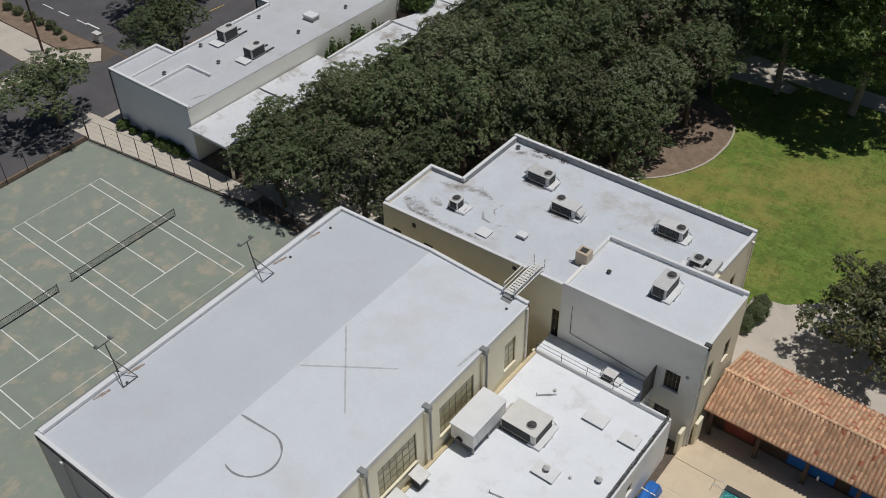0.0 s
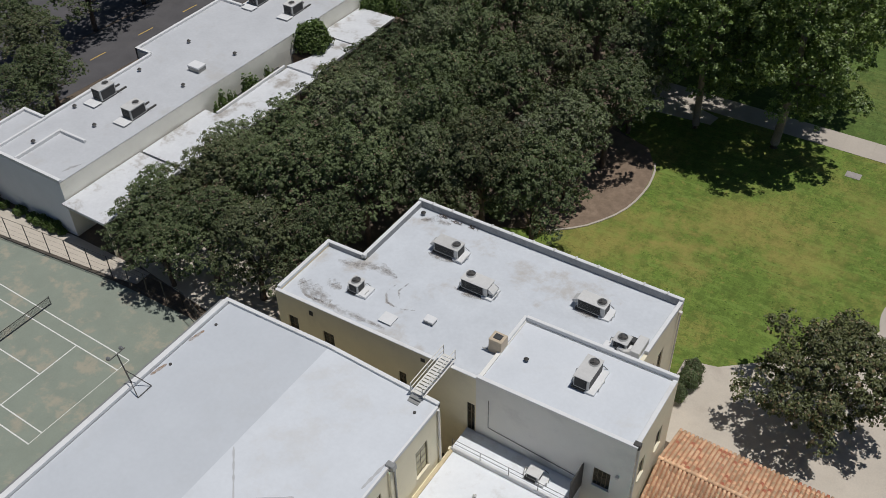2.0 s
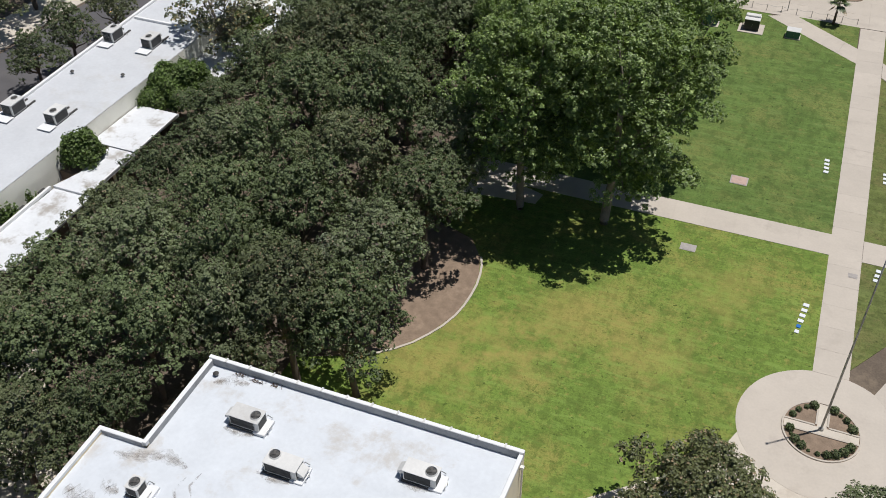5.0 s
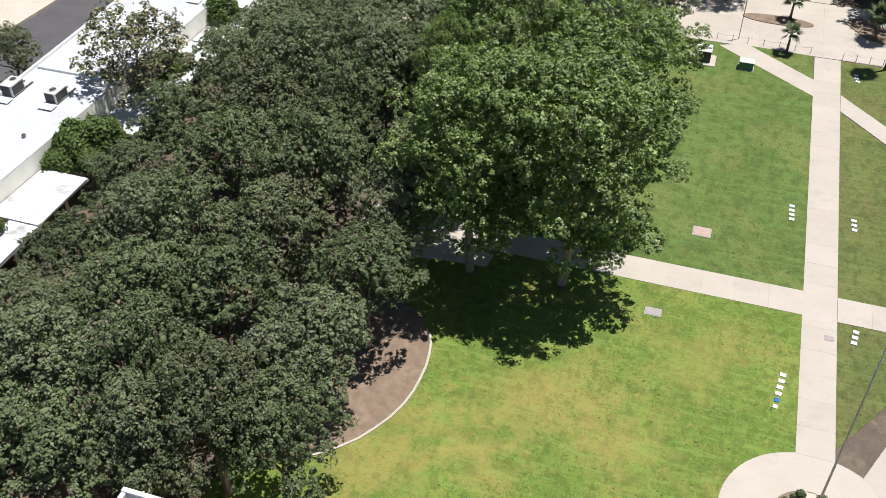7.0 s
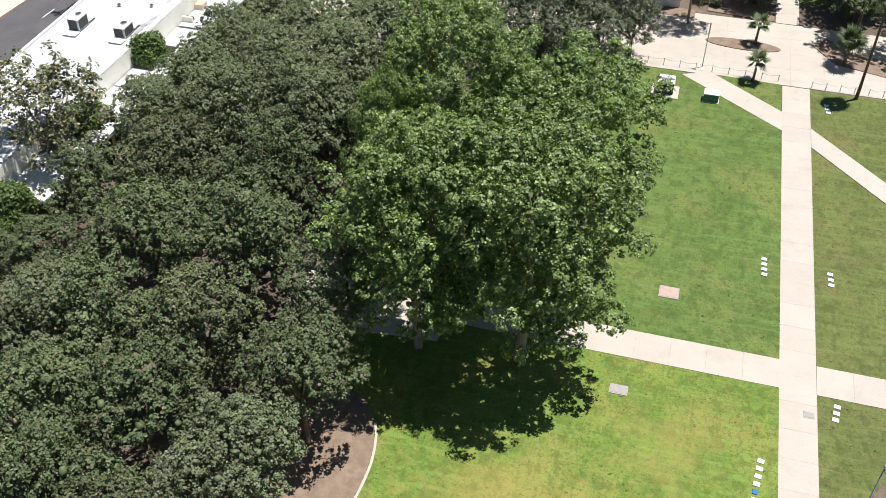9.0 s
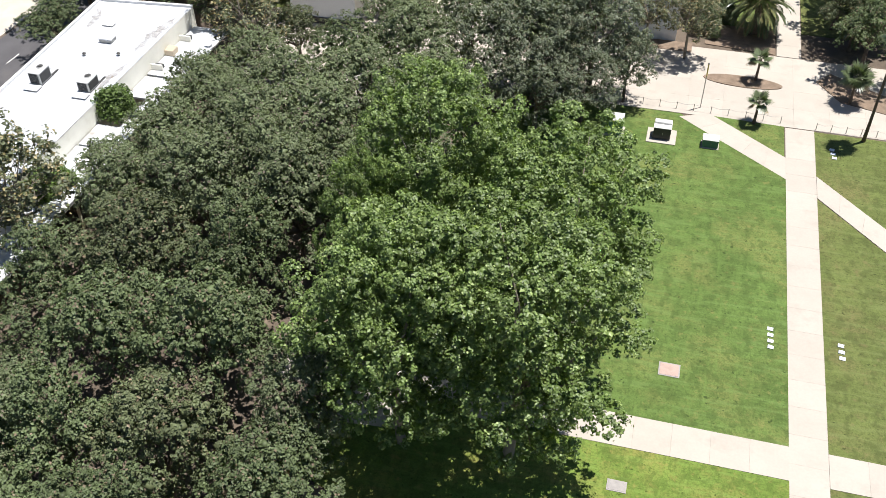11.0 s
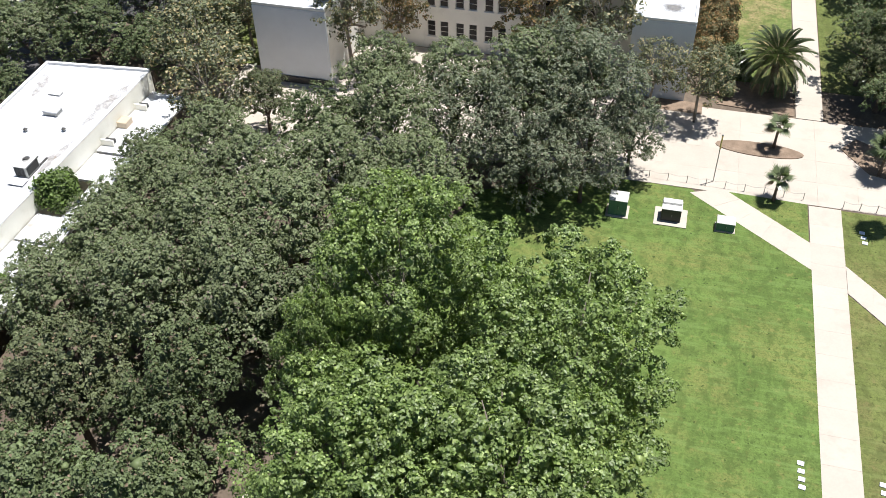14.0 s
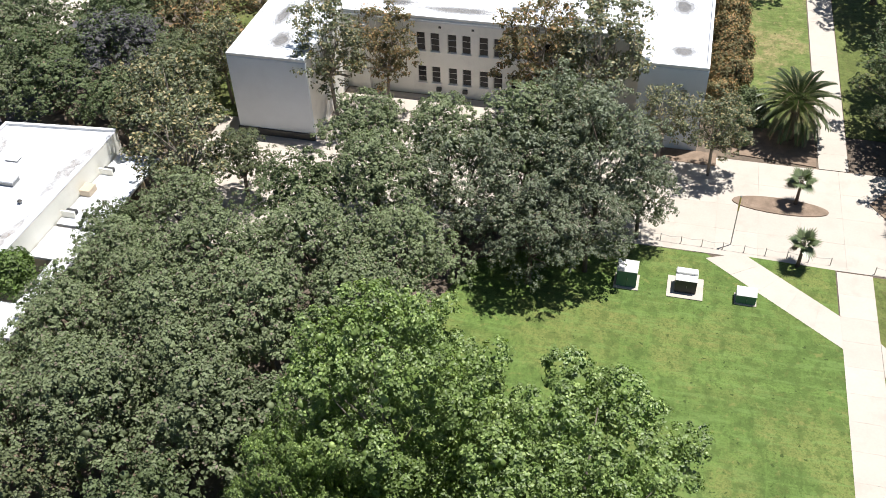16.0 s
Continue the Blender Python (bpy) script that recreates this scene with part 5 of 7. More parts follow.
# ---- rooftop plant ----
def fan(parent, x, y, z, r=0.36):
    """A round fan opening: ring, dark well, hub and blades."""
    bm = bmesh.new()
    for i in range(16):
        a, b = 2 * math.pi * i / 16, 2 * math.pi * (i + 1) / 16
        q = [(x + k * math.cos(t), y + k * math.sin(t), zz) for t, k, zz in ((a, r, z), (b, r, z), (b, r * 1.04, z + 0.12), (a, r * 1.04, z + 0.12))]
        q2 = [(x + k * math.cos(t), y + k * math.sin(t), zz) for t, k, zz in ((a, r * 1.04, z + 0.12), (b, r * 1.04, z + 0.12), (b, r * 1.2, z), (a, r * 1.2, z))]
        for w in (q, q2):
            bm.faces.new([bm.verts.new(v) for v in w])
    f = part("fan_ring", bm, M["hvac"], parent)
    part("fan_well", tube(bmesh.new(), (x, y, z + 0.002), (x, y, z + 0.03), r * 0.99, seg=16), M["grille"], f)
    part("fan_hub", tube(bmesh.new(), (x, y, z + 0.03), (x, y, z + 0.1), r * 0.26, seg=10), M["dark_steel"], f)
    for k in range(4):
        bm = bmesh.new()
        c, s = math.cos(k * math.pi / 2 + 0.4), math.sin(k * math.pi / 2 + 0.4)
        v = [bm.verts.new((x + c * d - s * w, y + s * d + c * w, z + 0.06 + h)) for d, w, h in ((r * 0.2, -0.05, 0), (r * 0.92, -0.11, 0), (r * 0.92, 0.11, 0.03), (r * 0.2, 0.05, 0.03))]
        bm.faces.new(v)
        part("fan_blade", bm, M["dark_steel"], f)


def rooftop_unit(x0, x1, y0, y1, z, h, fan_at, label, material="hvac", hood=0, group="rooftop units", board=False):
    """A packaged unit on sleepers: casing, lid, coil grilles, fan, hood, conduit."""
    t = thing("rooftop_unit", label, "air conditioner", group, ((x0 + x1) / 2, (y0 + y1) / 2, z))
    w, d = (x1 - x0) / 2, (y1 - y0) / 2
    if board:   # long skids with a white walking board at the service end
        for s in (-0.75, 0.75):
            part("skid", B(s * w - 0.09, s * w + 0.09, -d - 1.1, d + 1.5, 0.0, 0.155), M["dark_steel"], t)
        part("board", B(-w - 0.15, w + 0.15, -d - 1.35, -d - 0.15, 0.156, 0.22, bevel=0.01), M["coping"], t)
    else:
        # dark plate wider than the casing, put in for the shadow at its base
        part("skirt", B(-w - 0.12, w + 0.12, -d - 0.1, d + 0.1, 0.0, 0.158), M["dark_steel"], t)
        part("curb", B(w * 0.62, w + 0.5, -d - 0.14, d + 0.14, 0.0, 0.22, bevel=0.02), M["coping"], t)
        for a in (-w - 0.25, w + 0.6):
            part("pipe_loop", bent_tube(bmesh.new(), [(a, -d * 0.6, 0.0), (a, -d * 0.6, 0.42), (a, d * 0.2, 0.46), (a, d * 0.25, 0.0)], [0.035] * 4, 5), M["white_steel"], t)
    part("casing", B(-w, w, -d, d, 0.16, h - 0.06, bevel=0.02), M[material], t)
    part("lid", B(-w - 0.05, w + 0.05, -d - 0.05, d + 0.05, h - 0.059, h, bevel=0.015), M[material], t)
    # dark louvre spread across the south face also paints that side's shade
    g = bmesh.new()
    k = int(h / 0.09)
    for i in range(1, k - 2):
        box(g, -w + 0.08, w - 0.3 * w, -d - 0.02, -d, 0.2 + i * 0.09, 0.265 + i * 0.09)
    part("louvre", g, M["grille"], t)
    part("coil_grille", B(w + 0.001, w + 0.02, -d + 0.12, d - 0.12, 0.28, h - 0.18), M["grille"], t)
    part("panel_seam", B(-0.012 + 0.75 * w, 0.012 + 0.75 * w, -d - 0.012, -d, 0.2, h - 0.08), M["steel"], t)
    if fan_at:
        fan(t, fan_at[0] * w, fan_at[1] * d, h)
    if hood:
        bm = bmesh.new()
        v = [bm.verts.new(p) for p in ((hood * w, -d * 0.7, h * 0.85), (hood * w, d * 0.7, h * 0.85), (hood * (w + 0.5), d * 0.7, h * 0.55), (hood * (w + 0.5), -d * 0.7, h * 0.55), (hood * w, -d * 0.7, h * 0.45), (hood * w, d * 0.7, h * 0.45), (hood * (w + 0.5), d * 0.7, h * 0.42), (hood * (w + 0.5), -d * 0.7, h * 0.42))]
        for q in ((0, 1, 2, 3), (3, 2, 6, 7), (0, 3, 7, 4), (1, 5, 6, 2), (4, 7, 6, 5)):
            bm.faces.new([v[i] for i in q])
        bmesh.ops.recalc_face_normals(bm, faces=bm.faces[:])
        part("hood", bm, M[material], t)
    part("conduit", bent_tube(bmesh.new(), [(w * 0.9, d + 0.02, 0.4), (w * 0.9, d + 0.3, 0.35), (w * 0.9 + 0.3, d + 0.4, 0.05)], [0.035] * 3, 5), M["steel"], t)
    part("conduit", bent_tube(bmesh.new(), [(-w, 0.1, 0.5), (-w - 0.35, 0.1, 0.5), (-w - 0.4, 0.1, 0.03)], [0.04] * 3, 5), M["steel"], t)
    return t


def on_block(x, y):
    """A place on the block's lifted roof, shifted to fit the camera's view."""
    k = rise(x, y)
    return x + 0.35 * k, y - 0.75 * k, k


AC = "grey packaged air-conditioning unit on a white roof"
for x0, x1, y0, y1, z, h, fa, lb, hd in ((45.7, 48.0, 27.7, 28.9, BZ, 1.15, (0.62, 0), AC, -1), (50.0, 52.4, 25.1, 26.3, BZ, 1.15, (-0.6, 0.35), AC, 1), (58.9, 61.2, 27.9, 29.0, BZ, 1.15, (0.6, 0), AC, -1),
                                        (62.3, 63.5, 20.5, 22.8, SZ, 1.25, (0.2, 0.55), "grey rooftop unit on the raised white roof", 0), (42.5, 43.4, 20.1, 21.1, BZ, 1.05, (0, 0), "compact cube condenser with a top fan", 0),
                                        (63.0, 64.1, 25.5, 26.5, BZ, 0.95, (0, 0.1), "compact condenser with a dark coil", 0)):
    cx, cy, k = on_block((x0 + x1) / 2, (y0 + y1) / 2)
    w, d = (x1 - x0) / 2, (y1 - y0) / 2
    rooftop_unit(cx - w, cx + w, cy - d, cy + d, z + k, h, fa, lb, hood=hd)
tagged(link("condenser_pad", B(43.6, 44.3, 19.85, 21.15, BZ + 0.2, BZ + 0.5, bevel=0.02), M["coping"]), "white slab beside a condenser", "roof pad")
duct = thing("roof_duct", "grey sheet-metal duct elbow on the white roof", "duct", at=(64.7, 25.5, BZ + rise(64.7, 25.5)))
part("box", B(0.0, 0.75, -0.7, 1.2, 0.0, 0.6, bevel=0.04), M["hvac"], duct)
part("elbow", bent_tube(bmesh.new(), [(-0.9, -0.6, 0.25), (-0.4, -0.75, 0.3), (0.1, -0.5, 0.35)], [0.22, 0.22, 0.2], 8), M["hvac"], duct)
part("filter", B(-0.6, -0.05, 0.3, 0.9, 0.0, 0.45, bevel=0.03), M["grille"], duct)
NU = "pale grey unit on the classroom row's roof"
for cx, cy, h, fa, hd in ((-1.6, 33.3, 1.5, (0, 0.4), 0), (4.0, 32.4, 1.4, (0.1, 0.4), 0), (-1.5, 58.9, 1.5, (0, 0.4), 0), (4.0, 59.2, 1.4, (0.1, -0.3), 0), (-1.5, 76.6, 1.5, (0, 0.4), 0),
                          (3.9, 76.9, 1.4, (0, -0.3), 0), (0.2, 104.7, 1.6, (0, 0.4), 0), (6.4, 104.6, 1.4, (0, 0.3), 0)):
    x0, x1, y0, y1 = cx - 0.72, cx + 0.72, cy - 1.05, cy + 1.05
    rooftop_unit(x0, x1, y0, y1, NZ + 0.05, h, fa, NU, hood=hd, group="units on the classroom row", board=True)


def roof_vent(x, y, z, big=1.0, cowl="dark_steel"):
    t = thing("roof_vent", "small dark roof vent with a cowl" if cowl == "dark_steel" else "small pale roof vent with a cowl", "roof vent", "roof vents", (x, y, z))
    part("stack", tube(bmesh.new(), (0, 0, 0), (0, 0, 0.28 * big), 0.13 * big), M["steel"], t)
    bm = bmesh.new()
    bmesh.ops.create_cone(bm, cap_ends=True, segments=10, radius1=0.26 * big, radius2=0.07 * big, depth=0.18 * big, matrix=Matrix.Translation((0, 0, 0.36 * big)))
    part("cowl", bm, M[cowl], t)
    return t


v0 = roof_vent(-1.3, 23.2, NZ + 0.05)
for x, y in ((-2.3, 39.1), (-2.0, 46.8), (4.4, 39.3), (4.7, 47.5), (-1.0, 68), (5.0, 69.5), (5.2, 85), (0.5, 92), (6.0, 112), (-2.8, 30.0), (1.9, 28.6), (2.0, 111)):
    copy_thing(v0, pose(x, y, NZ + 0.05))
for x, y, b in ((66.4, 6.8, 1.1), (62.9, 5.2, 1.1), (66.6, 11.9, 0.7), (64.6, 5.8, 0.5), (59.2, 12.1, 0.6)):
    roof_vent(x, y, AZ + (0.25 if b == 1.1 and x < 64 else 0), b, "hvac")
roof_vent(58.6, 20.3, SZ + rise(58.6, 20.3), 0.8)
roof_vent(42.2, 31.3, BZ + rise(42.2, 31.3), 0.9)


def roof_hatch(x0, x1, y0, y1, z, h, label="flat white roof hatch on a curb"):
    t = thing("roof_hatch", label, "roof hatch", "roof hatches", ((x0 + x1) / 2, (y0 + y1) / 2, z))
    w, d = (x1 - x0) / 2, (y1 - y0) / 2
    part("curb", B(-w, w, -d, d, 0, h * 0.7), M["steel"], t)
    part("lid", B(-w - 0.06, w + 0.06, -d - 0.06, d + 0.06, h * 0.7, h, bevel=0.02), M["coping"], t)


roof_hatch(46.6, 47.7, 18.45, 19.45, BZ + 0.33, 0.2)
roof_hatch(49.75, 50.55, 20.05, 20.65, BZ + 0.45, 0.4)
roof_hatch(62.4, 64.2, 11.0, 12.2, AZ, 0.25)
roof_hatch(65.7, 67.1, 10.8, 11.9, AZ, 0.25)
roof_hatch(62.0, 63.8, 4.5, 5.7, AZ, 0.25)
roof_hatch(66.0, 67.4, 3.0, 4.2, AZ, 0.25)
roof_hatch(2.4, 4.0, 42.2, 43.4, NZ + 0.05, 0.7, "white ribbed skylight box on a curb")
roof_hatch(2.2, 3.8, 114.2, 115.4, NZ + 0.05, 0.6, "white ribbed skylight box on a curb")
roof_hatch(0.4, 1.8, 118.0, 118.8, NZ + 0.05, 0.2)
roof_hatch(62.7, 63.5, 24.6, 25.2, BZ + 0.88, 0.2)
roof_hatch(34.5, 37.5, 156, 158, HZ + 0.15, 0.8, "grey roof box on the hall")
roof_hatch(47, 50, 153.5, 155, HZ + 0.15, 0.5, "low dark roof hatch on the hall")

ch = thing("flue", "tan boxed flue with a dark opening", "chimney", at=(56.1, 20.5, BZ + 0.64))
part("shaft", B(-0.55, 0.55, -0.5, 0.5, 0, 1.35, bevel=0.03), M["hvac_tan"], ch)
part("opening", B(-0.3, 0.3, -0.25, 0.25, 1.351, 1.42), M["grille"], ch)
part("pipe", tube(bmesh.new(), (-0.6, -0.5, 0.2), (-1.0, -0.6, 0.2), 0.06), M["steel"], ch)

lit = thing("leaf_litter", "dark heap of fallen leaves against the parapet", "leaves", at=(0, 0, 0))
rl = np.random.default_rng(33)
lc = np.array([(44.0, 31.9), (45.4, 31.8), (46.9, 31.95)])[rl.integers(0, 3, 110)] + rl.normal(size=(110, 2)) * (0.3, 0.09)
lc = np.clip(lc, (41.6, 29.0), (60.0, 32.1))
lz = np.array([BZ + rise(x, y) for x, y in lc]) + rl.uniform(0.02, 0.14, 110)
ln_ = rl.normal(size=(110, 3)) * 0.5 + np.array((0, 0, 1.0))
ob = new("leaves", leaf_mesh("leaves", np.column_stack([lc, lz]), ln_ / np.linalg.norm(ln_, axis=1)[:, None], rl.uniform(0.1, 0.18, 110), 0.6, M["timber"], rl))
ob.parent = lit

# big air handler and its neighbour on the annex
ah = thing("air_handler", "large white air handler raised on dark legs", "air conditioner", at=(56.75, 5.1, AZ))
part("casing", B(-1.05, 1.05, -2.1, 2.1, 0.95, 2.5, bevel=0.02), M["white_steel"], ah)
part("lid", B(-1.12, 1.12, -2.17, 2.17, 2.501, 2.58, bevel=0.02), M["coping"], ah)
for x in (-0.9, 0.9):
    for y in (-1.9, 0, 1.9):
        part("leg", B(x - 0.06, x + 0.06, y - 0.06, y + 0.06, 0, 0.95), M["steel"], ah)
part("blower", B(-0.7, 0.7, -1.9, -0.2, 0.2, 0.94, bevel=0.05), M["grille"], ah)
part("motor", tube(bmesh.new(), (-0.2, -2.35, 1.2), (-0.2, -2.1, 1.2), 0.28, seg=12), M["dark_steel"], ah)
part("cross_rail", B(-0.95, 0.95, -1.97, -1.9, 0.5, 0.58), M["steel"], ah)
part("side_panel", B(1.051, 1.075, -1.6, 1.6, 1.1, 2.2), M["hvac"], ah)
rooftop_unit(57.9, 61.0, 6.5, 8.9, AZ, 1.25, (0.45, -0.35), "long pale unit with a sloping intake hood", material="white_steel", hood=-1)
for y in (-3.7, -1.2):
    hd = thing("wall_hood", "sloping grey metal hood over a vent", "vent hood", "vent hoods", (GX1 + 0.25, y, AZ))
    bm = bmesh.new()
    v = [bm.verts.new(p) for p in ((0, -0.6, 1.25), (0, 0.6, 1.25), (1.15, 0.6, 1.0), (1.15, -0.6, 1.0), (0, -0.6, 1.15), (0, 0.6, 1.15), (1.15, 0.6, 0.9), (1.15, -0.6, 0.9))]
    for q in ((0, 3, 2, 1), (4, 5, 6, 7), (0, 1, 5, 4), (1, 2, 6, 5), (2, 3, 7, 6), (3, 0, 4, 7)):
        bm.faces.new([v[i] for i in q])
    bmesh.ops.recalc_face_normals(bm, faces=bm.faces[:])
    part("hood", bm, M["hvac"], hd)
    part("duct", B(0.05, 0.95, -0.45, 0.45, 0.1, 0.9, bevel=0.03), M["grille"], hd)
    part("duct_base", B(0.0, 1.05, -0.55, 0.55, 0, 0.1), M["steel"], hd)
lk = rooftop_unit(61.6, 62.6, 15.3, 16.1, 5.0, 0.7, None, "small grey unit on the link roof")
for x, y, a in ((58.3, 10.8, 40), (57.3, 4.0, 90), (60.6, 1.2, 10)):
    pp = thing("pipe_run", "thin galvanised pipe lying on the annex roof", "pipe", "roof pipes", (x, y, AZ))
    c, s = math.cos(radians(a)), math.sin(radians(a))
    part("pipe", tube(bmesh.new(), (0, 0, 0.12), (1.6 * c, 1.6 * s, 0.12), 0.035, seg=6), M["steel"], pp)
    part("riser", tube(bmesh.new(), (0, 0, 0), (0, 0, 0.4), 0.035, seg=6), M["steel"], pp)

# catwalk from the gym roof to the classroom block
cw = thing("catwalk", "white-railed catwalk bridging two roofs", "catwalk", at=(53.6, 13.4, GE))
for x in (-0.5, 0.5):
    part("stringer", tube(bmesh.new(), (x, 0.0, 0.35), (x, 4.3, 0.35), 0.06), M["white_steel"], cw)
    part("handrail", tube(bmesh.new(), (x, 0.0, 1.35), (x, 4.3, 1.35), 0.045), M["white_steel"], cw)
    part("midrail", tube(bmesh.new(), (x, 0.0, 0.85), (x, 4.3, 0.85), 0.04), M["white_steel"], cw)
    for y in (0.0, 2.15, 4.3):
        part("post", tube(bmesh.new(), (x, y, 0.35), (x, y, 1.37), 0.04), M["white_steel"], cw)
for i in range(14):
    y = 0.1 + i * 0.31
    part("tread", B(-0.46, 0.46, y, y + 0.22, 0.33, 0.37), M["white_steel"], cw)
for i in range(2):
    part("step", B(-0.45, 0.45, -0.3 - 0.3 * i, -0.02 - 0.3 * i, 0.02, 0.28 - 0.14 * i, bevel=0.01), M["steel"], cw)

em = thing("edge_screen", "dark wire mesh along the annex roof's edge", "screen", at=(67.85, 14.6, AZ + 0.18))
g = bmesh.new()
for i in range(190):
    tube(g, (0, -0.145 * i, 0.02), (0, -0.145 * i, 1.1), 0.011, seg=3, cap=False)
for k in range(8):
    tube(g, (0, 0, 0.05 + 0.15 * k), (0, -27.5, 0.05 + 0.15 * k), 0.011, seg=3, cap=False)
part("mesh", g, M["dark_steel"], em)

# wire screen on the link roof's end
sc = thing("wire_screen", "dark chain-link screen panel on posts", "screen", at=(65.25, 15.0, 4.9))
for y in (0.0, 1.9):
    part("post", tube(bmesh.new(), (0, y, 0), (0, y, 2.7), 0.05), M["dark_steel"], sc)
part("top_rail", tube(bmesh.new(), (0, 0, 2.68), (0, 1.9, 2.68), 0.035), M["dark_steel"], sc)
g = bmesh.new()
for i in range(38):
    tube(g, (0, 0.05 * i, 0.05), (0, 0.05 * i, 2.65), 0.012, seg=3, cap=False)
for i in range(27):
    tube(g, (0, 0, 0.05 + 0.1 * i), (0, 1.9, 0.05 + 0.1 * i), 0.012, seg=3, cap=False)
part("mesh", g, M["dark_steel"], sc)


# ---- fences ----
def wire_fence(pts, h, label, wires=4, step=2.7, r=0.045, group="court fences"):
    t = thing("wire_fence", label, "fence", group)
    for (x0, y0), (x1, y1) in zip(pts, pts[1:]):
        n = max(1, round(math.hypot(x1 - x0, y1 - y0) / step))
        for i in range(n + 1):
            x, y = x0 + (x1 - x0) * i / n, y0 + (y1 - y0) * i / n
            part("post", tube(bmesh.new(), (x, y, 0), (x, y, h), r, seg=6), M["dark_steel"], t)
        for k in range(wires + 1):
            z = 0.1 + (h - 0.12) * k / wires
            part("rail", tube(bmesh.new(), (x0, y0, z), (x1, y1, z), 0.028 if k in (0, wires) else 0.01, seg=4, cap=False), M["dark_steel"], t)
    return t


wire_fence([(-7.2, 15.0), (14.5, 17.3)], 3.0, "tall chain-link fence with dark posts along the courts")
wire_fence([(14.5, 17.3), (24, 17.6), (34.6, 14.2)], 3.0, "tall chain-link fence behind the gymnasium")
wire_fence([(-7.35, -20), (-7.35, 15.0)], 3.0, "tall chain-link fence on the courts' west side")
tagged(link("fence_kerb", P([(-7.4, 14.75), (14.5, 17.05), (14.5, 17.28), (-7.4, 14.98)], -0.1, 0.16), mat("dark_stained_kerb", (0.12, 0.105, 0.09), 0.9, vary=0.25, scale=1.5)), "dark stained kerb under the court fence", "kerb", kind="structure")
tagged(link("retaining_wall", B(-7.75, -7.42, -20, 14.9, 0, 0.45, bevel=0.03), M["mulch"]), "low tan retaining wall beside the court", "wall", kind="structure")

bol = thing("bollard_fence", "low posts with a slack chain along the plaza's edge", "fence")
BOLL = [(65.4 + 2.05 * i, 127.6 - 0.035 * i) for i in range(10)] + [(87.9 + 1.7 * i, 126.8 + 0.02 * i) for i in range(9)]
for x, y in BOLL:
    part("post", tube(bmesh.new(), (x, y, 0), (x, y, 1.0), 0.045, 0.04, seg=7), M["steel"], bol)
for a, b in zip(BOLL, BOLL[1:]):
    if b[0] - a[0] < 2.3:
        part("chain", bent_tube(bmesh.new(), [(a[0], a[1], 0.9), ((a[0] + b[0]) / 2, a[1], 0.72), (b[0], b[1], 0.9)], [0.018] * 3, 4), M["steel"], bol)

# ---- poles ----
fp = thing("flagpole", "tall bare steel flagpole in a round planter", "flagpole", at=(85.95, 51.75, 0.05))
part("collar", tube(bmesh.new(), (0, 0, 0), (0, 0, 0.3), 0.24, 0.18, seg=14), M["steel"], fp)
part("pole", bent_tube(bmesh.new(), [(0, 0, 0.1), (0, 0, 7), (0, 0, 14), (0, 0, 20)], [0.1, 0.09, 0.075, 0.05], 10), M["steel"], fp, smooth=True)
bm = bmesh.new()
bmesh.ops.create_icosphere(bm, subdivisions=2, radius=0.13, matrix=Matrix.Translation((0, 0, 20.1)))
part("finial", bm, M["steel"], fp)

lp = thing("lamp_post", "slim lamp post with a pale yellow sleeve", "lamp post", at=(74.36, 128.4, 0.05))
part("pole", tube(bmesh.new(), (0, 0, 0), (0, 0, 4.4), 0.06, 0.055), M["steel"], lp)
part("sleeve", tube(bmesh.new(), (0, 0, 4.4), (0, 0, 6.1), 0.085, 0.08), M["pole_yellow"], lp)
part("head", tube(bmesh.new(), (0, 0, 6.1), (0, 0, 6.22), 0.12, 0.06), M["steel"], lp)

up = thing("utility_pole", "dark timber utility pole beside the street", "utility pole", at=(-29.5, 24.0, 0.1))
part("pole", tube(bmesh.new(), (0, 0, 0), (0, 0, 8.2), 0.17, 0.12), M["timber"], up)
part("crossarm", B(-0.9, 0.9, -0.06, 0.06, 7.6, 7.75), M["timber"], up)

# ---- lawn furniture ----
def cabinet(x0, x1, y0, y1, h, material, label, pad=0.4, lid="hvac"):
    t = thing("utility_cabinet", label, "utility box", "utility boxes", ((x0 + x1) / 2, (y0 + y1) / 2, 0.04))
    w, d = (x1 - x0) / 2, (y1 - y0) / 2
    part("pad", B(-w - pad, w + pad, -d - pad, d + pad, -0.1, 0.1, bevel=0.02), M["concrete"], t)
    part("body", B(-w, w, -d, d, 0.1, h - 0.08, bevel=0.03), M[material], t)
    part("lid", B(-w - 0.04, w + 0.04, -d - 0.04, d + 0.04, h - 0.079, h, bevel=0.03), M[lid], t)
    part("door_gap", B(-0.012, 0.012, -d - 0.006, -d, 0.2, h - 0.15), M["black_box"], t)
    part("handle", B(0.06, 0.1, -d - 0.03, -d, h * 0.45, h * 0.6), M["steel"], t)
    return t


cabinet(63.8, 65.7, 119.9, 121.6, 2.1, "green_box", "tall green utility cabinet on a pale pad", 0.25)
c2 = cabinet(69.3, 71.3, 120.2, 121.8, 1.7, "black_box", "dark transformer box with a pale stepped lid on a concrete pad", 0.7)
part("step_lid", B(-0.98, 0.98, 0.05, 0.78, 1.7, 1.95, bevel=0.03), M["hvac"], c2)
cabinet(75.0, 76.8, 119.9, 121.2, 1.15, "green_box", "low green utility cabinet beside the diagonal path", 0.12)


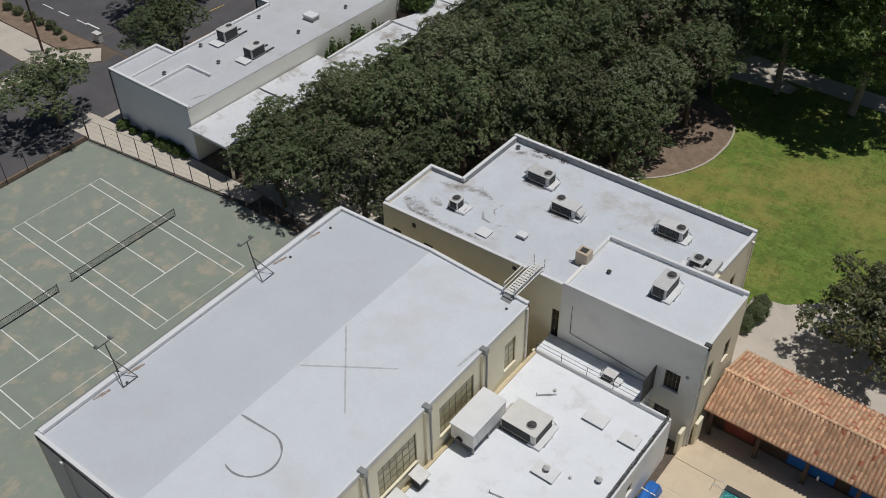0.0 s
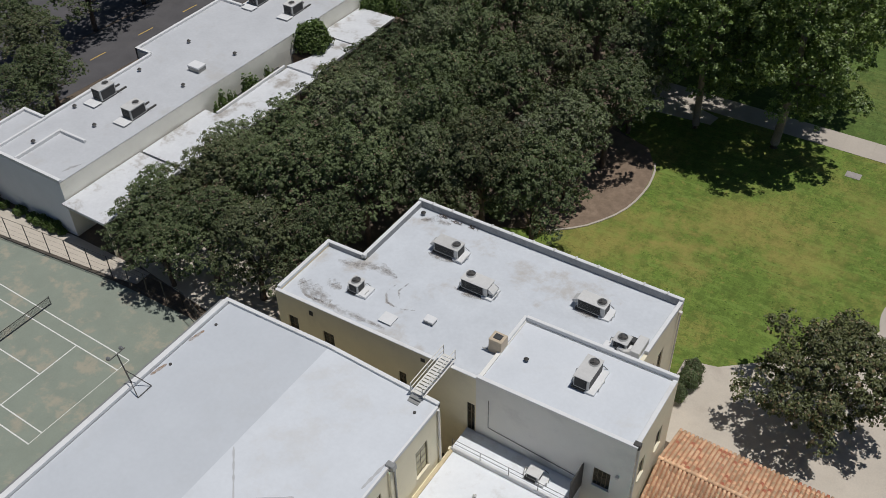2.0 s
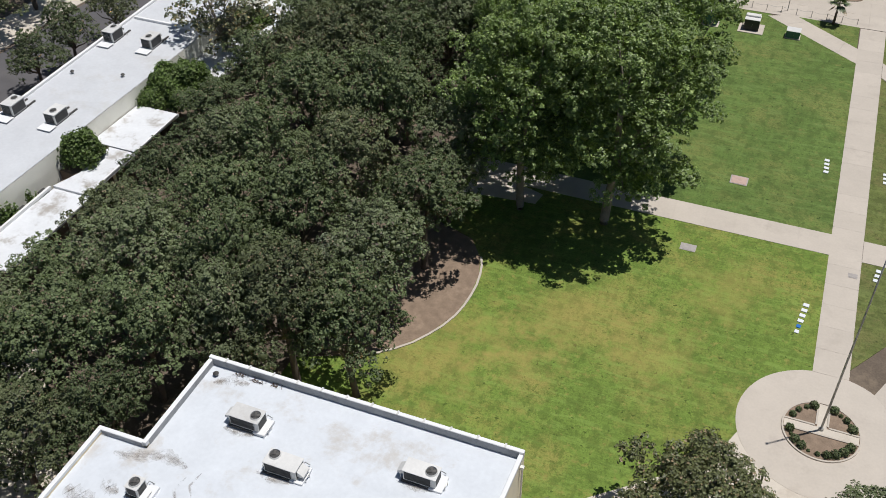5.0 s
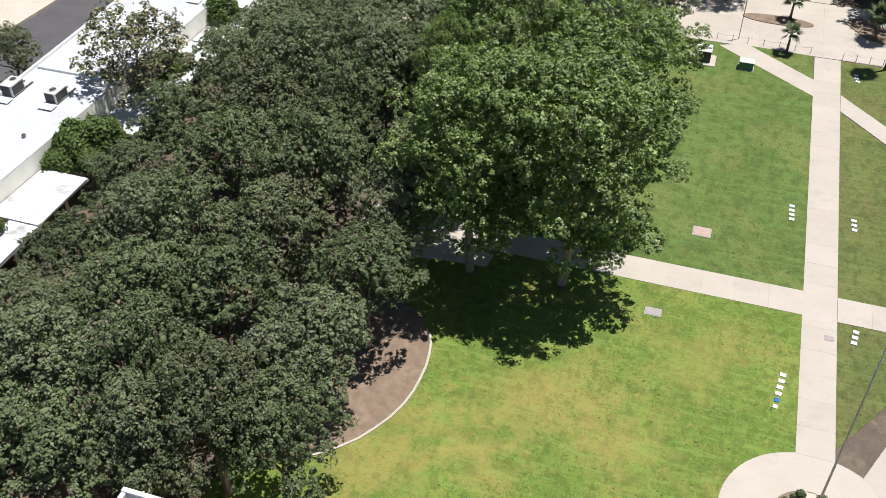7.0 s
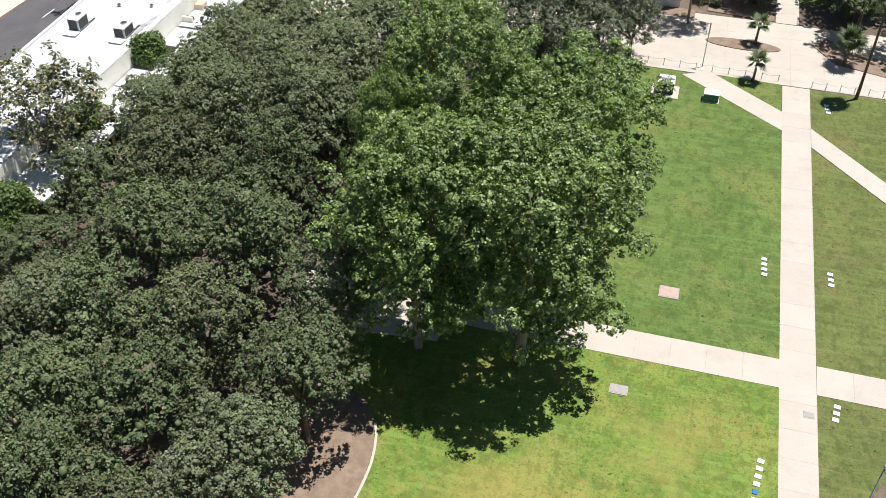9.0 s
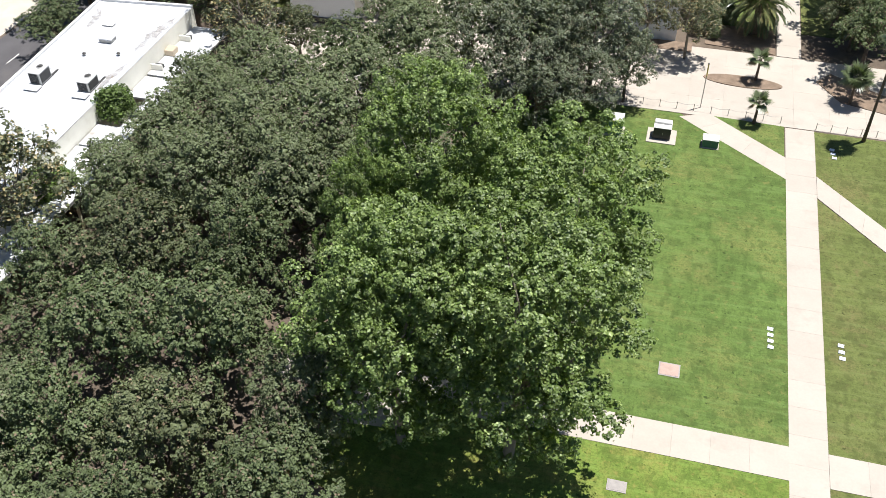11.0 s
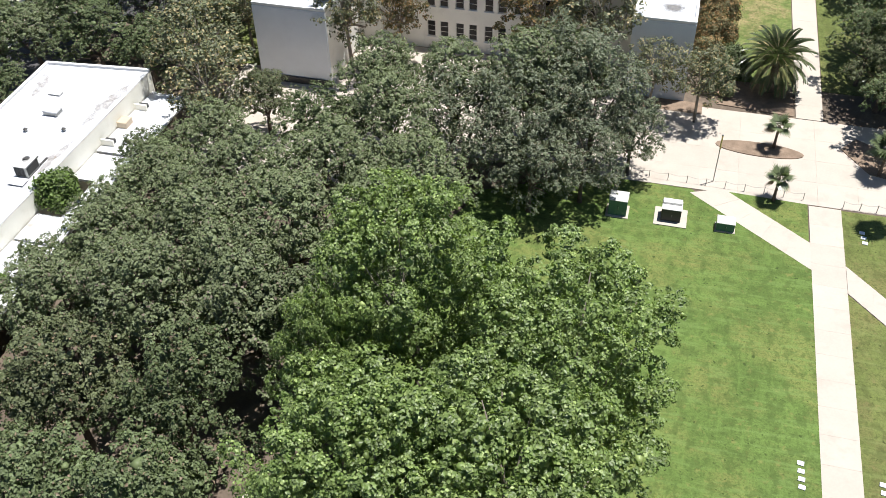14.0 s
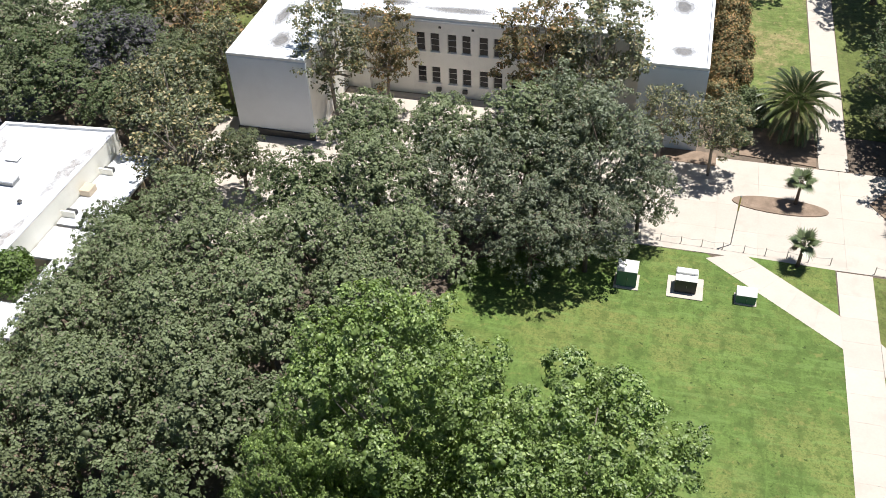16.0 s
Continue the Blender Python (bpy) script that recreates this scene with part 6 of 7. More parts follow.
def marker(x0, x1, y0, y1, material, label, group):
    t = thing("ground_marker", label, "ground plaque", group, ((x0 + x1) / 2, (y0 + y1) / 2, 0.04))
    w, d = (x1 - x0) / 2, (y1 - y0) / 2
    part("border", B(-w, w, -d, d, -0.05, 0.05, bevel=0.01), M["stone"], t)
    part("plate", B(-w + 0.12, w - 0.12, -d + 0.12, d - 0.12, 0.051, 0.07, bevel=0.005), M[material], t)


marker(70.4, 72.0, 70.6, 71.7, "stone", "grey stone plaque set flush in the lawn", "")
marker(73.3, 75.2, 83.8, 85.4, "pink_stone", "pinkish stone plaque set flush in the lawn", "")
marker(86.6, 87.5, 72.3, 73.0, "stone", "grey metal cover set in the path", "")


def slab_row(x, y, n, dx, dy, label):
    for i in range(n):
        w = 0.55 if i < 4 or n < 5 else 0.4
        t = tagged(link("ground_slab", B(-w / 2, w / 2, -0.22, 0.22, -0.05, 0.09, bevel=0.015), M["pale_stone"] if i != 4 else M["blue"]), label if i != 4 else "small blue cover plate in the lawn", "ground plaque", "pale slabs in the lawn")
        t.matrix_world = pose(x + dx * i, y + dy * i, 0.04, 0, 0, -8)


slab_row(83.25, 66.7, 6, -0.09, -0.78, "small white slab laid in a row on the grass")
slab_row(82.95, 92.0, 4, 0.02, -0.78, "small white slab laid in a row on the grass")
slab_row(89.25, 91.4, 3, 0.03, -0.8, "small white slab laid in a row on the grass")
slab_row(89.4, 74.2, 3, -0.1, -0.75, "small white slab laid in a row on the grass")
slab_row(89.6, 123.0, 3, 0.1, -0.8, "small white slab laid in a row on the grass")

# ---- round plaza ----
sheet("plaza_ring", arc(86.1, 51.5, 7.0, 0, 354, 59), 0.045, M["concrete"], "round pale concrete plaza", "plaza")
pl = thing("round_planter", "round mulched planter split by crossing pale kerbs", "planter", at=(86.0, 51.6, 0.045))
part("soil", P(arc(0, 0, 3.05, 0, 354, 47), -0.1, 0.06), M["mulch"], pl)
part("rim", band(arc(0, 0, 3.05, 0, 360, 48), arc(0, 0, 3.2, 0, 360, 48), -0.1, 0.12), M["concrete"], pl)
for nm, x0, x1, y0, y1 in (("cross_walk", -3.0, 3.0, -0.38, 0.38), ("cross_walk", -0.38, 0.38, 0.381, 3.0)):
    part(nm, B(x0, x1, y0, y1, 0.0, 0.075), M["walkway"], pl)
for x0, x1, y0, y1 in ((-3.0, 3.0, -0.55, -0.381), (-3.0, -0.56, 0.381, 0.55), (0.56, 3.0, 0.381, 0.55), (-0.55, -0.381, 0.551, 3.0), (0.381, 0.55, 0.551, 3.0)):
    part("kerb", B(x0, x1, y0, y1, 0.0, 0.15, bevel=0.015), M["concrete"], pl)


def bush(name, label, category, group, seed, r, h, leaf, material, n=900):
    """A low bush: short stems and a rounded, uneven mass of leaves."""
    rng = np.random.default_rng(seed)
    t = thing(name, label, category, group)
    bm = bmesh.new()
    for k in range(4):
        a = k * 1.6
        bent_tube(bm, [(0, 0, -0.05), (0.15 * r * math.cos(a), 0.15 * r * math.sin(a), h * 0.3), (0.4 * r * math.cos(a), 0.4 * r * math.sin(a), h * 0.6)], [0.04, 0.03, 0.012], 5)
    part("stem", bm, M["bark"], t)
    d = rng.normal(size=(n, 3))
    d /= np.linalg.norm(d, axis=1)[:, None]
    d[:, 2] = np.abs(d[:, 2]) * 1.15 - 0.15
    lump = 1 + 0.2 * np.sin(d[:, :1] * 5 + seed) * np.cos(d[:, 1:2] * 4.3 + seed) + rng.normal(size=(n, 1)) * 0.08
    p = d * lump * np.array([r, r, h * 0.62]) * rng.uniform(0.75, 1.03, (n, 1)) + np.array([0, 0, h * 0.36])
    nn = d + rng.normal(size=(n, 3)) * 0.45 + np.array([0, 0, 0.3])
    nn /= np.linalg.norm(nn, axis=1)[:, None]
    ob = new("foliage", leaf_mesh("foliage", p, nn, leaf * rng.uniform(0.7, 1.3, n), 0.65, material, rng))
    ob.parent = t
    return t


def spread(proto, spots, label="", z=0.05):
    for i, (x, y, k) in enumerate(spots):
        t = copy_thing(proto, pose(x, y, z, 0, 0, i * 67) @ Matrix.Diagonal((k, k, k, 1)))
        if label:
            tagged(t, label)
    remove(proto)


small = bush("shrub", "small dark clipped shrub in the round planter", "shrub", "planter shrubs", 3, 0.34, 0.55, 0.12, M["oak"], 420)
spread(small, [(86.0 + 2.6 * math.cos(radians(a)), 51.6 + 2.6 * math.sin(radians(a)), 0.8 + 0.35 * math.sin(a * 7)) for a in (20, 32, 44, 58, 72, 108, 122, 140, 158, 196, 208, 222, 238, 252, 268, 284, 300, 318, 336)])
hedge = bush("shrub", "low bright green shrub against the classroom row", "shrub", "wall shrubs", 5, 0.8, 1.1, 0.2, M["shrub"], 900)
spread(hedge, [(-5.8, 18.9, 1.0), (-3.9, 19.0, 0.7), (-1.5, 19.2, 0.9), (0.4, 19.2, 0.8), (1.6, 19.2, 1.0), (2.7, 19.3, 0.9), (3.8, 19.3, 1.0), (4.9, 19.3, 0.6)])
dark = bush("shrub", "rounded dark green shrub at a building's corner", "shrub", "corner shrubs", 7, 1.3, 2.6, 0.24, M["oak"], 2200)
spread(dark, [(67.3, 34.0, 0.72), (67.0, 32.2, 0.62), (67.1, 35.6, 0.6), (41.5, 45.0, 0.8)])
wall_tree = bush("small_tree", "round bright green small tree beside the classroom row", "tree", "small trees by the row", 9, 2.15, 3.9, 0.34, M["shrub"], 3800)
for o in wall_tree.children:
    if o.name.startswith("foliage"):
        for v in o.data.vertices:
            v.co.z += 3.7
part("trunk", bent_tube(bmesh.new(), [(0, 0, -0.1), (0.08, 0.05, 2.0), (0.0, 0.1, 3.6), (0.1, 0.0, 5.0)], [0.16, 0.12, 0.1, 0.05], 7), M["bark"], wall_tree)
spread(wall_tree, [(8.9, 56.6, 1.05), (9.0, 69.2, 0.85), (9.5, 71.8, 1.05), (11.2, 70.6, 0.85), (11.4, 73.4, 1.05), (9.9, 103.6, 1.05), (9.6, 88.6, 0.95), (10.6, 90.8, 0.8)])
vine = bush("climbing_plant", "narrow climbing plant on the classroom row's wall", "shrub", "wall plants", 13, 0.35, 2.6, 0.2, M["shrub"], 380)
spread(vine, [(7.9, 40.3, 1.1), (7.9, 41.4, 1.45), (7.95, 42.6, 1.2), (8.0, 43.4, 1.0), (8.0, 45.2, 1.5), (8.0, 46.2, 1.35), (8.05, 46.9, 1.1), (8.1, 48.9, 1.2), (8.1, 49.8, 0.9)], z=2.45)
verge_b = bush("shrub", "small dusty shrub on the bare verge", "shrub", "verge shrubs", 15, 0.7, 1.1, 0.18, M["oak"], 600)
spread(verge_b, [(-44, 28.2, 1.0), (-41.5, 28.3, 1.1), (-38.6, 28.4, 1.2), (-36.2, 28.3, 0.9), (-34.0, 28.5, 1.1), (-32, 28.2, 0.9), (-29.8, 27.6, 0.6)])

# ---- palms ----
def blades(name, items, material, parent):
    """Many narrow folded leaflets: (base, tip, half-width vector)."""
    b, t, w = (np.array(v) for v in zip(*items))
    m = b * 0.55 + t * 0.45
    v = np.stack([b, m + w, t, m - w], 1).reshape(-1, 3)
    i = np.arange(len(b))[:, None] * 4
    f = np.concatenate([i + np.array([0, 1, 2]), i + np.array([0, 2, 3])])
    ob = new(name, mesh_from(name, v, f, material))
    ob.parent = parent
    return ob


def fan_palm(seed, h, fans, r, label):
    rng = np.random.default_rng(seed)
    t = thing("fan_palm", label, "palm tree", "fan palms")
    part("trunk", bent_tube(bmesh.new(), [(0, 0, -0.1), (0.03, 0, h * 0.3), (0.05, 0.04, h * 0.7), (0.05, 0.05, h)], [0.24, 0.17, 0.15, 0.19], 9), M["bark"], t, smooth=True)
    for k in range(fans):
        a, e = k * 2.39996 + rng.normal() * 0.3, radians(78 - 118 * (k + 0.5) / fans + rng.normal() * 9)
        u = Vector((math.cos(a) * math.cos(e), math.sin(a) * math.cos(e), math.sin(e)))
        o = Vector((0.05, 0.05, h)) + u * r * 0.3
        s = u.cross(Vector((0, 0, 1))).normalized()
        items = []
        for j in range(13):
            g = radians(-78 + 156 * j / 12)
            d = (u * math.cos(g) + s * math.sin(g)).normalized()
            tip = o + d * r * 0.8 * (1 - 0.45 * abs(math.sin(g))) + Vector((0, 0, -0.12 * r))
            wv = d.cross(u.cross(s)).normalized() * 0.06 * r
            items.append((tuple(o), tuple(tip), tuple(wv)))
        blades("frond", items, M["frond"] if k < fans * 0.85 else M["dry_frond"], t)
        part("stalk", tube(bmesh.new(), (0.05, 0.05, h - 0.05), tuple(o), 0.025, 0.015, 5, False), M["frond"], t)
    return t


p1 = fan_palm(1, 3.05, 14, 1.85, "young fan palm in the lawn triangle")
p1.location = (80.75, 126.45, 0.04)
p2 = fan_palm(2, 3.05, 14, 1.85, "young fan palm in a bare island")
p2.location = (80.75, 136.3, 0.08)
p3 = fan_palm(3, 13.5, 26, 2.1, "tall fan palm beside the plaza")
p3.location = (93.2, 125.7, 0.04)
p4 = fan_palm(4, 3.8, 30, 2.3, "fan palm in a planted island")
p4.location = (92.0, 133.6, 0.08)


def date_palm(x, y, h, n, length):
    rng = np.random.default_rng(17)
    t = thing("date_palm", "stout date palm with a wide arching crown", "palm tree", at=(x, y, 0.05))
    part("trunk", bent_tube(bmesh.new(), [(0, 0, -0.1), (0, 0, h * 0.5), (0, 0, h * 0.9), (0, 0, h + 0.3)], [0.5, 0.42, 0.5, 0.3], 12), M["bark"], t, smooth=True)
    for k in range(n):
        a = k * 2.39996
        e0 = radians(82 - 105 * (k + 0.5) / n)
        dirn = Vector((math.cos(a), math.sin(a), 0))
        p, items, rib = Vector((0, 0, h + 0.15)), [], []
        e = e0
        seg = 16
        for j in range(seg):
            step = length / seg
            q = p + (dirn * math.cos(e) + Vector((0, 0, math.sin(e)))) * step
            fwd = (q - p).normalized()
            side = fwd.cross(Vector((0, 0, 1))).normalized() if abs(fwd.z) < 0.98 else dirn.cross(Vector((0, 0, 1)))
            up_ = side.cross(fwd)
            if j > 1:
                ln = 0.55 * math.sin(math.pi * (0.16 + 0.8 * j / seg)) + 0.12
                for s in (-1, 1):
                    for m in (0.12, 0.37, 0.62, 0.87):
                        b = p.lerp(q, m)
                        tip = b + side * s * ln + fwd * ln * 0.55 + up_ * 0.18 * ln - Vector((0, 0, 0.12))
                        items.append((tuple(b), tuple(tip), tuple((fwd * 0.5 + up_ * 0.5) * 0.085)))
            rib.append(tuple(p))
            p = q
            e -= radians(4.2 + 2.4 * (j / seg)) * (1 if e > -1.3 else 0)
        blades("frond", items, M["frond"] if k < n * 0.94 else M["dry_frond"], t)
        part("rib", bent_tube(bmesh.new(), rib[::5] + [tuple(p)], [0.04, 0.032, 0.024, 0.016, 0.01][:len(rib[::5]) + 1], 4), M["dry_frond"], t)
    return t


date_palm(80.3, 148.5, 4.4, 70, 5.0)
date_palm(93.5, 147.5, 4.0, 30, 4.0)

# ---- pool ----
pool = thing("swimming_pool", "turquoise outdoor pool with dark tile edge", "swimming pool", at=(85.4, 3.7, 0))
part("basin_floor", B(-12.4, 12.4, -11.7, 11.7, -1.9, -1.7), M["pool"], pool)
for x0, x1, y0, y1 in ((-12.6, -12.2, -11.9, 11.9), (12.2, 12.6, -11.9, 11.9), (-12.2, 12.2, 11.5, 11.9), (-12.2, 12.2, -11.9, -11.5)):
    part("basin_wall", B(x0, x1, y0, y1, -1.7, -0.03), M["pool"], pool)
    part("coping", B(x0 - (0.12 if x0 < -12.3 else 0), x1 + (0.12 if x1 > 12.3 else 0), y0 - (0.12 if y0 < -11.8 and y1 < 0 else 0), y1 + (0.12 if y1 > 11.8 and y0 > 0 else 0), -0.029, 0.09, bevel=0.02), M["black_box"] if y0 > 0 and x1 > 12 - 0.5 and x0 < -12 else M["deck"], pool)
part("water", B(-12.19, 12.19, -11.49, 11.49, -0.32, -0.16), M["water"], pool)
ld = thing("pool_ladder", "bright steel ladder rails at the pool's corner", "pool ladder", at=(72.8, 14.6, 0))
for y in (0, 0.55):
    part("rail", bent_tube(bmesh.new(), [(-0.5, y, 0.0), (-0.45, y, 0.75), (0.0, y, 0.95), (0.4, y, 0.6), (0.45, y, -0.8)], [0.025] * 5, 7), M["white_steel"], ld)
for z in (-0.2, -0.5):
    part("rung", tube(bmesh.new(), (0.45, 0, z), (0.45, 0.55, z), 0.022), M["white_steel"], ld)

# blue covered gear against the annex
cv = thing("covered_gear", "heap of gear under a creased blue vinyl cover", "cover", at=(68.85, 10.6, 0))
bm = bmesh.new()
bmesh.ops.create_grid(bm, x_segments=14, y_segments=22, size=0.5)
for v in bm.verts:
    x, y = v.co.x * 2, v.co.y * 2
    k = (1 - abs(x) ** 4) * (1 - abs(y) ** 6)
    v.co = Vector((x * 0.62, y * 1.5, 0.02 + 1.25 * max(k, 0) ** 0.5 + 0.07 * math.sin(9 * x + 4 * y) * k))
part("cover", bm, M["blue"], cv, smooth=True)
part("strap", B(-0.63, 0.63, -0.05, 0.05, 1.24, 1.3, bevel=0.01), M["white_steel"], cv)

# street fittings
hy = thing("street_cabinet", "white roadside cabinet on the pavement", "utility box", at=(-25.6, 30.2, 0.0))
part("body", B(-0.6, 0.6, -0.35, 0.35, 0, 1.3, bevel=0.04), M["white_steel"], hy)
part("lid", B(-0.65, 0.65, -0.4, 0.4, 1.301, 1.36, bevel=0.02), M["white_steel"], hy)

# shrubs along the hall's east wall
rust_b = bush("shrub", "rusty olive shrub crowding the hall's wall", "shrub", "hall shrubs", 21, 2.0, 4.6, 0.30, M["rusty"], 3600)
spread(rust_b, [(72.3, 152.5, 0.95), (73.2, 156.5, 1.1), (72.4, 160.0, 1.05), (73.4, 163.5, 1.15), (72.6, 167.5, 1.1), (73.2, 171.5, 1.1), (72.4, 176, 1.2), (74.6, 159.0, 0.7)])
green_b = bush("shrub", "dark green shrub beside the date palm", "shrub", "hall shrubs", 23, 1.7, 3.6, 0.28, M["oak"], 3000)
spread(green_b, [(75.4, 152.6, 1.0), (76.6, 150.6, 0.8), (74.2, 149.6, 0.9), (73.0, 147.0, 0.7), (75.0, 146.0, 0.5)])

dry_b = bush("shrub", "dry orange-brown shrub at the grove's edge", "shrub", "", 27, 0.9, 1.5, 0.2, M["rusty"], 900)
spread(dry_b, [(46.4, 45.0, 1.0)])


# ---- trees ----
OAK = dict(name="oak_tree", label="dense dark green evergreen oak in the grove", category="tree", group="oaks of the grove", base=2.4, n_lobes=15, lobe_r=2.25, leaf=0.235, clump=0.31, trunk_r=0.34, clumps_m2=1.55, per=15, backing=0.6, tuft=0.8, aspect=0.74, lower=-0.35, holes=0.25, flat=0.85, subs=8, sub_r=(0.3, 0.52), core=0.3, fuzz=(0.9, 1.12), facing=0.62)
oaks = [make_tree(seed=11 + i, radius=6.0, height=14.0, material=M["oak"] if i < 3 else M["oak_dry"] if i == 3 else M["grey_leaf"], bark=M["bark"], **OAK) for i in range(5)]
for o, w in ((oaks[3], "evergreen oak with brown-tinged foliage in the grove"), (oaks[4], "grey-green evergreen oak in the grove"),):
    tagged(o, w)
GROVE = [
    (17.5, 21.5, 5.0, 9.0), (14.6, 25.2, 3.6, 8.2), (17.4, 33, 4.4, 9.8), (23.5, 22.5, 5.0, 10.5), (29, 23, 5.0, 11), (34, 27, 4.4, 11.5),
    (20.5, 28.5, 5.2, 11.5), (27, 31, 5.8, 13.5), (33, 34.5, 5.6, 14), (38.5, 38, 4.8, 14),
    (21.2, 38.5, 5.2, 10.6), (29, 41, 6, 15), (36, 43.5, 5.8, 15.5), (42.8, 40.5, 5.6, 15.5), (48.3, 41, 5.2, 14),
    (20.6, 47, 5.2, 10.6), (30.5, 50, 5.8, 14.5), (38.2, 51.5, 5.8, 15), (46.6, 51, 5.6, 13),
    (20.4, 55.5, 5.2, 10.6), (25.5, 59, 5.2, 13), (31, 59, 5.8, 14.5), (38.4, 60, 5.8, 15), (47.4, 58.5, 5.8, 13.5),
    (20.4, 65.5, 5.2, 11.2), (30, 68, 6.3, 16), (38.8, 68.5, 6.3, 17.5), (47, 66, 5.0, 14.5),
    (19.5, 76, 5.2, 12), (28.3, 77.5, 6.3, 16), (37, 78, 6, 17),
    (20, 86.5, 5.2, 13), (16.6, 92.5, 4.0, 10), (29.5, 87, 6.3, 16), (38, 88.5, 6.3, 16), (45, 93.5, 5, 14),
    (21.5, 97, 5.2, 12.5), (16.8, 101, 4.0, 10), (30, 97.5, 6, 14.5), (37.5, 99, 6.2, 15.5), (45, 101.5, 5.8, 15),
    (20.5, 106.5, 5, 11.5), (16.8, 111, 3.8, 9.5), (30, 107, 5.8, 13.5), (38.3, 109, 6.2, 14.5), (46.2, 110, 5.6, 14),
    (24.8, 91.8, 5.2, 12.5), (40.4, 89.5, 4.8, 14.5), (25.8, 102, 4.8, 12.5), (34, 92.5, 5.5, 15), (20.3, 19.8, 3.9, 8.2),
    (22.5, 115, 4.8, 11), (33, 117.5, 5.4, 13), (40.5, 118.5, 6.0, 15), 
    (37.5, 127, 5.4, 14), (45, 127.5, 6, 14), (53, 128.5, 6.4, 15.5), (57.5, 134.5, 4.6, 13),
]
rt = random.Random(5)
for i, (x, y, r, h) in enumerate(GROVE):
    kind = (i * 7 + i // 5) % 5 if y < 80 else (4, 4, 1, 4, 4)[i % 5]   # the far half gets mostly paler leaves: backlit brightness put into colour
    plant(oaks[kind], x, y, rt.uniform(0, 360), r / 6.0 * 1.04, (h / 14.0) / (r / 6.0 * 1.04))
low_oak = make_tree(seed=37, radius=6.5, height=14.0, material=M["pale_oak"], bark=M["bark"], **{**OAK, "base": 1.2, "egg": True, "n_lobes": 30, "lobe_r": 2.1, "core": 0.2, "holes": 0.5, "gaps": 0.1, "subs": 6})
tagged(low_oak, "broad dark evergreen oak with a low-hanging crown")
for x, y, r, h in ((60.6, 128.0, 7.0, 16.0), (65.0, 127.4, 4.0, 10.0), (54.0, 123.4, 6.2, 14.5), (56.5, 131, 6.0, 16), (47.5, 122.5, 6.0, 13.5), (55.5, 118.6, 5.2, 11.0), (60.6, 121.4, 4.8, 10.5)):   # beside the plaza
    plant(low_oak, x, y, x * 50, r / 6.5, (h / 14.0) / (r / 6.5))
plant(low_oak, 44.6, 47.8, 30, 0.7, 1.15)
remove(low_oak)
OTHERS = [(-12.4, 14.6, 5.8, 9.5), (-17, 8, 4.6, 8), (-13.0, 30.0, 4.2, 8.5), (-13.6, 34.6, 4.6, 9), (-20.5, 37.5, 5.0, 9.5), (-26.5, 40.5, 5.2, 10), (-25.5, 60, 6, 11), (-25.5, 51, 6, 11), (-24.5, 69, 6, 11), (-26, 80, 6, 11), (-10.2, 71.6, 3.8, 8.5), (-27, 90, 6, 12), (-30, 100, 6, 11), (-10, 78, 4.2, 9.5), (-9.5, 86, 3.8, 9),
          (-9, 120.5, 4.5, 8), (-10, 131, 5.4, 10), (-2, 132.5, 5.6, 10.5), (6, 131.5, 4.8, 10), (10.5, 137.5, 4.8, 12), (0, 142, 6.6, 14), (-11, 143, 6.6, 13), (-8, 154, 6.5, 13),
          (90.6, 152.4, 4.6, 10.5), (92.6, 146.8, 4.6, 10), (93.4, 140.6, 5.0, 11), (96.8, 151, 6.5, 13), (93.6, 160, 6.2, 13), (98.5, 168, 7, 14), (93.5, 176, 6.4, 13), (102, 140, 6, 12), (76, 186, 6, 12), (40, 184, 7, 14), (55, 186, 7, 14), (92, 184, 7, 13)]
for i, (x, y, r, h) in enumerate(OTHERS):
    t = plant(oaks[(i * 3 + 1) % 5], x, y, rt.uniform(0, 360), r / 6.0 * 1.04, (h / 14.0) / (r / 6.0 * 1.04))
    tagged(t, "dark green shade tree beyond the grove", group="shade trees")
mauve = make_tree(seed=47, radius=6.0, height=14.0, material=M["mauve_leaf"], bark=M["bark"], **{**OAK, "label": "hazy mauve-grey shade tree behind the classroom row", "group": "shade trees", "holes": 0.35})
plant(mauve, 3.6, 139.5, 40, 1.05, 0.95)
remove(mauve)
for x, y, r, h in ((23.6, 124.8, 4.2, 8.8), (-14.5, 129.5, 6, 11), (-15, 139, 6.5, 13), (-6.5, 136.5, 5.6, 12), (-20, 147, 7, 13), (-1, 150, 6.5, 14)):
    t = plant(oaks[int(x + y) % 5], x, y, x * 31, r / 6.0 * 1.04, (h / 14.0) / (r / 6.0 * 1.04))
    tagged(t, "dark green shade tree beyond the grove", group="shade trees")
for o in oaks:
    remove(o)

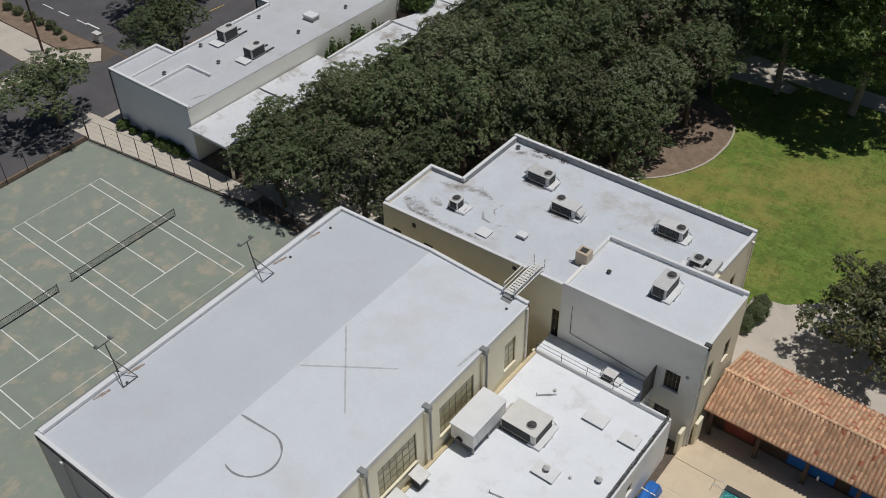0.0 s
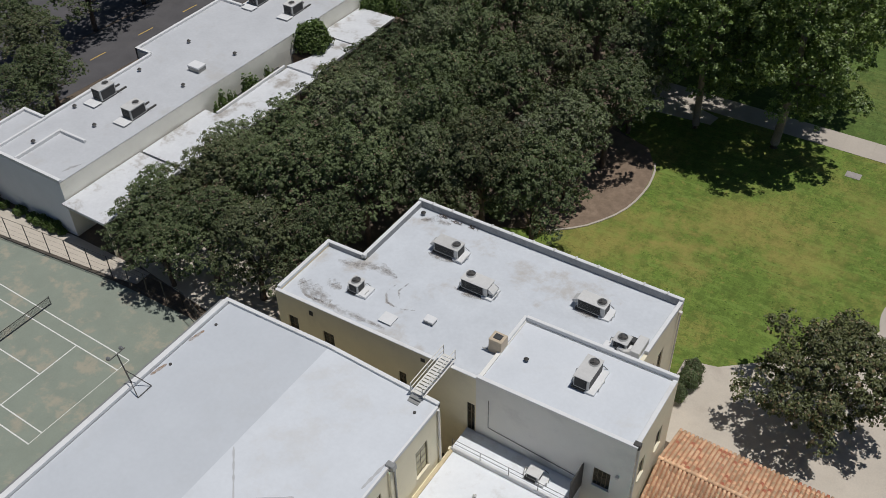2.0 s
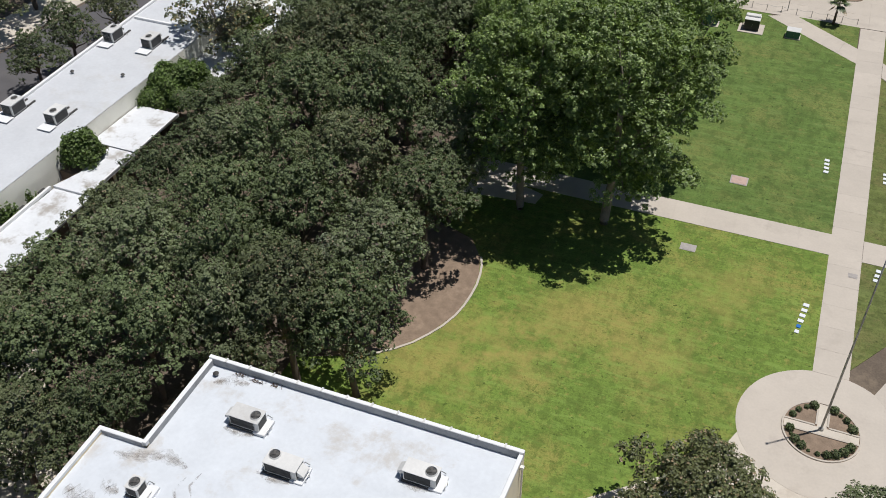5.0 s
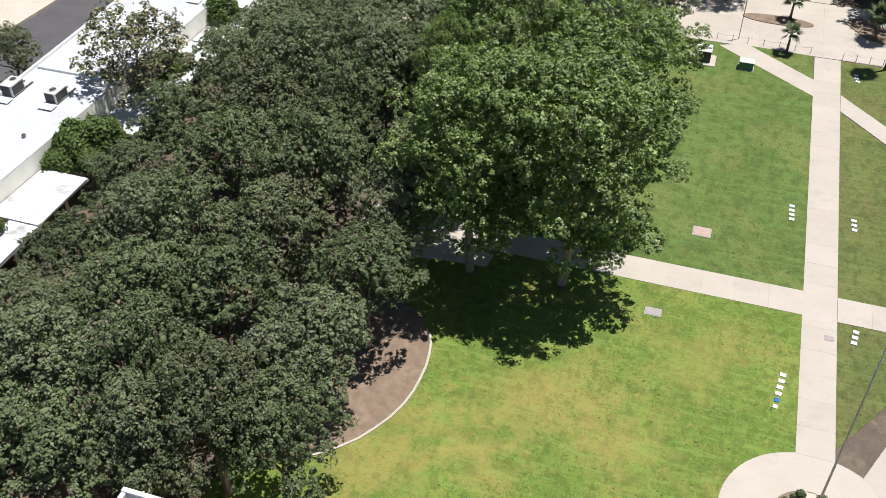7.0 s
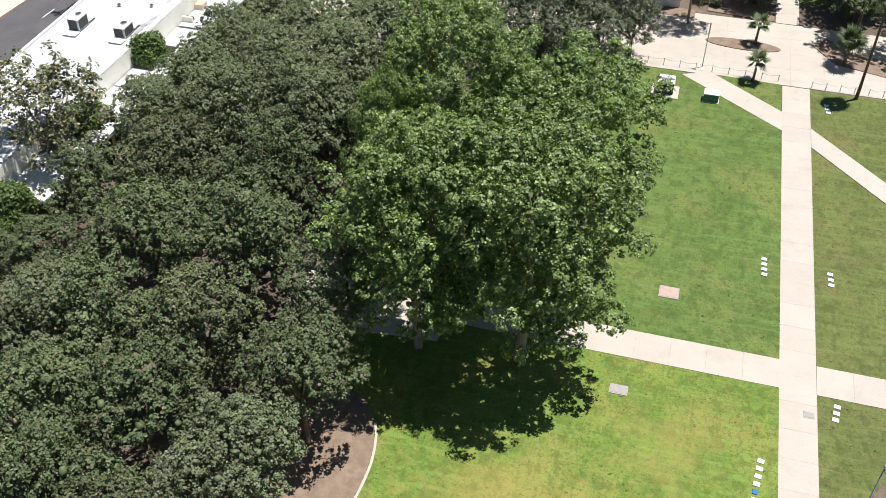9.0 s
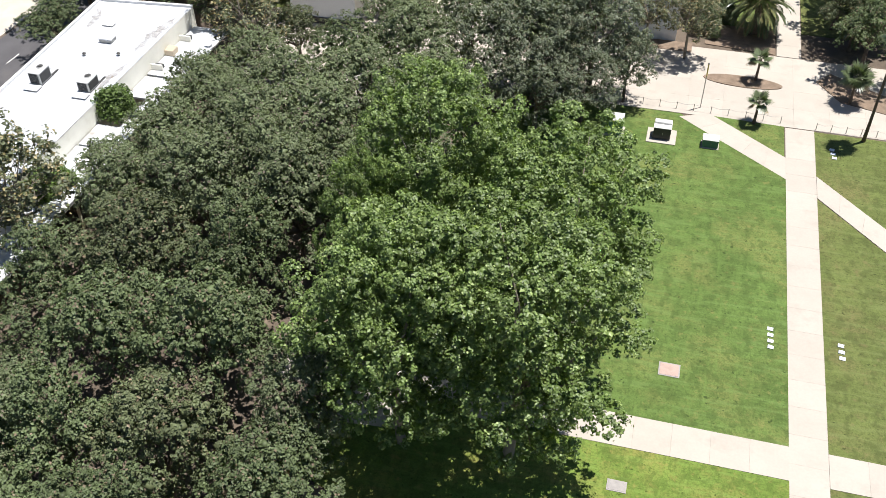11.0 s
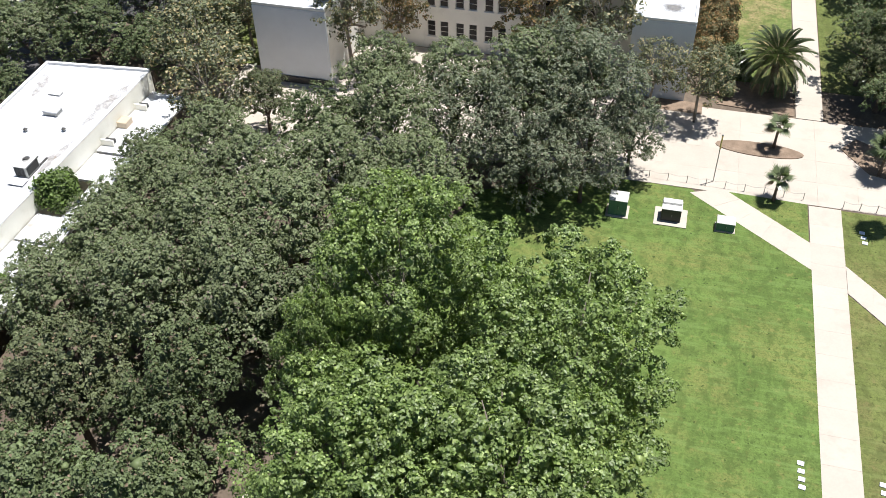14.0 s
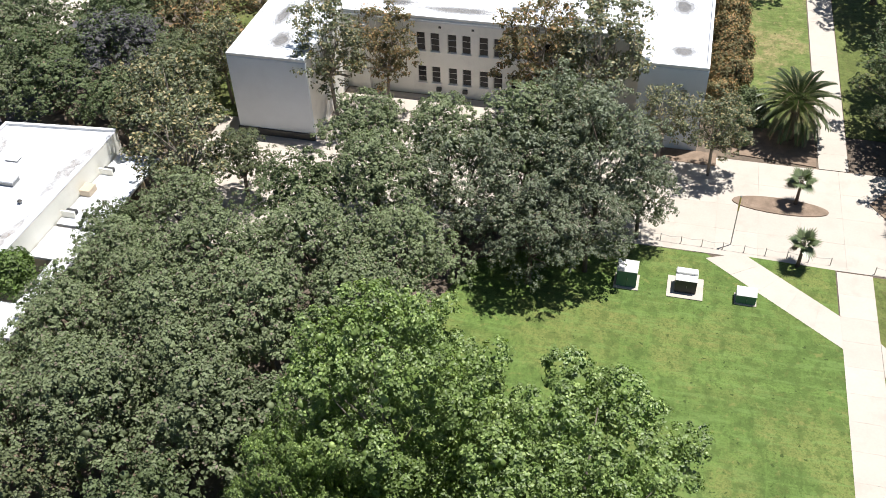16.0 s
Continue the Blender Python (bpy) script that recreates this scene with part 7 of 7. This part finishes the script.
PLANE = dict(name="plane_tree", label="tall bright green broadleaf tree shading the lawn", category="tree", group="tall lawn trees", egg=True, lobe_r=2.5, leaf=0.225, clump=0.36, trunk_r=0.42, clumps_m2=1.35, per=26, backing=0.8, tuft=0.9, aspect=0.8, subs=6, holes=0.25, sub_r=(0.28, 0.5), dome=0.6, lower=-0.6, fuzz=(0.92, 1.13), facing=0.6)
planes = [make_tree(base=4.2 - 1.4 * i, seed=41 + i, radius=8.0, height=25.0, n_lobes=40, core=0.27, material=M["plane"], bark=M["pale_bark"], **PLANE) for i in range(2)]
for i, (x, y, r, h, a) in enumerate(((53.2, 71.0, 7.9, 24.5, 20), (62.2, 71.9, 9.2, 25.8, 140), (52.7, 86.4, 7.7, 27.0, 260), (63.9, 83.8, 8.0, 25.2, 60), (48.2, 80.3, 4.2, 22.5, 200))):
    plant(planes[i % 2], x, y, a, r / 8.0, (h / 25.0) / (r / 8.0))
for o in planes:
    remove(o)

# round tree by the concrete walk
fig = make_tree(name="round_tree", label="round olive-green tree with glossy leaves beside the walk", category="tree", group="", seed=71, radius=7.4, height=9.4, base=2.0, n_lobes=26, lobe_r=2.0,
                leaf=0.25, clump=0.34, material=M["fig_leaf"], bark=M["bark"], trunk_r=0.3, clumps_m2=1.6, per=18, lower=-0.5, holes=0.12, core=0.3, aspect=0.72, tuft=0.85, subs=7, sub_r=(0.3, 0.52))
fig.location = (77.8, 36.7, 0)
corner_tree = make_tree(name="round_tree", label="small dark green tree at the edge of the concrete walk", category="tree", group="", seed=73, radius=3.6, height=6.8, base=1.4, n_lobes=12, lobe_r=1.4,
                        leaf=0.22, clump=0.3, material=M["grey_leaf"], bark=M["bark"], trunk_r=0.18, clumps_m2=1.7, per=14, lower=-0.5, core=0.2)
corner_tree.location = (89.0, 40.0, 0)

SYC = dict(name="sycamore_tree", label="sparse yellowing sycamore with pale limbs", category="tree", group="sycamores", base=2.6, egg=True, lobe_r=1.5, leaf=0.26, clump=0.36, trunk_r=0.2, clumps_m2=1.0, per=13, aspect=0.7, dome=0.7, lower=-0.8, core=0.0, backing=0.5, tuft=0.8, holes=0.45, limb_count=30, subs=6, sub_r=(0.2, 0.4), flat=0.9)
sycs = [make_tree(seed=81 + i, radius=4.2, height=13.0, n_lobes=30, material=M["syc"] if i < 2 else M["rusty"], bark=M["pale_bark"], gaps=0.3 if i == 0 else 0.1, **SYC) for i in range(3)]
tagged(sycs[2], "rusty brown-leaved sycamore with pale limbs")
for x, y, r, h, k in ((10.6, 83.2, 6.6, 16.5, 1), (19.0, 121.8, 6.0, 15.0, 0), (13.6, 129.0, 6.0, 15.0, 1), (28.2, 141.4, 5.2, 17, 1), (33.6, 145, 4.4, 14, 2), (51.2, 145.8, 5.2, 16.5, 2), (58.6, 145.5, 6.4, 18, 1),
                      (66.0, 141.6, 3.6, 9.5, 0), (71.6, 139.6, 4.0, 10.5, 1), (8.5, 149, 6.0, 13, 2), (12.5, 158, 6.0, 13, 2), (2.5, 156, 6.0, 13, 2), (14, 142.5, 4.2, 12, 1)):
    plant(sycs[k], x, y, x * 77, r / 4.2, (h / 13.0) / (r / 4.2))
for o in sycs:
    remove(o)


# ---- paving slabs ----
def paving(name, label, quad, n, m, z, material, base, category="path"):
    """A four-cornered paved area: a base sheet and n x m slabs with open joints."""
    a, b, c, d = (Vector(p) for p in quad)
    par = sheet(name, quad, z - 0.03, base, label, category)
    shared = {}

    def at(u, v):
        return a.lerp(b, u).lerp(d.lerp(c, u), v)

    for i in range(n):
        for j in range(m):
            q = [at(i / n, j / m), at((i + 1) / n, j / m), at((i + 1) / n, (j + 1) / m), at(i / n, (j + 1) / m)]
            mid = sum(q, Vector((0, 0))) / 4
            rel = [p - mid for p in q]
            rel = [p * (1 - 0.007 / max(p.length, 0.1)) for p in rel]
            key = tuple(round(k, 2) for p in rel for k in p)
            if key not in shared:
                bm = prism(bmesh.new(), [tuple(p) for p in rel], -0.03, 0.0)
                me = bpy.data.meshes.new("slab")
                bm.to_mesh(me)
                bm.free()
                me.materials.append(material)
                shared[key] = me
            s = new("slab", shared[key])
            s.parent = par
            s.location = (mid.x, mid.y, z + 0.002 * math.sin(i * 3.1 + j * 1.7))
    return par


CON, JNT = M["concrete"], M["concrete"]
paving("path_main", "long straight pale concrete path through the lawns", [(84.65, 58.3), (87.75, 58.3), (87.72, 126.4), (84.4, 126.4)], 1, 22, 0.06, CON, JNT)
paving("path_cross_west", "pale concrete path crossing the lawn under the trees", [(40, 75.12), (84.64, 75.12), (84.64, 78.58), (40, 78.58)], 14, 1, 0.06, CON, JNT)
paving("path_cross_east", "pale concrete path crossing the lawn", [(87.76, 75.12), (125, 75.12), (125, 78.58), (87.76, 78.58)], 12, 1, 0.06, CON, JNT)
paving("path_diagonal_west", "pale diagonal concrete path to the plaza", [(84.5, 116.0), (84.5, 120.15), (75.5, 127.3), (72.0, 125.8)], 1, 5, 0.055, CON, JNT)
paving("path_diagonal_east", "pale diagonal concrete path through the lawn", [(87.75, 113.4), (118, 78.7), (122, 78.7), (87.75, 117.4)], 14, 1, 0.055, CON, JNT)
paving("path_diagonal_south", "pale diagonal concrete path leaving the round plaza", [(89.9, 57.4), (92.9, 53.5), (106, 75.0), (98.1, 75.0)], 1, 7, 0.05, CON, JNT)
paving("path_far", "pale concrete path running past the palms", [(83.35, 143.2), (86.5, 143.2), (86.5, 230), (83.1, 230)], 1, 28, 0.06, CON, JNT)
paving("plaza", "wide sunlit pale concrete plaza before the hall", [(14, 126.6), (140, 126.6), (140, 143.1), (14, 143.1)], 30, 4, 0.035, CON, JNT, "plaza")
sheet("forecourt", [(27, 143.2), (62.6, 143.2), (62.6, 149.3), (27, 149.3)], 0.03, M["concrete"], "pale concrete forecourt of the hall", "plaza")
tagged(link("palm_island", P([(79.2 + 4.9 * math.cos(t * math.pi / 12), 135.6 + 1.35 * math.sin(t * math.pi / 12) - 0.12 * math.cos(t * math.pi / 12)) for t in range(24)], -0.1, 0.14), M["mulch"]), "bare soil island with a young palm", "planting bed", kind="structure")
tagged(link("palm_bed", P([(74, 144.2), (83.1, 143.4), (83.1, 150), (74, 150)], -0.1, 0.1), M["mulch"]), "bare soil bed round the date palm", "planting bed", kind="structure")
tagged(link("east_island", P([(88.2, 137.8), (91, 133.6), (99, 131.4), (104, 131), (104, 134.5), (96, 136.5), (90, 140.2)], -0.1, 0.12), M["mulch"]), "planted island with a palm", "planting bed", kind="structure")
sheet("hall_strip", [(62.9, 141.6), (72.4, 141.4), (72.4, 143.9), (62.9, 143.9)], 0.07, M["mulch"], "bare strip along the hall's wall", "planting bed")
deck = paving("pool_deck", "tan concrete pool deck", [(68.62, 15.62), (110, 15.62), (110, 19.3), (68.62, 19.3)], 14, 1, 0.04, M["deck"], M["deck"], "deck")
paving("pool_deck_west", "tan concrete pool deck", [(68.62, -20), (72.88, -20), (72.88, 15.58), (68.62, 15.58)], 1, 12, 0.04, M["deck"], M["deck"], "deck")

# ---- roof tiles of the pavilion ----
def barrel(length, r0, r1, seg=5):
    """One half-round cover tile, its lower end wider, with a little thickness at the mouth."""
    v, f = [], []
    for y, r in ((0.0, r0), (length, r1)):
        for i in range(seg + 1):
            a = math.pi * i / seg
            v.append((r * math.cos(a), y, r * 0.85 * math.sin(a)))
    for i in range(seg + 1):
        a = math.pi * i / seg
        v.append(((r0 - 0.018) * math.cos(a), 0.0, (r0 - 0.018) * 0.85 * math.sin(a)))
    k = seg + 1
    for i in range(seg):
        f.append((i, i + 1, k + i + 1, k + i))
        f.append((i + 1, i, 2 * k + i, 2 * k + i + 1))
    return np.array(v), np.array(f)


TV, TF = barrel(0.46, 0.128, 0.105)
tile_mesh = mesh_from("tile", TV, TF, M["tile"])
rt2 = random.Random(9)
rest_v, rest_f, count = [], [], 0
for south, ys, slope_len in ((True, PYS, math.hypot(PYR - PYS, PZR - PZE)), (False, PYN, math.hypot(PYN - PYR, PZR - PZE))):
    pitch = math.degrees(math.atan2(PZR - PZE, abs(PYR - ys)))
    rows = int(slope_len / 0.385)
    for i in range(int((PX1 - PX0) / 0.335)):
        for j in range(rows):
            up_ = j * 0.385 - 0.06
            c, s = math.cos(radians(pitch)), math.sin(radians(pitch))
            x = PX0 + 0.13 + i * 0.335 + rt2.uniform(-0.012, 0.012)
            y = ys + up_ * c * (1 if south else -1)
            z = PZE + up_ * s + 0.03
            m = pose(x, y, z, 0, 0, 0 if south else 180) @ pose(0, 0, 0, pitch + 2.0, 0, rt2.uniform(-1.5, 1.5))
            if south and x < PX0 + 8.6 and count < 300:
                t = new("tile", tile_mesh)
                t.parent = pav
                t.matrix_world = m
                count += 1
            else:
                A = np.array(m)
                rest_f.append(TF + len(rest_v) * len(TV))
                rest_v.append(TV @ A[:3, :3].T + A[:3, 3])
field = new("tile_field", mesh_from("tile_field", np.concatenate(rest_v), np.concatenate(rest_f), M["tile"]))
field.parent = pav
tagged(field, "weathered terracotta barrel tiles", kind="stuff")
for i in range(int((PX1 - PX0) / 0.42)):
    t = new("ridge_tile", tile_mesh)
    t.parent = pav
    t.matrix_world = pose(PX0 + i * 0.42, PYR, PZR + 0.03, 0, 0, -90) @ Matrix.Diagonal((1.25, 1.0, 1.25, 1))
